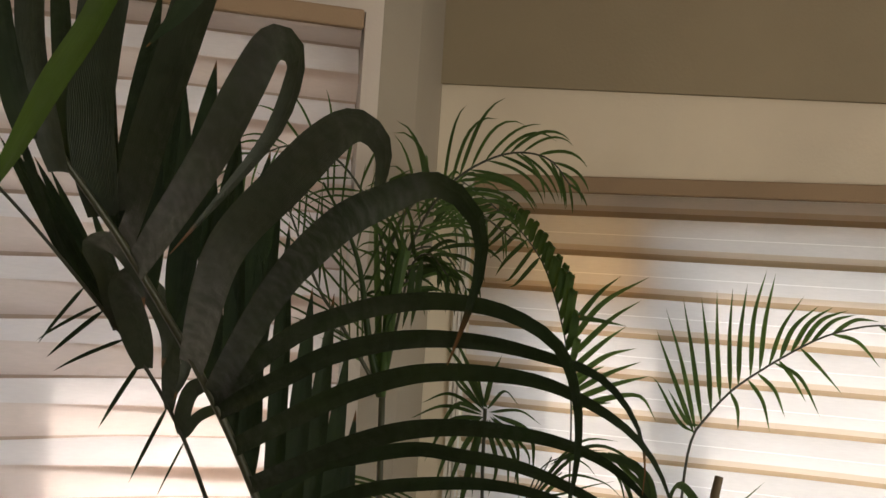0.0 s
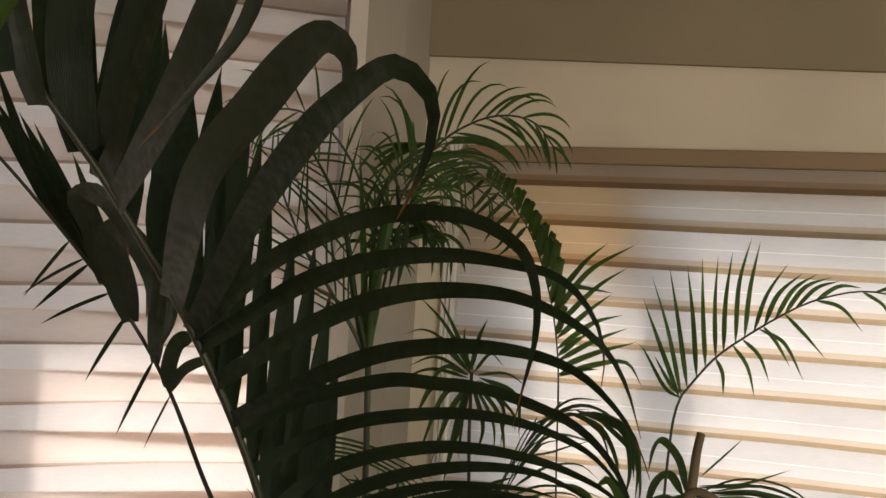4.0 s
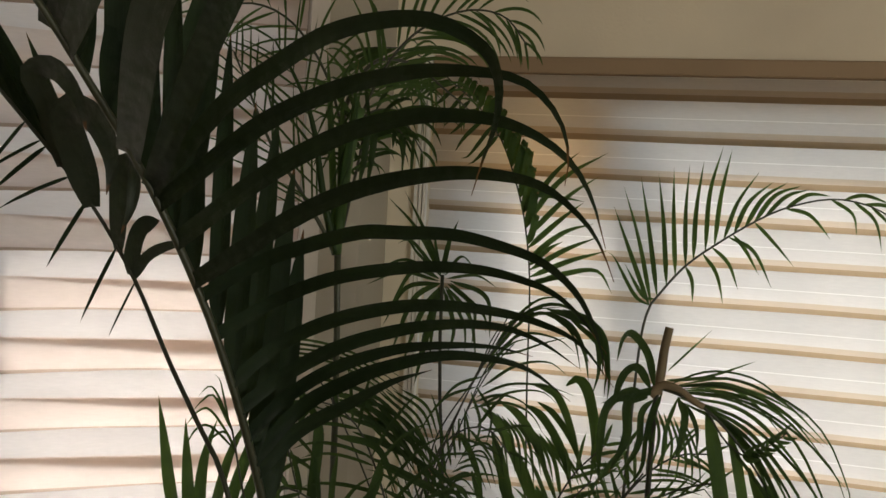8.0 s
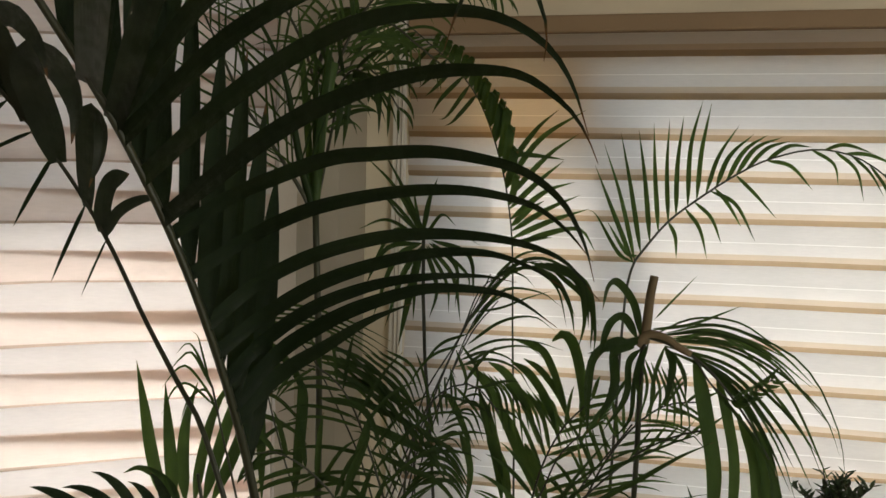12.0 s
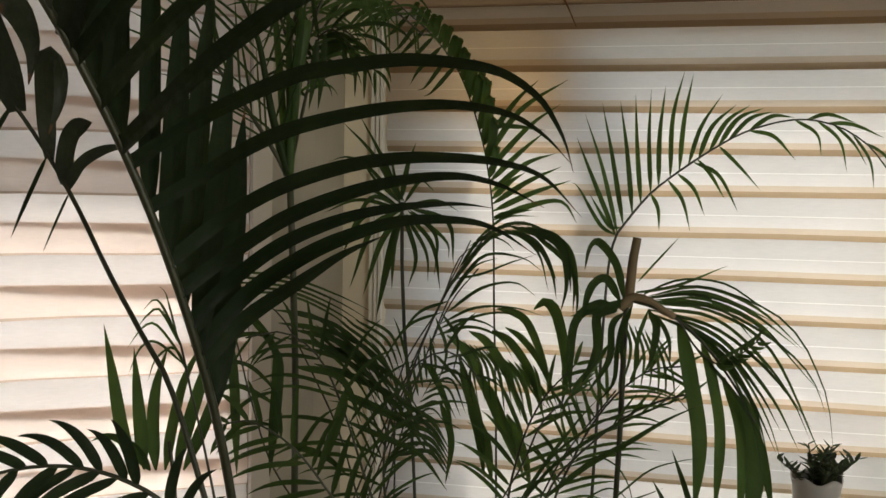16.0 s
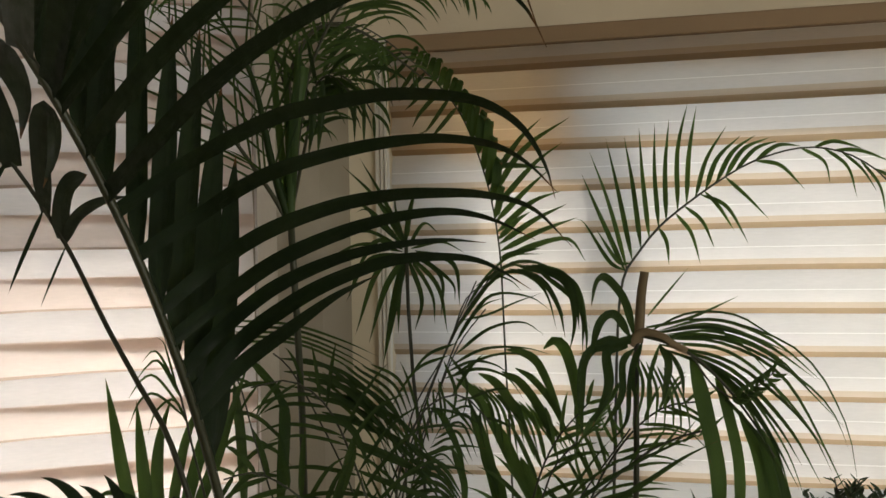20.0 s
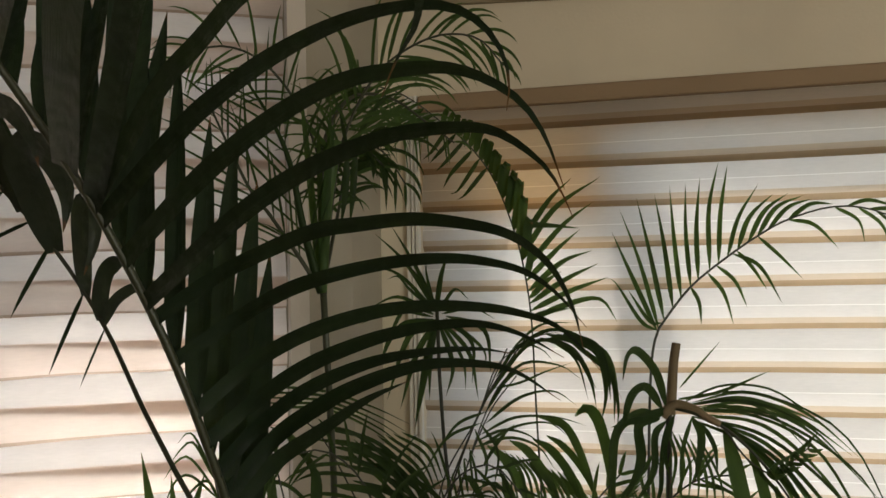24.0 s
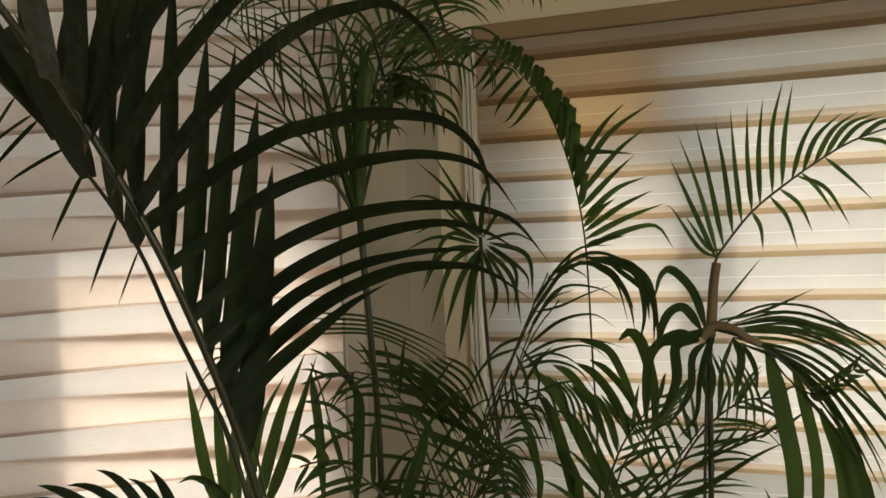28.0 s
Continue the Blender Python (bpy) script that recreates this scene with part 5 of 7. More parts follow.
# long drooping leaflets of the crown
strap(crown, [(0.625, -0.515, 1.570), (0.637, -0.530, 1.511), (0.648, -0.545, 1.442), (0.644, -0.560, 1.362)], 0.0185, LEAF_FAR, roll=2, turn=-11, full=0.60, root=0.4, seg=20)
strap(crown, [(0.651, -0.515, 1.548), (0.662, -0.530, 1.506), (0.670, -0.545, 1.451), (0.666, -0.560, 1.364)], 0.0135, LEAF_FAR, roll=-8, turn=1, full=0.60, root=0.4, seg=20)
strap(crown, [(0.675, -0.515, 1.510), (0.690, -0.530, 1.468), (0.695, -0.545, 1.420), (0.692, -0.560, 1.353)], 0.0115, LEAF_FAR, roll=-2, turn=8, full=0.60, root=0.4, seg=20)
strap(crown, [(0.695, -0.515, 1.491), (0.706, -0.530, 1.449), (0.709, -0.545, 1.408), (0.703, -0.560, 1.341)], 0.0215, LEAF_FAR, roll=4, turn=15, full=0.55, root=0.4, seg=20)
strap(crown, [(0.716, -0.515, 1.446), (0.721, -0.538, 1.414), (0.727, -0.560, 1.370)], 0.0100, LEAF_FAR, roll=10, turn=-9, full=0.50, root=0.4, seg=20)
strap(crown, [(0.575, -0.515, 1.605), (0.638, -0.521, 1.615), (0.688, -0.528, 1.605), (0.730, -0.534, 1.585), (0.754, -0.541, 1.559), (0.769, -0.547, 1.529), (0.781, -0.554, 1.493), (0.787, -0.560, 1.439)], 0.0024, LEAF, roll=-7, turn=7, full=0.50, root=0.4, seg=14)
strap(crown, [(0.582, -0.515, 1.592), (0.652, -0.524, 1.593), (0.701, -0.533, 1.574), (0.743, -0.542, 1.545), (0.766, -0.551, 1.517), (0.778, -0.560, 1.482)], 0.0032, LEAF, roll=-1, turn=9, full=0.50, root=0.4, seg=14)
strap(crown, [(0.589, -0.515, 1.585), (0.659, -0.526, 1.570), (0.708, -0.538, 1.536), (0.744, -0.549, 1.496), (0.762, -0.560, 1.456)], 0.0042, LEAF, roll=-9, turn=-12, full=0.50, root=0.4, seg=14)
strap(crown, [(0.582, -0.515, 1.597), (0.632, -0.530, 1.606), (0.674, -0.545, 1.600), (0.706, -0.560, 1.584)], 0.0032, LEAF, roll=-10, turn=12, full=0.50, root=0.4, seg=14)
strap(crown, [(0.596, -0.515, 1.579), (0.665, -0.530, 1.552), (0.708, -0.545, 1.505), (0.732, -0.560, 1.463)], 0.0046, LEAF, roll=5, turn=9, full=0.50, root=0.4, seg=14)
strap(crown, [(0.621, -0.515, 1.577), (0.672, -0.530, 1.539), (0.703, -0.545, 1.492), (0.729, -0.560, 1.437)], 0.0042, LEAF, roll=-1, turn=-9, full=0.50, root=0.4, seg=14)
strap(crown, [(0.645, -0.515, 1.541), (0.686, -0.538, 1.496), (0.716, -0.560, 1.449)], 0.0042, LEAF, roll=7, turn=14, full=0.50, root=0.4, seg=14)
strap(crown, [(0.569, -0.515, 1.594), (0.619, -0.526, 1.621), (0.668, -0.538, 1.621), (0.703, -0.549, 1.601), (0.738, -0.560, 1.580)], 0.0026, LEAF, roll=1, turn=5, full=0.50, root=0.4, seg=14)
# stems and leaflets that rise from the young palm towards its crown
strap(sprig_a, [(0.444, -0.530, 1.342), (0.487, -0.536, 1.400), (0.545, -0.542, 1.446), (0.595, -0.548, 1.475), (0.629, -0.554, 1.489), (0.641, -0.560, 1.458)], 0.0046, LEAF, roll=2, turn=-13, full=0.4, root=0.5, seg=14)
strap(sprig_a, [(0.478, -0.530, 1.359), (0.524, -0.538, 1.402), (0.568, -0.545, 1.433), (0.611, -0.552, 1.465), (0.648, -0.560, 1.487)], 0.0080, LEAF, roll=8, turn=7, full=0.4, root=0.5, seg=14)
strap(sprig_a, [(0.451, -0.530, 1.353), (0.481, -0.538, 1.406), (0.523, -0.545, 1.446), (0.567, -0.552, 1.471), (0.613, -0.560, 1.489)], 0.0034, LEAF, roll=-7, turn=-10, full=0.4, root=0.5, seg=14)
strap(sprig_a, [(0.448, -0.530, 1.353), (0.484, -0.540, 1.414), (0.516, -0.550, 1.461), (0.536, -0.560, 1.487)], 0.0044, LEAF, roll=-1, turn=-12, full=0.4, root=0.5, seg=14)
strap(sprig_a, [(0.536, -0.530, 1.344), (0.564, -0.538, 1.373), (0.595, -0.545, 1.404), (0.626, -0.552, 1.419), (0.653, -0.560, 1.428)], 0.0024, LEAF, roll=-2, turn=-10, full=0.4, root=0.5, seg=14)
strap(sprig_a, [(0.487, -0.530, 1.390), (0.527, -0.538, 1.413), (0.556, -0.545, 1.408), (0.573, -0.552, 1.385), (0.579, -0.560, 1.355)], 0.0024, LEAF, roll=4, turn=-12, full=0.4, root=0.5, seg=14)
strap(sprig_a, [(0.502, -0.530, 1.337), (0.532, -0.538, 1.368), (0.554, -0.545, 1.380), (0.571, -0.552, 1.370), (0.577, -0.560, 1.348)], 0.0026, LEAF, roll=3, turn=12, full=0.4, root=0.5, seg=14)
strap(sprig_a, [(0.649, -0.530, 1.344), (0.632, -0.545, 1.395), (0.618, -0.560, 1.434)], 0.0066, LEAF, roll=-5, turn=0, full=0.4, root=0.5, seg=14)
strap(sprig_a, [(0.624, -0.530, 1.338), (0.610, -0.545, 1.373), (0.598, -0.560, 1.398)], 0.0055, LEAF, roll=-4, turn=-4, full=0.4, root=0.5, seg=14)
strap(sprig_a, [(0.526, -0.530, 1.336), (0.558, -0.540, 1.361), (0.583, -0.550, 1.373), (0.611, -0.560, 1.390)], 0.0030, LEAF, roll=4, turn=-3, full=0.4, root=0.5, seg=14)
planter((0.370, -0.560, 0.0), 0.15, 0.4, "dark glazed planter holding the bushy palm")
low = empty("palm", (0.370, -0.560, 0.37), "bushy green palm with many thin fronds", "palm", "palms by the window")
arch = stalk(low, [(0.370, -0.560, 0.370), (0.381, -0.467, 0.578), (0.387, -0.384, 0.781), (0.387, -0.312, 0.978), (0.382, -0.250, 1.169), (0.372, -0.200, 1.355), (0.359, -0.157, 1.527), (0.353, -0.150, 1.677), (0.342, -0.150, 1.763), (0.329, -0.151, 1.818), (0.311, -0.154, 1.873), (0.289, -0.162, 1.922), (0.257, -0.188, 1.966), (0.222, -0.214, 1.997), (0.188, -0.241, 2.025), (0.151, -0.268, 2.043), (0.107, -0.297, 2.040)], 0.0026, 0.001)
strap(arch, [(0.335, -0.151, 1.797), (0.384, -0.149, 1.867), (0.422, -0.151, 1.902)], 0.0100, LEAF_FAR, roll=-2, turn=7, full=0.3, seg=14)
strap(arch, [(0.339, -0.150, 1.777), (0.393, -0.148, 1.854), (0.467, -0.142, 1.903)], 0.0100, LEAF_FAR, roll=3, turn=-4, full=0.3, seg=14)
strap(arch, [(0.343, -0.150, 1.757), (0.406, -0.146, 1.827), (0.456, -0.145, 1.864)], 0.0100, LEAF_FAR, roll=-16, turn=-6, full=0.3, seg=14)
strap(arch, [(0.346, -0.150, 1.739), (0.398, -0.148, 1.790), (0.434, -0.151, 1.820)], 0.0100, LEAF_FAR, roll=-9, turn=-20, full=0.3, seg=14)
strap(arch, [(0.348, -0.149, 1.722), (0.403, -0.148, 1.768), (0.452, -0.148, 1.786)], 0.0100, LEAF_FAR, roll=2, turn=-19, full=0.3, seg=14)
strap(arch, [(0.351, -0.149, 1.703), (0.407, -0.148, 1.740), (0.461, -0.147, 1.765)], 0.0100, LEAF_FAR, roll=11, turn=10, full=0.3, seg=14)
strap(arch, [(0.352, -0.150, 1.691), (0.416, -0.146, 1.722), (0.476, -0.144, 1.743)], 0.0100, LEAF_FAR, roll=-18, turn=8, full=0.3, seg=14)
strap(arch, [(0.353, -0.150, 1.677), (0.408, -0.149, 1.700), (0.462, -0.148, 1.709), (0.489, -0.154, 1.673)], 0.0099, LEAF_FAR, roll=-8, turn=-3, full=0.3, seg=14)
strap(arch, [(0.350, -0.149, 1.711), (0.381, -0.153, 1.740), (0.404, -0.158, 1.754)], 0.0100, LEAF_FAR, roll=5, turn=16, full=0.3, seg=14)
strap(arch, [(0.353, -0.150, 1.681), (0.386, -0.153, 1.691), (0.418, -0.157, 1.695)], 0.0100, LEAF_FAR, roll=19, turn=14, full=0.3, seg=14)
strap(arch, [(0.335, -0.151, 1.797), (0.351, -0.157, 1.826), (0.385, -0.160, 1.827), (0.435, -0.161, 1.821)], 0.0099, LEAF_FAR, roll=-14, turn=3, full=0.3, seg=14)
strap(arch, [(0.345, -0.150, 1.745), (0.353, -0.158, 1.766), (0.357, -0.162, 1.788), (0.361, -0.166, 1.796), (0.364, -0.166, 1.788)], 0.0116, LEAF_FAR, roll=0, turn=0, full=0.8)
strap(arch, [(0.317, -0.152, 1.857), (0.324, -0.161, 1.880), (0.328, -0.165, 1.901), (0.332, -0.169, 1.908), (0.335, -0.169, 1.900)], 0.0116, LEAF_FAR, roll=0, turn=0, full=0.8)
strap(arch, [(0.306, -0.155, 1.885), (0.310, -0.163, 1.903), (0.314, -0.167, 1.920), (0.318, -0.171, 1.926), (0.321, -0.171, 1.920)], 0.0116, LEAF_FAR, roll=0, turn=0, full=0.8)
strap(arch, [(0.293, -0.159, 1.914), (0.297, -0.165, 1.928), (0.301, -0.169, 1.943), (0.306, -0.173, 1.948), (0.308, -0.173, 1.942)], 0.0109, LEAF_FAR, roll=0, turn=0, full=0.8)
strap(arch, [(0.280, -0.168, 1.935), (0.282, -0.168, 1.950), (0.287, -0.171, 1.963), (0.291, -0.176, 1.967), (0.294, -0.175, 1.962)], 0.0108, LEAF_FAR, roll=0, turn=0, full=0.8)
strap(arch, [(0.265, -0.181, 1.956), (0.266, -0.170, 1.970), (0.271, -0.174, 1.982), (0.275, -0.178, 1.985), (0.278, -0.178, 1.981)], 0.0101, LEAF_FAR, roll=0, turn=0, full=0.8, seg=14)
strap(arch, [(0.250, -0.193, 1.973), (0.249, -0.173, 1.988), (0.254, -0.177, 1.998), (0.258, -0.181, 2.001), (0.261, -0.181, 1.997)], 0.0101, LEAF_FAR, roll=0, turn=0, full=0.8, seg=14)
strap(arch, [(0.235, -0.204, 1.986), (0.231, -0.177, 2.001), (0.236, -0.181, 2.009), (0.240, -0.185, 2.012), (0.243, -0.184, 2.008)], 0.0094, LEAF_FAR, roll=0, turn=0, full=0.8, seg=14)
strap(arch, [(0.340, -0.150, 1.772), (0.349, -0.158, 1.801), (0.353, -0.162, 1.829), (0.357, -0.166, 1.840), (0.360, -0.165, 1.829)], 0.0145, LEAF_FAR, roll=0, turn=0, full=0.8)
strap(arch, [(0.334, -0.151, 1.799), (0.342, -0.159, 1.832), (0.346, -0.162, 1.864), (0.350, -0.166, 1.875), (0.353, -0.166, 1.863)], 0.0145, LEAF_FAR, roll=0, turn=0, full=0.8)
strap(arch, [(0.328, -0.151, 1.822), (0.336, -0.159, 1.856), (0.340, -0.163, 1.890), (0.344, -0.167, 1.902), (0.347, -0.166, 1.889)], 0.0145, LEAF_FAR, roll=0, turn=0, full=0.8)
strap(arch, [(0.320, -0.152, 1.848), (0.327, -0.161, 1.878), (0.331, -0.164, 1.906), (0.335, -0.168, 1.916), (0.338, -0.168, 1.905)], 0.0123, LEAF_FAR, roll=0, turn=0, full=0.8)
strap(arch, [(0.311, -0.154, 1.873), (0.316, -0.162, 1.897), (0.320, -0.166, 1.921), (0.324, -0.170, 1.930), (0.327, -0.170, 1.921)], 0.0130, LEAF_FAR, roll=0, turn=0, full=0.8)
strap(arch, [(0.300, -0.157, 1.900), (0.303, -0.164, 1.918), (0.307, -0.168, 1.938), (0.312, -0.172, 1.944), (0.314, -0.172, 1.937)], 0.0116, LEAF_FAR, roll=0, turn=0, full=0.8)
strap(arch, [(0.287, -0.163, 1.926), (0.290, -0.166, 1.942), (0.295, -0.170, 1.958), (0.299, -0.174, 1.963), (0.302, -0.174, 1.957)], 0.0108, LEAF_FAR, roll=0, turn=0, full=0.8)
strap(arch, [(0.272, -0.175, 1.947), (0.274, -0.169, 1.963), (0.279, -0.173, 1.976), (0.283, -0.177, 1.981), (0.286, -0.176, 1.975)], 0.0108, LEAF_FAR, roll=0, turn=0, full=0.8)
strap(arch, [(0.258, -0.186, 1.964), (0.258, -0.172, 1.982), (0.262, -0.176, 1.994), (0.267, -0.180, 1.998), (0.270, -0.179, 1.993)], 0.0108, LEAF_FAR, roll=0, turn=0, full=0.8)
strap(arch, [(0.242, -0.199, 1.980), (0.240, -0.175, 1.995), (0.245, -0.179, 2.005), (0.249, -0.183, 2.008), (0.252, -0.183, 2.004)], 0.0101, LEAF_FAR, roll=0, turn=0, full=0.8, seg=14)
strap(arch, [(0.228, -0.210, 1.992), (0.222, -0.178, 2.009), (0.227, -0.182, 2.017), (0.231, -0.186, 2.020), (0.234, -0.186, 2.016)], 0.0094, LEAF_FAR, roll=0, turn=0, full=0.8, seg=14)
strap(arch, [(0.288, -0.163, 1.924), (0.258, -0.194, 1.879), (0.244, -0.197, 1.871)], 0.0072, LEAF, roll=3, turn=-2, seg=14)
strap(arch, [(0.278, -0.170, 1.939), (0.248, -0.196, 1.887), (0.234, -0.199, 1.881)], 0.0072, LEAF, roll=17, turn=1, seg=14)
strap(arch, [(0.268, -0.178, 1.952), (0.238, -0.198, 1.915), (0.223, -0.201, 1.889)], 0.0072, LEAF, roll=-11, turn=2, seg=14)
strap(arch, [(0.257, -0.188, 1.966), (0.227, -0.199, 1.931), (0.212, -0.203, 1.917)], 0.0072, LEAF, roll=21, turn=-27, seg=14)
strap(arch, [(0.245, -0.196, 1.977), (0.217, -0.201, 1.946), (0.202, -0.204, 1.930)], 0.0071, LEAF, roll=-20, turn=19, seg=14)
strap(arch, [(0.235, -0.204, 1.986), (0.207, -0.203, 1.950), (0.191, -0.206, 1.936)], 0.0071, LEAF, roll=-5, turn=23, seg=14)
strap(arch, [(0.223, -0.213, 1.996), (0.197, -0.204, 1.973), (0.181, -0.208, 1.961)], 0.0071, LEAF, roll=10, turn=-8, seg=14)
strap(arch, [(0.213, -0.221, 2.005), (0.186, -0.206, 1.993), (0.170, -0.210, 1.973)], 0.0071, LEAF, roll=-6, turn=-19, seg=14)
strap(arch, [(0.202, -0.230, 2.014), (0.176, -0.208, 2.004), (0.160, -0.212, 1.978)], 0.0071, LEAF, roll=4, turn=-29, seg=14)
strap(arch, [(0.220, -0.215, 1.998), (0.185, -0.242, 1.984), (0.157, -0.259, 1.948)], 0.0070, LEAF_FAR, roll=18, turn=11, seg=14)
strap(arch, [(0.215, -0.220, 2.003), (0.175, -0.244, 1.988), (0.139, -0.262, 1.956)], 0.0070, LEAF_FAR, roll=-18, turn=-3, seg=14)
strap(arch, [(0.209, -0.224, 2.008), (0.168, -0.245, 1.993), (0.137, -0.262, 1.959)], 0.0070, LEAF_FAR, roll=12, turn=-9, seg=14)
strap(arch, [(0.202, -0.230, 2.014), (0.161, -0.247, 1.997), (0.125, -0.265, 1.951)], 0.0070, LEAF_FAR, roll=-24, turn=-19, seg=14)
strap(arch, [(0.195, -0.235, 2.020), (0.150, -0.249, 2.001), (0.115, -0.267, 1.972)], 0.0070, LEAF_FAR, roll=-18, turn=-17, seg=14)
strap(arch, [(0.188, -0.241, 2.025), (0.144, -0.250, 2.005), (0.103, -0.269, 1.974)], 0.0069, LEAF_FAR, roll=-15, turn=11, seg=14)
strap(arch, [(0.182, -0.245, 2.029), (0.137, -0.251, 2.010), (0.096, -0.271, 1.962)], 0.0069, LEAF_FAR, roll=22, turn=13, seg=14)
strap(arch, [(0.174, -0.251, 2.033), (0.127, -0.253, 2.014), (0.097, -0.270, 1.971)], 0.0069, LEAF_FAR, roll=-5, turn=-2, seg=14)
strap(arch, [(0.167, -0.256, 2.037), (0.117, -0.255, 2.017), (0.077, -0.274, 1.978)], 0.0069, LEAF_FAR, roll=21, turn=28, seg=14)
strap(arch, [(0.159, -0.262, 2.041), (0.114, -0.255, 2.019), (0.076, -0.274, 1.974)], 0.0069, LEAF_FAR, roll=13, turn=28, seg=14)
strap(arch, [(0.151, -0.268, 2.043), (0.105, -0.257, 2.022), (0.066, -0.276, 1.976)], 0.0069, LEAF_FAR, roll=2, turn=10, seg=14)
strap(arch, [(0.140, -0.275, 2.044), (0.088, -0.260, 2.024), (0.061, -0.277, 1.996)], 0.0069, LEAF_FAR, roll=18, turn=5, seg=14)
strap(arch, [(0.133, -0.280, 2.043), (0.087, -0.260, 2.027), (0.045, -0.280, 1.994)], 0.0069, LEAF_FAR, roll=-19, turn=-12, seg=14)
strap(arch, [(0.126, -0.285, 2.042), (0.081, -0.262, 2.029), (0.042, -0.281, 1.986)], 0.0069, LEAF_FAR, roll=-2, turn=28, seg=14)
strap(arch, [(0.118, -0.290, 2.041), (0.072, -0.263, 2.032), (0.036, -0.281, 2.002)], 0.0069, LEAF_FAR, roll=4, turn=-18, seg=14)
strap(arch, [(0.111, -0.295, 2.040), (0.057, -0.266, 2.035), (0.023, -0.284, 1.996)], 0.0069, LEAF_FAR, roll=17, turn=17, seg=14)
crest = world_part("frond_stalk", tube(spline([(0.370, -0.560, 0.370), (0.298, -0.431, 1.259), (0.272, -0.419, 1.556), (0.268, -0.421, 1.704)], 16), 0.0014, 0.0026), STALK, low, smooth=True)
strap(crest, [(0.265, -0.417, 1.703), (0.233, -0.442, 1.766), (0.198, -0.468, 1.807)], 0.0059, LEAF, roll=21, turn=-21, full=0.35, seg=14)
strap(crest, [(0.267, -0.416, 1.705), (0.243, -0.440, 1.766), (0.220, -0.464, 1.816)], 0.0059, LEAF, roll=-6, turn=28, full=0.35, seg=14)
strap(crest, [(0.265, -0.417, 1.701), (0.230, -0.443, 1.747), (0.207, -0.468, 1.761), (0.188, -0.492, 1.753)], 0.0051, LEAF, roll=-5, turn=-13, full=0.35, seg=14)
strap(crest, [(0.266, -0.416, 1.707), (0.278, -0.433, 1.751), (0.293, -0.450, 1.781)], 0.0074, LEAF, roll=-1, turn=-19, full=0.35, seg=14)
strap(crest, [(0.270, -0.415, 1.703), (0.295, -0.430, 1.732), (0.318, -0.447, 1.718)], 0.0052, LEAF, roll=17, turn=8, full=0.35, seg=14)
strap(crest, [(0.262, -0.417, 1.699), (0.223, -0.445, 1.723), (0.191, -0.472, 1.710)], 0.0052, LEAF, roll=-20, turn=28, full=0.35, seg=14)
strap(crest, [(0.262, -0.417, 1.695), (0.216, -0.447, 1.706), (0.177, -0.475, 1.688)], 0.0052, LEAF, roll=1, turn=-15, full=0.35, seg=14)
strap(crest, [(0.273, -0.415, 1.699), (0.317, -0.426, 1.707), (0.350, -0.441, 1.693)], 0.0044, LEAF, roll=6, turn=27, full=0.35, seg=14)
strap(crest, [(0.265, -0.417, 1.692), (0.234, -0.444, 1.669), (0.212, -0.471, 1.590)], 0.0081, LEAF, roll=-8, turn=-29, full=0.35, seg=14)
strap(crest, [(0.265, -0.417, 1.688), (0.244, -0.442, 1.647), (0.229, -0.468, 1.579)], 0.0089, LEAF, roll=-15, turn=-26, full=0.35)
strap(crest, [(0.265, -0.417, 1.686), (0.257, -0.440, 1.633), (0.247, -0.464, 1.554)], 0.0111, LEAF, roll=1, turn=-11, full=0.35)
strap(crest, [(0.265, -0.417, 1.684), (0.263, -0.439, 1.647), (0.266, -0.460, 1.590)], 0.0067, LEAF, roll=18, turn=-18, full=0.35, seg=14)
strap(crest, [(0.269, -0.416, 1.686), (0.291, -0.434, 1.633), (0.287, -0.456, 1.594)], 0.0074, LEAF, roll=-24, turn=-2, full=0.35, seg=14)
strap(crest, [(0.273, -0.415, 1.688), (0.312, -0.429, 1.648), (0.328, -0.448, 1.589)], 0.0067, LEAF, roll=-19, turn=-11, full=0.35, seg=14)
strap(crest, [(0.275, -0.415, 1.692), (0.316, -0.428, 1.661), (0.320, -0.449, 1.609)], 0.0059, LEAF, roll=-14, turn=-19, full=0.35, seg=14)
strap(crest, [(0.278, -0.414, 1.693), (0.329, -0.425, 1.655), (0.338, -0.445, 1.631)], 0.0059, LEAF, roll=7, turn=26, full=0.35, seg=14)
strap(crest, [(0.278, -0.414, 1.696), (0.332, -0.424, 1.678), (0.344, -0.444, 1.623)], 0.0067, LEAF, roll=-6, turn=8, full=0.35, seg=14)
strap(crest, [(0.271, -0.416, 1.688), (0.304, -0.431, 1.640), (0.312, -0.450, 1.601)], 0.0052, LEAF, roll=-9, turn=25, full=0.35, seg=14)
strap(crest, [(0.262, -0.417, 1.692), (0.223, -0.446, 1.684), (0.201, -0.472, 1.633)], 0.0067, LEAF, roll=3, turn=-28, full=0.35, seg=14)
strap(crest, [(0.262, -0.417, 1.698), (0.234, -0.443, 1.710), (0.218, -0.467, 1.677), (0.210, -0.490, 1.642)], 0.0059, LEAF, roll=12, turn=-17, full=0.35, seg=14)
strap(crest, [(0.270, -0.415, 1.704), (0.252, -0.439, 1.744), (0.235, -0.462, 1.772)], 0.0052, LEAF, roll=-23, turn=-29, full=0.35, seg=14)
strap(crest, [(0.265, -0.417, 1.702), (0.237, -0.442, 1.732), (0.228, -0.464, 1.750), (0.220, -0.486, 1.746)], 0.0044, LEAF, roll=17, turn=13, full=0.35, seg=14)
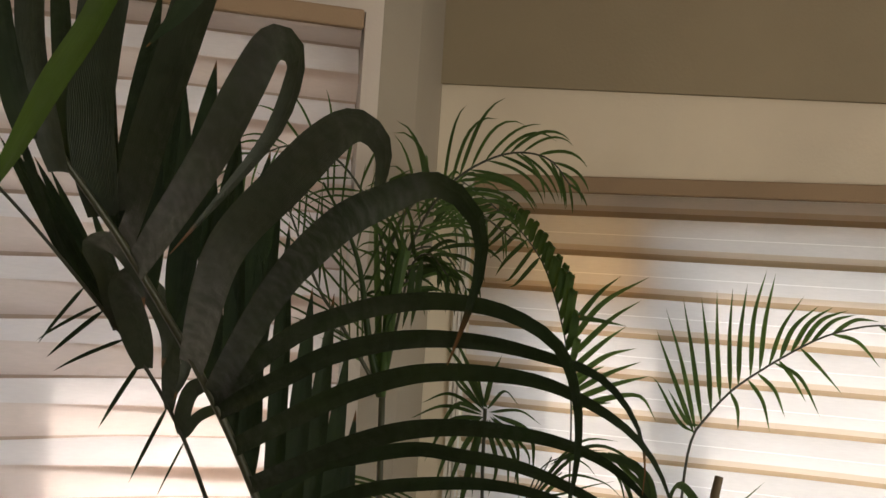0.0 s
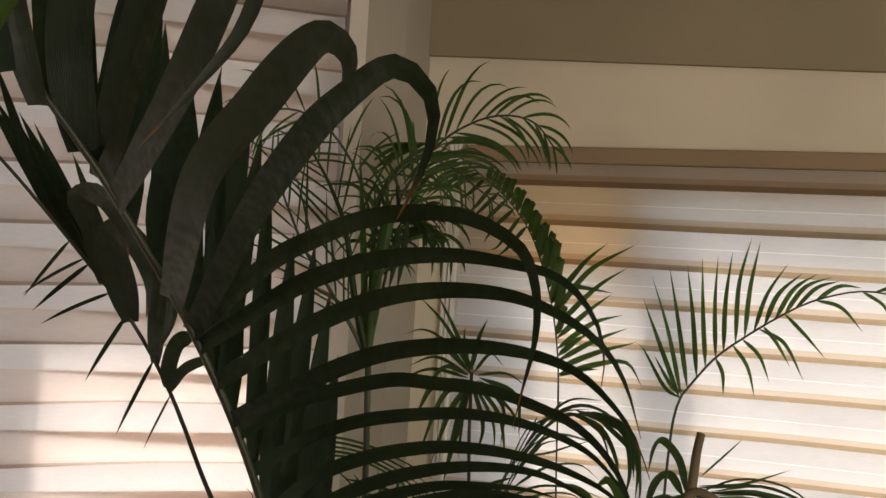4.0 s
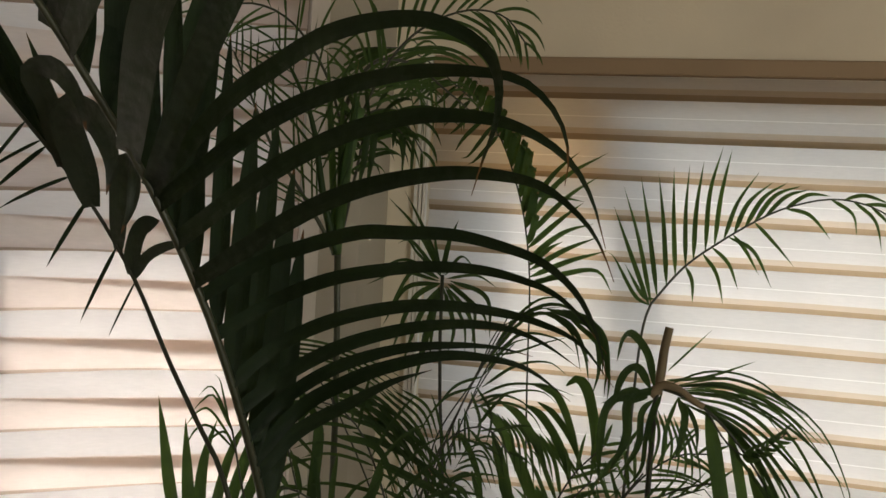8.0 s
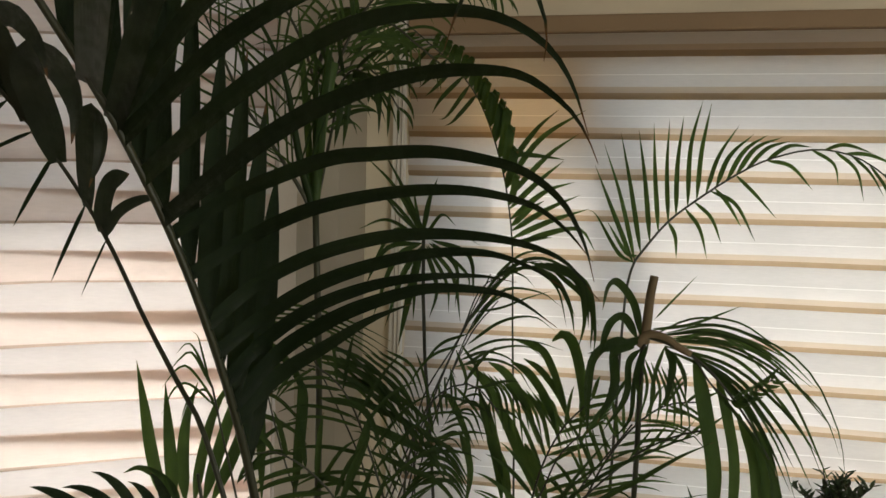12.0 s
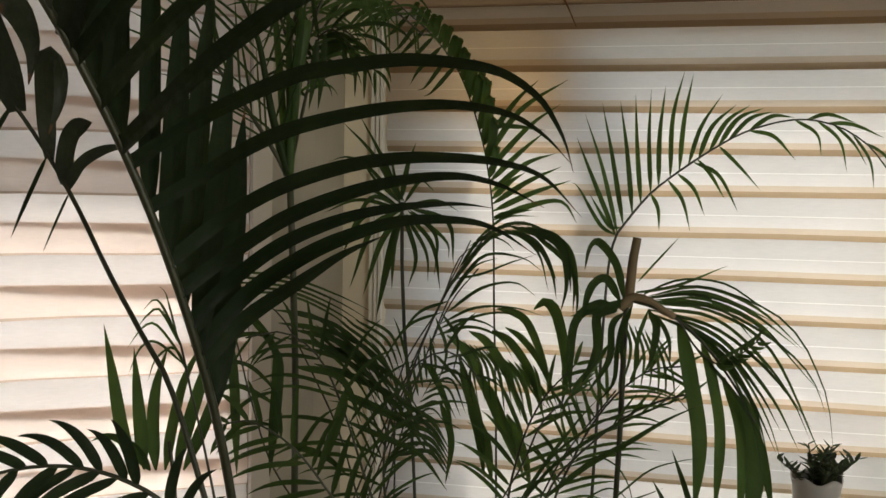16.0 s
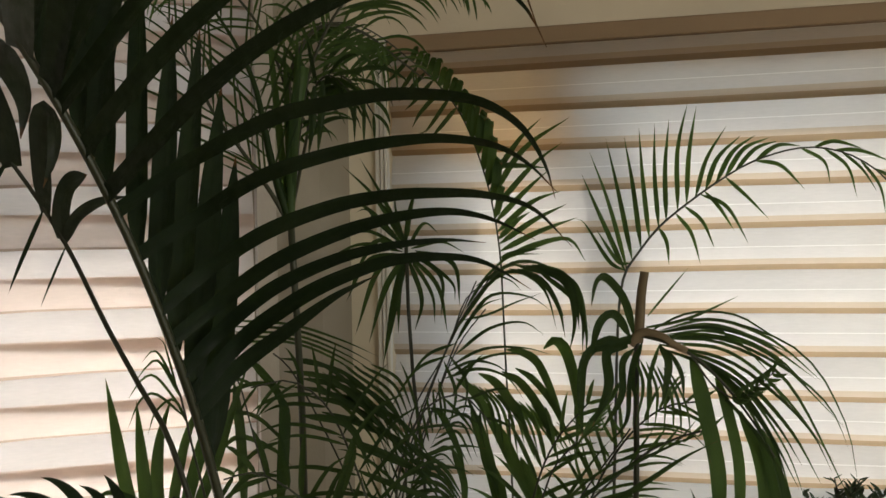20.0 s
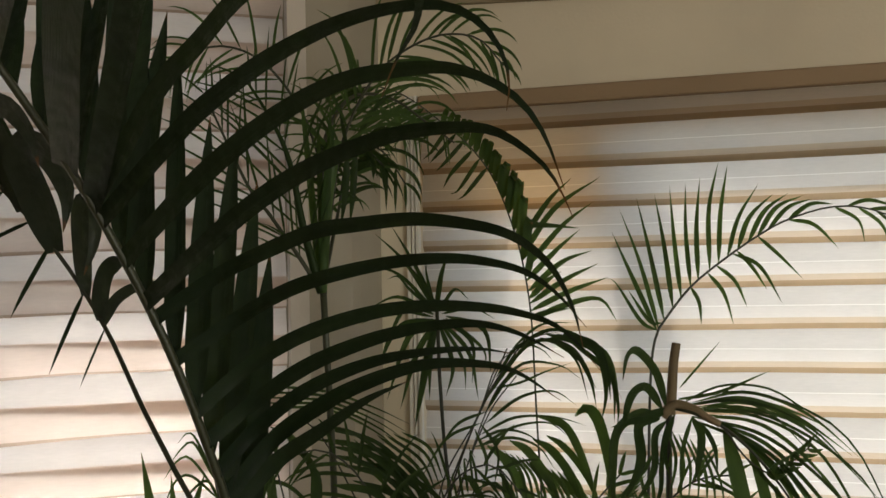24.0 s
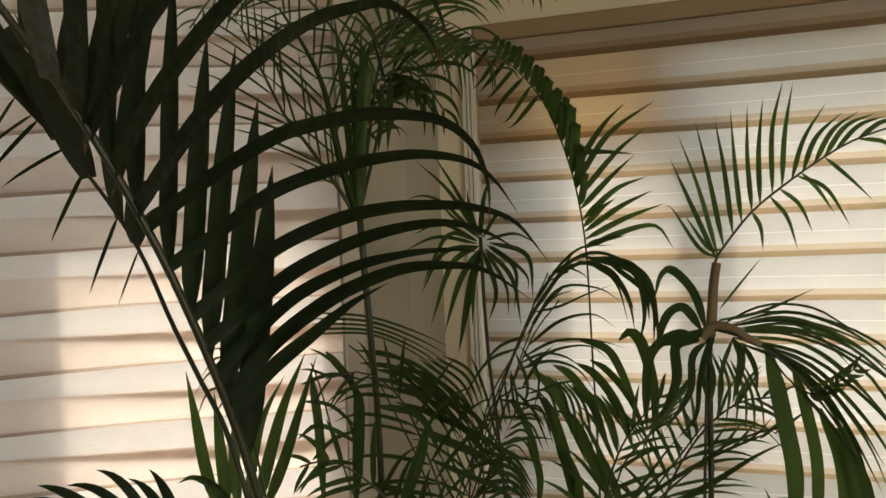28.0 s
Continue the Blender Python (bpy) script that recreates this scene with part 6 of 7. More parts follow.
strap(crest, [(0.265, -0.417, 1.701), (0.259, -0.437, 1.751), (0.264, -0.456, 1.768)], 0.0044, LEAF, roll=-7, turn=3, full=0.35, seg=14)
bundle_1 = stalk(low, [(0.370, -0.560, 0.370), (0.303, -0.556, 0.510), (0.251, -0.552, 0.646), (0.213, -0.546, 0.776), (0.189, -0.539, 0.901), (0.181, -0.531, 1.022), (0.187, -0.523, 1.137), (0.207, -0.513, 1.247), (0.242, -0.503, 1.353), (0.282, -0.493, 1.452), (0.323, -0.482, 1.551), (0.350, -0.475, 1.608), (0.387, -0.467, 1.661)], 0.0022, 0.0009)
bundle_2 = stalk(low, [(0.370, -0.560, 0.370), (0.306, -0.554, 0.509), (0.256, -0.547, 0.644), (0.219, -0.539, 0.773), (0.197, -0.531, 0.898), (0.189, -0.523, 1.019), (0.194, -0.514, 1.134), (0.213, -0.504, 1.245), (0.246, -0.494, 1.350), (0.290, -0.482, 1.465), (0.328, -0.473, 1.565), (0.369, -0.462, 1.657)], 0.0022, 0.0009)
bundle_3 = stalk(low, [(0.370, -0.560, 0.370), (0.317, -0.547, 0.524), (0.277, -0.534, 0.673), (0.250, -0.523, 0.817), (0.235, -0.511, 0.957), (0.233, -0.501, 1.092), (0.243, -0.491, 1.222), (0.265, -0.482, 1.348), (0.295, -0.473, 1.477), (0.337, -0.462, 1.585), (0.397, -0.448, 1.679)], 0.0022, 0.0009)
stalk(low, [(0.370, -0.560, 0.370), (0.316, -0.545, 0.524), (0.275, -0.531, 0.673), (0.248, -0.517, 0.818), (0.234, -0.505, 0.957), (0.233, -0.493, 1.091), (0.245, -0.483, 1.221), (0.270, -0.473, 1.345), (0.304, -0.463, 1.476), (0.346, -0.452, 1.592), (0.381, -0.444, 1.635)], 0.0022, 0.0009)
stalk(low, [(0.370, -0.560, 0.370), (0.300, -0.546, 0.527), (0.248, -0.532, 0.678), (0.214, -0.519, 0.823), (0.196, -0.506, 0.962), (0.197, -0.493, 1.095), (0.215, -0.481, 1.222), (0.250, -0.469, 1.343), (0.294, -0.457, 1.459), (0.339, -0.446, 1.569), (0.376, -0.437, 1.620)], 0.0022, 0.0009)
stalk(low, [(0.370, -0.560, 0.370), (0.342, -0.536, 0.519), (0.320, -0.514, 0.665), (0.301, -0.496, 0.807), (0.288, -0.481, 0.946), (0.278, -0.470, 1.081), (0.274, -0.461, 1.212), (0.273, -0.456, 1.340), (0.276, -0.453, 1.472), (0.325, -0.441, 1.568), (0.351, -0.434, 1.634), (0.387, -0.426, 1.656)], 0.0022, 0.0009)
strap(bundle_1, [(0.345, -0.485, 1.595), (0.394, -0.484, 1.659), (0.442, -0.484, 1.670), (0.480, -0.487, 1.653), (0.511, -0.493, 1.600)], 0.0044, LEAF, roll=-21, turn=12, full=0.3, seg=14)
strap(bundle_1, [(0.345, -0.485, 1.581), (0.387, -0.486, 1.638), (0.436, -0.486, 1.639), (0.464, -0.491, 1.622)], 0.0044, LEAF, roll=22, turn=-26, full=0.3, seg=14)
strap(bundle_1, [(0.345, -0.486, 1.567), (0.387, -0.487, 1.599), (0.429, -0.488, 1.608), (0.457, -0.493, 1.592)], 0.0043, LEAF, roll=0, turn=21, full=0.3, seg=14)
strap(bundle_1, [(0.338, -0.487, 1.553), (0.381, -0.488, 1.575), (0.430, -0.489, 1.577), (0.468, -0.492, 1.568)], 0.0040, LEAF, roll=8, turn=24, full=0.3, seg=14)
strap(bundle_1, [(0.338, -0.488, 1.539), (0.381, -0.489, 1.564), (0.423, -0.490, 1.570), (0.448, -0.496, 1.554)], 0.0039, LEAF, roll=1, turn=24, full=0.3, seg=14)
strap(bundle_1, [(0.351, -0.483, 1.609), (0.387, -0.486, 1.617), (0.422, -0.489, 1.632), (0.454, -0.493, 1.643)], 0.0035, LEAF, roll=24, turn=-11, full=0.3, seg=14)
strap(bundle_1, [(0.351, -0.483, 1.605), (0.387, -0.485, 1.652), (0.408, -0.491, 1.673), (0.443, -0.494, 1.680)], 0.0041, LEAF, roll=-11, turn=18, full=0.3, seg=14)
strap(bundle_1, [(0.358, -0.482, 1.623), (0.387, -0.485, 1.662), (0.415, -0.490, 1.659), (0.430, -0.497, 1.646)], 0.0042, LEAF, roll=12, turn=-24, full=0.3, seg=14)
strap(bundle_1, [(0.331, -0.489, 1.538), (0.374, -0.490, 1.551), (0.410, -0.494, 1.542), (0.431, -0.500, 1.516)], 0.0047, LEAF, roll=16, turn=11, full=0.3, seg=14)
strap(bundle_1, [(0.335, -0.488, 1.546), (0.367, -0.491, 1.560), (0.396, -0.496, 1.557), (0.418, -0.502, 1.544)], 0.0038, LEAF, roll=-12, turn=-3, full=0.3, seg=14)
strap(bundle_1, [(0.351, -0.484, 1.595), (0.380, -0.487, 1.627), (0.409, -0.492, 1.638)], 0.0036, LEAF, roll=23, turn=-6, full=0.3, seg=14)
strap(bundle_1, [(0.371, -0.478, 1.651), (0.421, -0.478, 1.680), (0.462, -0.480, 1.673), (0.497, -0.484, 1.640)], 0.0048, LEAF, roll=-16, turn=9, full=0.3, seg=14)
strap(bundle_1, [(0.375, -0.478, 1.655), (0.421, -0.478, 1.669), (0.456, -0.482, 1.646), (0.471, -0.490, 1.598)], 0.0046, LEAF, roll=7, turn=-5, full=0.3, seg=14)
strap(bundle_1, [(0.378, -0.477, 1.658), (0.414, -0.479, 1.687), (0.455, -0.481, 1.690)], 0.0035, LEAF, roll=-3, turn=-7, full=0.3, seg=14)
strap(bundle_1, [(0.338, -0.487, 1.567), (0.361, -0.493, 1.533), (0.356, -0.506, 1.487)], 0.0048, LEAF, roll=24, turn=27, full=0.3, seg=14)
strap(bundle_1, [(0.331, -0.488, 1.560), (0.347, -0.496, 1.519), (0.336, -0.510, 1.473)], 0.0048, LEAF, roll=-17, turn=-28, full=0.3, seg=14)
strap(bundle_1, [(0.324, -0.490, 1.538), (0.334, -0.500, 1.498), (0.319, -0.514, 1.459)], 0.0039, LEAF, roll=-25, turn=-23, full=0.3, seg=14)
strap(bundle_1, [(0.345, -0.485, 1.581), (0.313, -0.502, 1.568), (0.288, -0.518, 1.534)], 0.0043, LEAF, roll=-15, turn=7, full=0.3, seg=14)
strap(bundle_1, [(0.338, -0.487, 1.567), (0.299, -0.505, 1.550), (0.268, -0.523, 1.500)], 0.0040, LEAF, roll=-11, turn=28, full=0.3, seg=14)
strap(bundle_1, [(0.423, -0.498, 1.677), (0.464, -0.500, 1.667), (0.486, -0.506, 1.654), (0.494, -0.516, 1.612), (0.488, -0.528, 1.576)], 0.0087, LEAF, roll=-16, turn=23, full=0.35)
strap(bundle_1, [(0.436, -0.495, 1.677), (0.491, -0.495, 1.655), (0.506, -0.504, 1.601), (0.506, -0.515, 1.569)], 0.0081, LEAF, roll=1, turn=10, full=0.35)
strap(bundle_1, [(0.450, -0.493, 1.670), (0.498, -0.495, 1.627), (0.502, -0.505, 1.574)], 0.0068, LEAF, roll=-18, turn=15, full=0.35, seg=14)
strap(bundle_1, [(0.416, -0.499, 1.673), (0.454, -0.502, 1.660), (0.475, -0.509, 1.627), (0.483, -0.519, 1.592)], 0.0067, LEAF, roll=19, turn=-18, full=0.35, seg=14)
strap(bundle_1, [(0.426, -0.497, 1.673), (0.464, -0.501, 1.647), (0.482, -0.508, 1.614)], 0.0061, LEAF, roll=-1, turn=9, full=0.35, seg=14)
strap(bundle_1, [(0.443, -0.494, 1.677), (0.481, -0.497, 1.664), (0.495, -0.505, 1.634), (0.499, -0.515, 1.602)], 0.0081, LEAF, roll=-1, turn=15, full=0.35)
strap(bundle_1, [(0.338, -0.447, 1.532), (0.361, -0.448, 1.515), (0.386, -0.449, 1.473), (0.407, -0.451, 1.417)], 0.0119, LEAF_FAR, roll=7, turn=-11, full=0.45)
strap(bundle_1, [(0.366, -0.441, 1.538), (0.390, -0.442, 1.525), (0.418, -0.442, 1.484), (0.437, -0.445, 1.431)], 0.0119, LEAF_FAR, roll=9, turn=16, full=0.45)
strap(bundle_1, [(0.395, -0.436, 1.540), (0.420, -0.436, 1.525), (0.448, -0.437, 1.484), (0.467, -0.439, 1.424)], 0.0113, LEAF_FAR, roll=-2, turn=5, full=0.45)
strap(bundle_1, [(0.356, -0.444, 1.496), (0.379, -0.447, 1.425), (0.392, -0.451, 1.347)], 0.0154, LEAF_FAR, roll=7, turn=-1, full=0.45)
strap(bundle_1, [(0.306, -0.454, 1.489), (0.318, -0.457, 1.490), (0.340, -0.459, 1.447), (0.351, -0.463, 1.413)], 0.0095, LEAF_FAR, roll=-21, turn=-6, full=0.45)
strap(bundle_1, [(0.388, -0.438, 1.475), (0.418, -0.439, 1.407), (0.444, -0.441, 1.347)], 0.0154, LEAF_FAR, roll=14, turn=13, full=0.45)
strap(bundle_1, [(0.367, -0.443, 1.438), (0.390, -0.445, 1.396), (0.402, -0.449, 1.340)], 0.0154, LEAF_FAR, roll=-21, turn=-1, full=0.45)
strap(bundle_1, [(0.412, -0.432, 1.544), (0.435, -0.433, 1.530), (0.462, -0.434, 1.495), (0.482, -0.436, 1.446)], 0.0089, LEAF_FAR, roll=4, turn=2, full=0.45)
strap(bundle_1, [(0.448, -0.424, 1.568), (0.463, -0.426, 1.579), (0.478, -0.429, 1.561), (0.491, -0.433, 1.500), (0.488, -0.440, 1.444)], 0.0148, LEAF_FAR, roll=-18, turn=9, full=0.45)
strap(bundle_1, [(0.401, -0.434, 1.568), (0.421, -0.435, 1.565), (0.441, -0.436, 1.552), (0.462, -0.438, 1.507), (0.474, -0.442, 1.472)], 0.0106, LEAF_FAR, roll=10, turn=2, full=0.45)
strap(bundle_1, [(0.417, -0.434, 1.431), (0.440, -0.435, 1.382), (0.451, -0.439, 1.333)], 0.0131, LEAF_FAR, roll=22, turn=5, full=0.45)
strap(bundle_1, [(0.331, -0.450, 1.445), (0.347, -0.454, 1.396), (0.342, -0.461, 1.339)], 0.0107, LEAF_FAR, roll=-24, turn=-13, full=0.45)
strap(bundle_1, [(0.359, -0.443, 1.525), (0.382, -0.449, 1.498), (0.391, -0.459, 1.450)], 0.0043, LEAF_FAR, roll=10, turn=-25, seg=14)
strap(bundle_1, [(0.366, -0.442, 1.522), (0.390, -0.448, 1.495), (0.400, -0.457, 1.444)], 0.0043, LEAF_FAR, roll=23, turn=12, seg=14)
strap(bundle_1, [(0.373, -0.440, 1.520), (0.398, -0.446, 1.491), (0.408, -0.456, 1.439)], 0.0043, LEAF_FAR, roll=13, turn=-20, seg=14)
strap(bundle_1, [(0.381, -0.439, 1.517), (0.406, -0.445, 1.488), (0.417, -0.454, 1.433)], 0.0043, LEAF_FAR, roll=-25, turn=22, seg=14)
strap(bundle_1, [(0.388, -0.438, 1.514), (0.414, -0.443, 1.484), (0.425, -0.452, 1.450)], 0.0043, LEAF_FAR, roll=1, turn=-3, seg=14)
strap(bundle_1, [(0.395, -0.436, 1.511), (0.421, -0.442, 1.480), (0.434, -0.451, 1.445)], 0.0043, LEAF_FAR, roll=1, turn=16, seg=14)
strap(bundle_1, [(0.402, -0.435, 1.508), (0.429, -0.440, 1.477), (0.442, -0.449, 1.439)], 0.0043, LEAF_FAR, roll=-6, turn=16, seg=14)
strap(bundle_1, [(0.409, -0.433, 1.505), (0.437, -0.439, 1.473), (0.450, -0.447, 1.433)], 0.0043, LEAF_FAR, roll=-17, turn=29, seg=14)
strap(bundle_1, [(0.416, -0.432, 1.502), (0.445, -0.437, 1.470), (0.459, -0.445, 1.450)], 0.0043, LEAF_FAR, roll=10, turn=-11, seg=14)
strap(bundle_1, [(0.424, -0.431, 1.500), (0.453, -0.436, 1.466), (0.467, -0.444, 1.445)], 0.0043, LEAF_FAR, roll=-1, turn=23, seg=14)
strap(bundle_1, [(0.431, -0.429, 1.497), (0.461, -0.435, 1.463), (0.476, -0.442, 1.439)], 0.0043, LEAF_FAR, roll=-9, turn=12, seg=14)
strap(bundle_1, [(0.438, -0.428, 1.494), (0.468, -0.433, 1.459), (0.484, -0.441, 1.433)], 0.0043, LEAF_FAR, roll=20, turn=28, seg=14)
spray = stalk(low, [(0.370, -0.560, 0.370), (0.378, -0.578, 0.508), (0.380, -0.592, 0.641), (0.375, -0.600, 0.769), (0.365, -0.603, 0.892), (0.348, -0.602, 1.011), (0.325, -0.596, 1.124), (0.296, -0.585, 1.232), (0.261, -0.569, 1.335), (0.228, -0.553, 1.422), (0.187, -0.549, 1.501), (0.157, -0.554, 1.556), (0.136, -0.557, 1.576)], 0.0025, 0.001)
spray_b = stalk(low, [(0.370, -0.560, 0.370), (0.394, -0.580, 0.520), (0.407, -0.595, 0.661), (0.406, -0.606, 0.793), (0.393, -0.613, 0.916), (0.368, -0.616, 1.030), (0.330, -0.614, 1.134), (0.279, -0.609, 1.230), (0.216, -0.599, 1.316), (0.157, -0.588, 1.386), (0.130, -0.592, 1.467), (0.113, -0.594, 1.533), (0.103, -0.595, 1.559)], 0.0025, 0.001)
strap(spray, [(0.143, -0.556, 1.570), (0.195, -0.551, 1.563), (0.237, -0.549, 1.532), (0.272, -0.548, 1.489)], 0.0054, LEAF, roll=15, turn=7, seg=14)
strap(spray, [(0.149, -0.555, 1.554), (0.201, -0.550, 1.546), (0.243, -0.548, 1.515), (0.278, -0.547, 1.472)], 0.0069, LEAF, roll=-22, turn=-5, seg=14)
strap(spray, [(0.156, -0.554, 1.536), (0.208, -0.549, 1.527), (0.250, -0.547, 1.497), (0.284, -0.546, 1.455)], 0.0060, LEAF, roll=16, turn=-3, seg=14)
strap(spray, [(0.162, -0.552, 1.566), (0.214, -0.548, 1.556), (0.255, -0.545, 1.527), (0.290, -0.544, 1.485)], 0.0049, LEAF, roll=-15, turn=20, seg=14)
strap(spray, [(0.168, -0.552, 1.546), (0.220, -0.547, 1.535), (0.262, -0.544, 1.507), (0.297, -0.543, 1.465)], 0.0071, LEAF, roll=4, turn=-25, seg=14)
strap(spray, [(0.175, -0.551, 1.525), (0.226, -0.546, 1.513), (0.268, -0.543, 1.487), (0.303, -0.543, 1.444)], 0.0068, LEAF, roll=18, turn=-13, seg=14)
strap(spray, [(0.181, -0.549, 1.552), (0.232, -0.544, 1.539), (0.274, -0.542, 1.513), (0.309, -0.541, 1.471)], 0.0060, LEAF, roll=-10, turn=-27, seg=14)
strap(spray, [(0.187, -0.548, 1.529), (0.239, -0.544, 1.515), (0.280, -0.541, 1.490), (0.315, -0.540, 1.448)], 0.0067, LEAF, roll=-17, turn=-25, seg=14)
strap(spray, [(0.193, -0.548, 1.505), (0.245, -0.543, 1.490), (0.287, -0.540, 1.467), (0.322, -0.539, 1.424)], 0.0072, LEAF, roll=-20, turn=16, seg=14)
strap(spray, [(0.199, -0.546, 1.529), (0.251, -0.541, 1.513), (0.293, -0.539, 1.490), (0.327, -0.538, 1.448)], 0.0070, LEAF, roll=-12, turn=-8, seg=14)
strap(spray, [(0.206, -0.545, 1.502), (0.258, -0.540, 1.486), (0.299, -0.538, 1.464), (0.334, -0.537, 1.422)], 0.0053, LEAF, roll=10, turn=28, seg=14)
strap(spray, [(0.212, -0.545, 1.475), (0.264, -0.540, 1.458), (0.306, -0.537, 1.437), (0.340, -0.536, 1.395)], 0.0068, LEAF, roll=-0, turn=2, seg=14)
strap(spray, [(0.218, -0.543, 1.496), (0.270, -0.538, 1.477), (0.312, -0.536, 1.458), (0.346, -0.535, 1.415)], 0.0058, LEAF, roll=11, turn=-14, seg=14)
strap(spray, [(0.225, -0.542, 1.466), (0.277, -0.538, 1.447), (0.318, -0.535, 1.429), (0.353, -0.534, 1.386)], 0.0054, LEAF, roll=10, turn=-15, seg=14)
strap(spray, [(0.231, -0.542, 1.436), (0.283, -0.537, 1.416), (0.324, -0.534, 1.399), (0.359, -0.534, 1.356)], 0.0074, LEAF, roll=11, turn=-19, seg=14)
strap(spray, [(0.245, -0.516, 1.559), (0.281, -0.519, 1.541), (0.301, -0.526, 1.502)], 0.0041, LEAF, roll=-24, turn=6, seg=14)
strap(spray, [(0.235, -0.518, 1.557), (0.276, -0.520, 1.534), (0.297, -0.527, 1.494)], 0.0041, LEAF, roll=-18, turn=-0, seg=14)
strap(spray, [(0.225, -0.520, 1.556), (0.271, -0.522, 1.527), (0.293, -0.528, 1.485)], 0.0041, LEAF, roll=5, turn=19, seg=14)
strap(spray, [(0.216, -0.522, 1.555), (0.265, -0.523, 1.520), (0.289, -0.529, 1.477)], 0.0041, LEAF, roll=-6, turn=3, seg=14)
strap(spray, [(0.206, -0.524, 1.553), (0.260, -0.524, 1.513), (0.285, -0.530, 1.469)], 0.0041, LEAF, roll=16, turn=-22, seg=14)
strap(spray, [(0.197, -0.525, 1.552), (0.255, -0.525, 1.507), (0.281, -0.531, 1.461)], 0.0041, LEAF, roll=-8, turn=19, seg=14)
strap(spray, [(0.187, -0.527, 1.550), (0.249, -0.526, 1.500), (0.277, -0.532, 1.453)], 0.0041, LEAF, roll=-7, turn=26, seg=14)
strap(spray, [(0.178, -0.529, 1.549), (0.244, -0.528, 1.493), (0.274, -0.533, 1.444)], 0.0041, LEAF, roll=-21, turn=-25, seg=14)
strap(spray, [(0.168, -0.531, 1.547), (0.239, -0.529, 1.486), (0.270, -0.534, 1.436)], 0.0041, LEAF, roll=-7, turn=-2, seg=14)
strap(spray, [(0.051, -0.502, 1.611), (0.134, -0.496, 1.605), (0.201, -0.493, 1.585), (0.249, -0.494, 1.565)], 0.0036, LEAF, roll=-7, turn=-17, seg=14)
strap(spray, [(0.051, -0.502, 1.603), (0.134, -0.496, 1.599), (0.201, -0.493, 1.577), (0.249, -0.495, 1.553)], 0.0036, LEAF, roll=-3, turn=24, seg=14)
strap(spray, [(0.051, -0.502, 1.596), (0.134, -0.496, 1.593), (0.201, -0.494, 1.570), (0.249, -0.495, 1.542)], 0.0036, LEAF, roll=22, turn=8, seg=14)
strap(spray, [(0.051, -0.502, 1.589), (0.134, -0.496, 1.587), (0.201, -0.494, 1.563), (0.250, -0.495, 1.531)], 0.0036, LEAF, roll=-12, turn=5, seg=14)
strap(spray, [(0.051, -0.503, 1.582), (0.134, -0.496, 1.582), (0.201, -0.494, 1.556), (0.250, -0.495, 1.519)], 0.0036, LEAF, roll=-17, turn=-26, seg=14)
strap(spray_b, [(0.103, -0.595, 1.546), (0.111, -0.595, 1.480), (0.115, -0.597, 1.374)], 0.0126, LEAF, roll=15, turn=-14, full=0.5)
strap(spray_b, [(0.149, -0.586, 1.533), (0.161, -0.585, 1.507), (0.153, -0.589, 1.374)], 0.0139, LEAF, roll=-17, turn=19, full=0.5)
strap(spray_b, [(0.240, -0.570, 1.481), (0.233, -0.572, 1.448), (0.208, -0.579, 1.374)], 0.0139, LEAF, roll=-19, turn=-16, full=0.5)
strap(spray_b, [(0.122, -0.591, 1.573), (0.149, -0.586, 1.540), (0.168, -0.583, 1.507)], 0.0093, LEAF, roll=-17, turn=24, full=0.5)
strap(spray_b, [(0.090, -0.598, 1.533), (0.129, -0.590, 1.545), (0.171, -0.582, 1.537)], 0.0053, LEAF, roll=9, turn=-19, full=0.5, seg=14)
strap(spray_b, [(0.084, -0.601, 1.466), (0.110, -0.595, 1.483), (0.149, -0.588, 1.467), (0.169, -0.584, 1.447)], 0.0060, LEAF, roll=-21, turn=24, full=0.5, seg=14)
strap(spray_b, [(0.097, -0.600, 1.417), (0.124, -0.594, 1.438), (0.166, -0.585, 1.435)], 0.0060, LEAF, roll=-19, turn=13, full=0.5, seg=14)
strap(spray_b, [(0.090, -0.599, 1.513), (0.129, -0.591, 1.506), (0.169, -0.584, 1.467)], 0.0053, LEAF, roll=10, turn=5, full=0.5, seg=14)
strap(spray_b, [(0.101, -0.598, 1.440), (0.130, -0.592, 1.467), (0.169, -0.584, 1.480)], 0.0053, LEAF, roll=-1, turn=-5, full=0.5, seg=14)
strap(spray_b, [(0.176, -0.584, 1.387), (0.208, -0.577, 1.441), (0.234, -0.571, 1.461)], 0.0053, LEAF, roll=-11, turn=9, full=0.5, seg=14)
strap(spray_b, [(0.169, -0.585, 1.414), (0.215, -0.576, 1.401), (0.248, -0.571, 1.375)], 0.0080, LEAF, roll=-17, turn=-1, full=0.5)
strap(spray_b, [(0.181, -0.581, 1.507), (0.234, -0.571, 1.494), (0.260, -0.567, 1.441)], 0.0086, LEAF, roll=-12, turn=-8, full=0.5)
strap(bundle_2, [(0.258, -0.508, 1.363), (0.239, -0.520, 1.407), (0.232, -0.531, 1.438)], 0.0035, LEAF, roll=20, turn=4, seg=14)
strap(bundle_3, [(0.264, -0.506, 1.363), (0.294, -0.510, 1.394), (0.320, -0.515, 1.404)], 0.0035, LEAF, roll=7, turn=9, seg=14)
strap(bundle_2, [(0.263, -0.506, 1.372), (0.246, -0.519, 1.417), (0.240, -0.530, 1.444)], 0.0035, LEAF, roll=-25, turn=17, seg=14)
strap(bundle_3, [(0.270, -0.505, 1.374), (0.300, -0.509, 1.403), (0.325, -0.514, 1.408)], 0.0035, LEAF, roll=19, turn=15, seg=14)
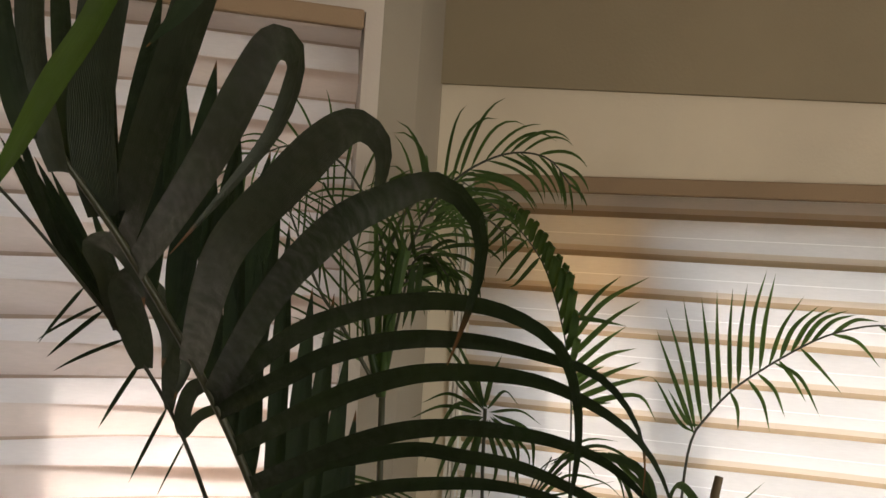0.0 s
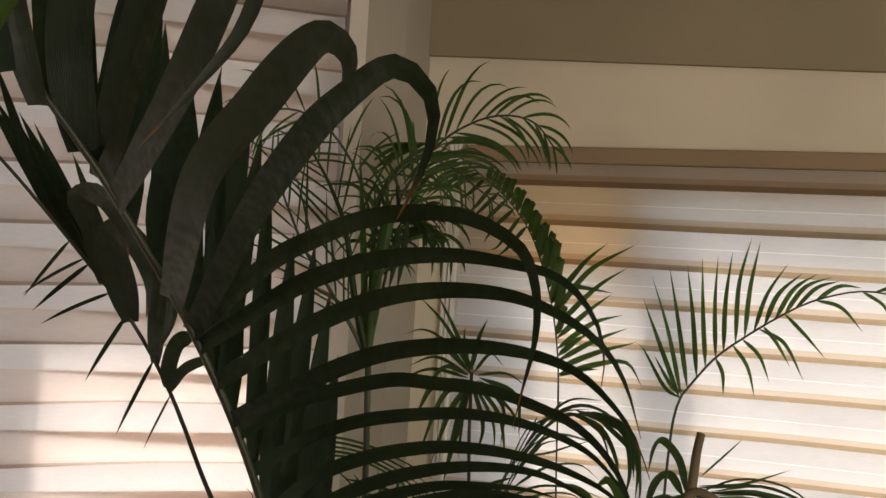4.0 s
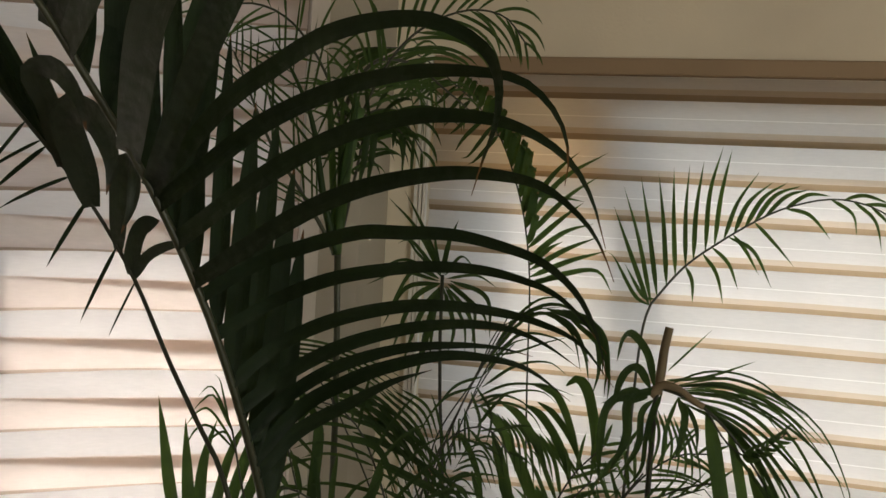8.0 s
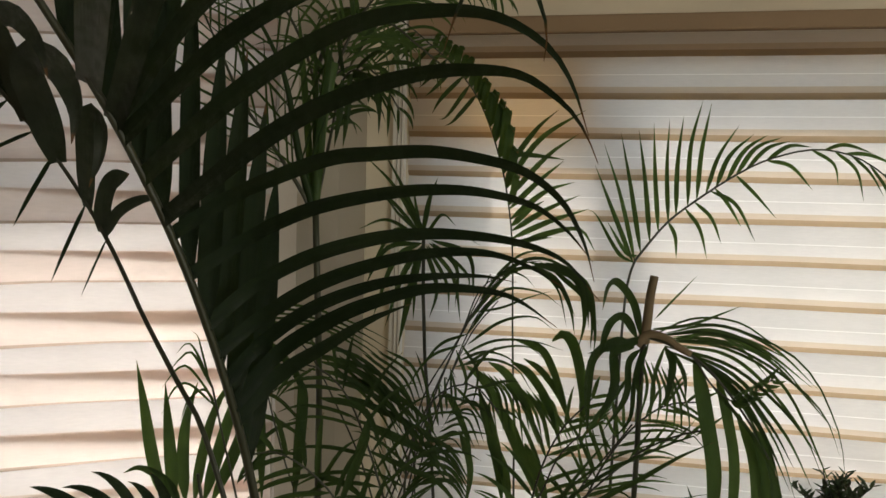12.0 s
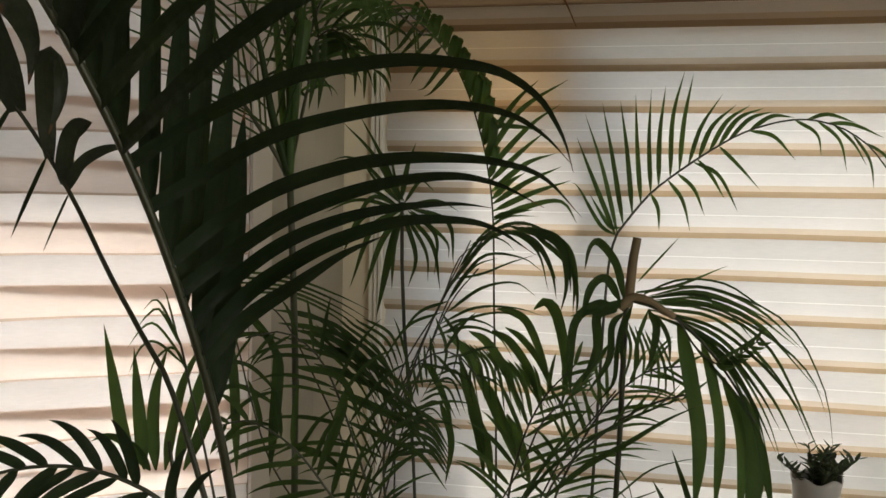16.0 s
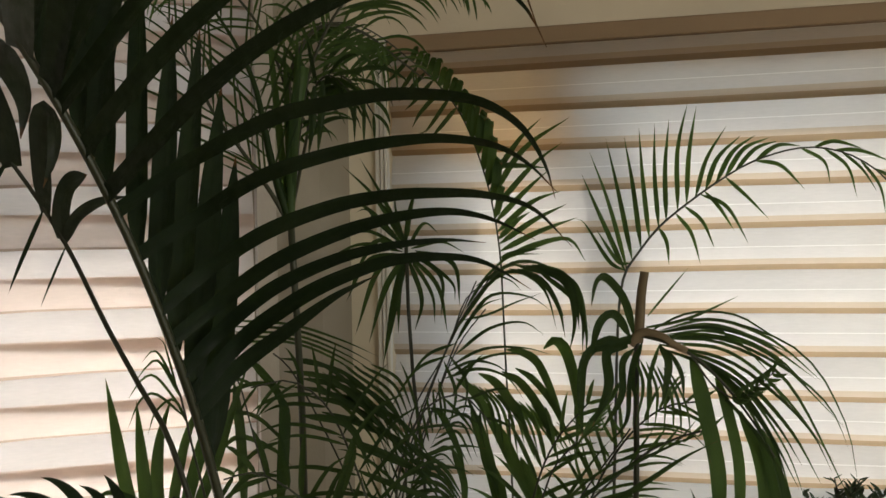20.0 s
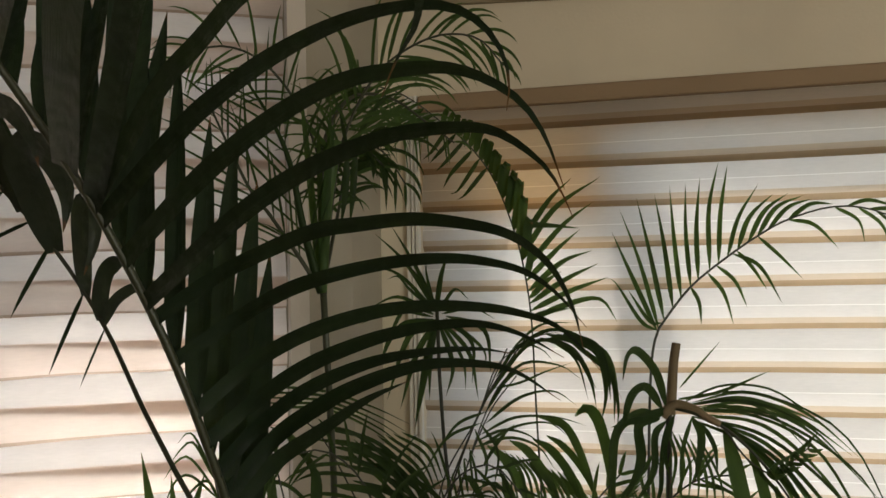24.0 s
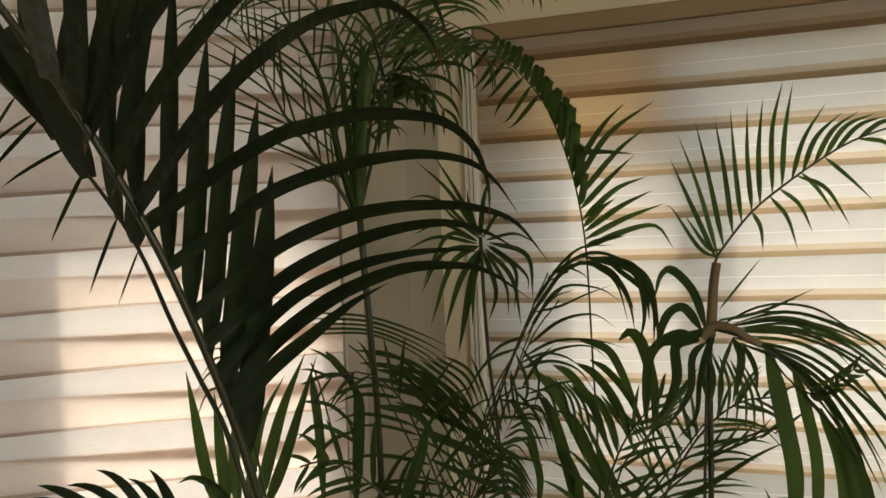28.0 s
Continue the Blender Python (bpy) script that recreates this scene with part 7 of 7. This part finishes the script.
strap(bundle_2, [(0.268, -0.505, 1.382), (0.253, -0.517, 1.427), (0.248, -0.528, 1.451)], 0.0035, LEAF, roll=1, turn=21, seg=14)
strap(bundle_3, [(0.277, -0.503, 1.385), (0.306, -0.507, 1.412), (0.331, -0.512, 1.412)], 0.0035, LEAF, roll=22, turn=-13, seg=14)
strap(bundle_2, [(0.274, -0.504, 1.392), (0.259, -0.516, 1.437), (0.256, -0.526, 1.458)], 0.0035, LEAF, roll=-17, turn=-10, seg=14)
strap(bundle_3, [(0.283, -0.502, 1.396), (0.312, -0.506, 1.421), (0.336, -0.511, 1.416)], 0.0035, LEAF, roll=-24, turn=-16, seg=14)
strap(bundle_2, [(0.279, -0.503, 1.402), (0.266, -0.514, 1.446), (0.264, -0.524, 1.465)], 0.0035, LEAF, roll=-21, turn=-29, seg=14)
strap(bundle_3, [(0.289, -0.500, 1.408), (0.318, -0.504, 1.430), (0.341, -0.510, 1.420)], 0.0035, LEAF, roll=-5, turn=-30, seg=14)
strap(bundle_2, [(0.285, -0.501, 1.412), (0.273, -0.513, 1.456), (0.272, -0.523, 1.472)], 0.0035, LEAF, roll=-1, turn=21, seg=14)
strap(bundle_3, [(0.295, -0.499, 1.419), (0.324, -0.503, 1.439), (0.347, -0.509, 1.425)], 0.0035, LEAF, roll=11, turn=-27, seg=14)
strap(bundle_2, [(0.290, -0.500, 1.422), (0.280, -0.511, 1.466), (0.280, -0.521, 1.479)], 0.0035, LEAF, roll=11, turn=-19, seg=14)
strap(bundle_3, [(0.301, -0.498, 1.430), (0.330, -0.501, 1.448), (0.352, -0.508, 1.429)], 0.0035, LEAF, roll=15, turn=9, seg=14)
strap(bundle_2, [(0.295, -0.499, 1.432), (0.286, -0.510, 1.476), (0.288, -0.519, 1.486)], 0.0035, LEAF, roll=2, turn=-4, seg=14)
strap(bundle_3, [(0.307, -0.496, 1.441), (0.336, -0.500, 1.457), (0.358, -0.507, 1.433)], 0.0035, LEAF, roll=24, turn=-17, seg=14)
strap(bundle_2, [(0.301, -0.497, 1.441), (0.293, -0.508, 1.486), (0.296, -0.517, 1.493)], 0.0035, LEAF, roll=20, turn=-18, seg=14)
strap(bundle_3, [(0.313, -0.495, 1.453), (0.342, -0.499, 1.466), (0.363, -0.505, 1.437)], 0.0035, LEAF, roll=-20, turn=-17, seg=14)
strap(bundle_2, [(0.306, -0.496, 1.451), (0.300, -0.506, 1.495), (0.304, -0.516, 1.500)], 0.0035, LEAF, roll=-23, turn=20, seg=14)
strap(bundle_3, [(0.319, -0.493, 1.464), (0.348, -0.497, 1.475), (0.368, -0.504, 1.441)], 0.0035, LEAF, roll=-16, turn=4, seg=14)
strap(bundle_2, [(0.312, -0.495, 1.461), (0.306, -0.505, 1.505), (0.312, -0.514, 1.507)], 0.0035, LEAF, roll=-11, turn=-8, seg=14)
strap(bundle_3, [(0.325, -0.492, 1.475), (0.354, -0.496, 1.485), (0.374, -0.503, 1.445)], 0.0035, LEAF, roll=14, turn=3, seg=14)
strap(bundle_2, [(0.317, -0.493, 1.471), (0.313, -0.503, 1.515), (0.320, -0.512, 1.514)], 0.0035, LEAF, roll=-12, turn=15, seg=14)
strap(bundle_3, [(0.331, -0.490, 1.487), (0.361, -0.494, 1.494), (0.379, -0.502, 1.450)], 0.0035, LEAF, roll=-18, turn=-28, seg=14)
strap(bundle_2, [(0.322, -0.492, 1.481), (0.320, -0.502, 1.525), (0.328, -0.510, 1.521)], 0.0035, LEAF, roll=10, turn=21, seg=14)
strap(bundle_3, [(0.337, -0.489, 1.498), (0.367, -0.493, 1.503), (0.384, -0.501, 1.454)], 0.0035, LEAF, roll=13, turn=12, seg=14)
strap(bundle_2, [(0.328, -0.491, 1.491), (0.327, -0.500, 1.534), (0.336, -0.509, 1.528)], 0.0035, LEAF, roll=22, turn=26, seg=14)
strap(bundle_3, [(0.343, -0.487, 1.509), (0.373, -0.492, 1.512), (0.390, -0.500, 1.458)], 0.0035, LEAF, roll=3, turn=-19, seg=14)
strap(bundle_2, [(0.289, -0.520, 1.459), (0.332, -0.522, 1.441), (0.361, -0.527, 1.403)], 0.0055, LEAF, roll=4, turn=-4, seg=14)
strap(bundle_2, [(0.289, -0.520, 1.445), (0.332, -0.522, 1.432), (0.361, -0.527, 1.396)], 0.0055, LEAF, roll=10, turn=-9, seg=14)
strap(bundle_2, [(0.289, -0.520, 1.431), (0.332, -0.522, 1.424), (0.361, -0.527, 1.389)], 0.0055, LEAF, roll=-21, turn=-18, seg=14)
strap(bundle_2, [(0.289, -0.521, 1.417), (0.332, -0.522, 1.416), (0.361, -0.528, 1.383)], 0.0055, LEAF, roll=-18, turn=14, seg=14)
strap(bundle_2, [(0.290, -0.521, 1.403), (0.332, -0.522, 1.408), (0.361, -0.528, 1.376)], 0.0055, LEAF, roll=9, turn=2, seg=14)
strap(bundle_2, [(0.290, -0.521, 1.390), (0.332, -0.523, 1.400), (0.361, -0.528, 1.369)], 0.0055, LEAF, roll=-9, turn=14, seg=14)
frond(low, [(0.337, -0.532, 0.956), (0.289, -0.545, 1.267), (0.258, -0.558, 1.385), (0.231, -0.562, 1.465), (0.204, -0.566, 1.518), (0.168, -0.582, 1.547), (0.131, -0.610, 1.543)], FACING, pairs=13, first=0.55, last=0.99, length=0.11, width=0.005, spread=(60, 40), droop=0.9, mat=LEAF, seed=60)
frond(low, [(0.335, -0.523, 0.949), (0.291, -0.524, 1.259), (0.276, -0.524, 1.376), (0.289, -0.520, 1.459), (0.318, -0.523, 1.509), (0.360, -0.524, 1.524), (0.396, -0.538, 1.495)], FACING, pairs=10, first=0.55, last=0.99, length=0.1, width=0.0045, spread=(60, 40), droop=0.9, mat=LEAF, seed=61)
frond(low, [(0.347, -0.580, 0.992), (0.319, -0.580, 1.252), (0.244, -0.602, 1.352), (0.197, -0.620, 1.419), (0.151, -0.639, 1.453), (0.118, -0.656, 1.449)], FACING, pairs=12, first=0.55, last=0.99, length=0.1, width=0.007, spread=(60, 40), droop=0.8, mat=LEAF, seed=62)
frond(right, [(0.494, -0.449, 0.993), (0.479, -0.466, 1.287), (0.506, -0.478, 1.391), (0.546, -0.489, 1.465), (0.591, -0.499, 1.509), (0.635, -0.511, 1.520)], FACING, pairs=18, first=0.5, last=0.99, length=0.1, width=0.0048, spread=(50, 30), droop=0.7, mat=LEAF_FAR, seed=63)
frond(right, [(0.424, -0.463, 0.993), (0.424, -0.477, 1.286), (0.438, -0.492, 1.391), (0.465, -0.495, 1.462), (0.506, -0.496, 1.512)], FACING, pairs=15, first=0.5, last=0.99, length=0.1, width=0.006, spread=(50, 30), droop=0.7, mat=LEAF_FAR, seed=64)
succulent_pot((0.876, -0.085, SILL), 0.038, 0.159)
light_switch((0.0209, -0.1681, 1.555), (0.991, 0.133, 0.0))
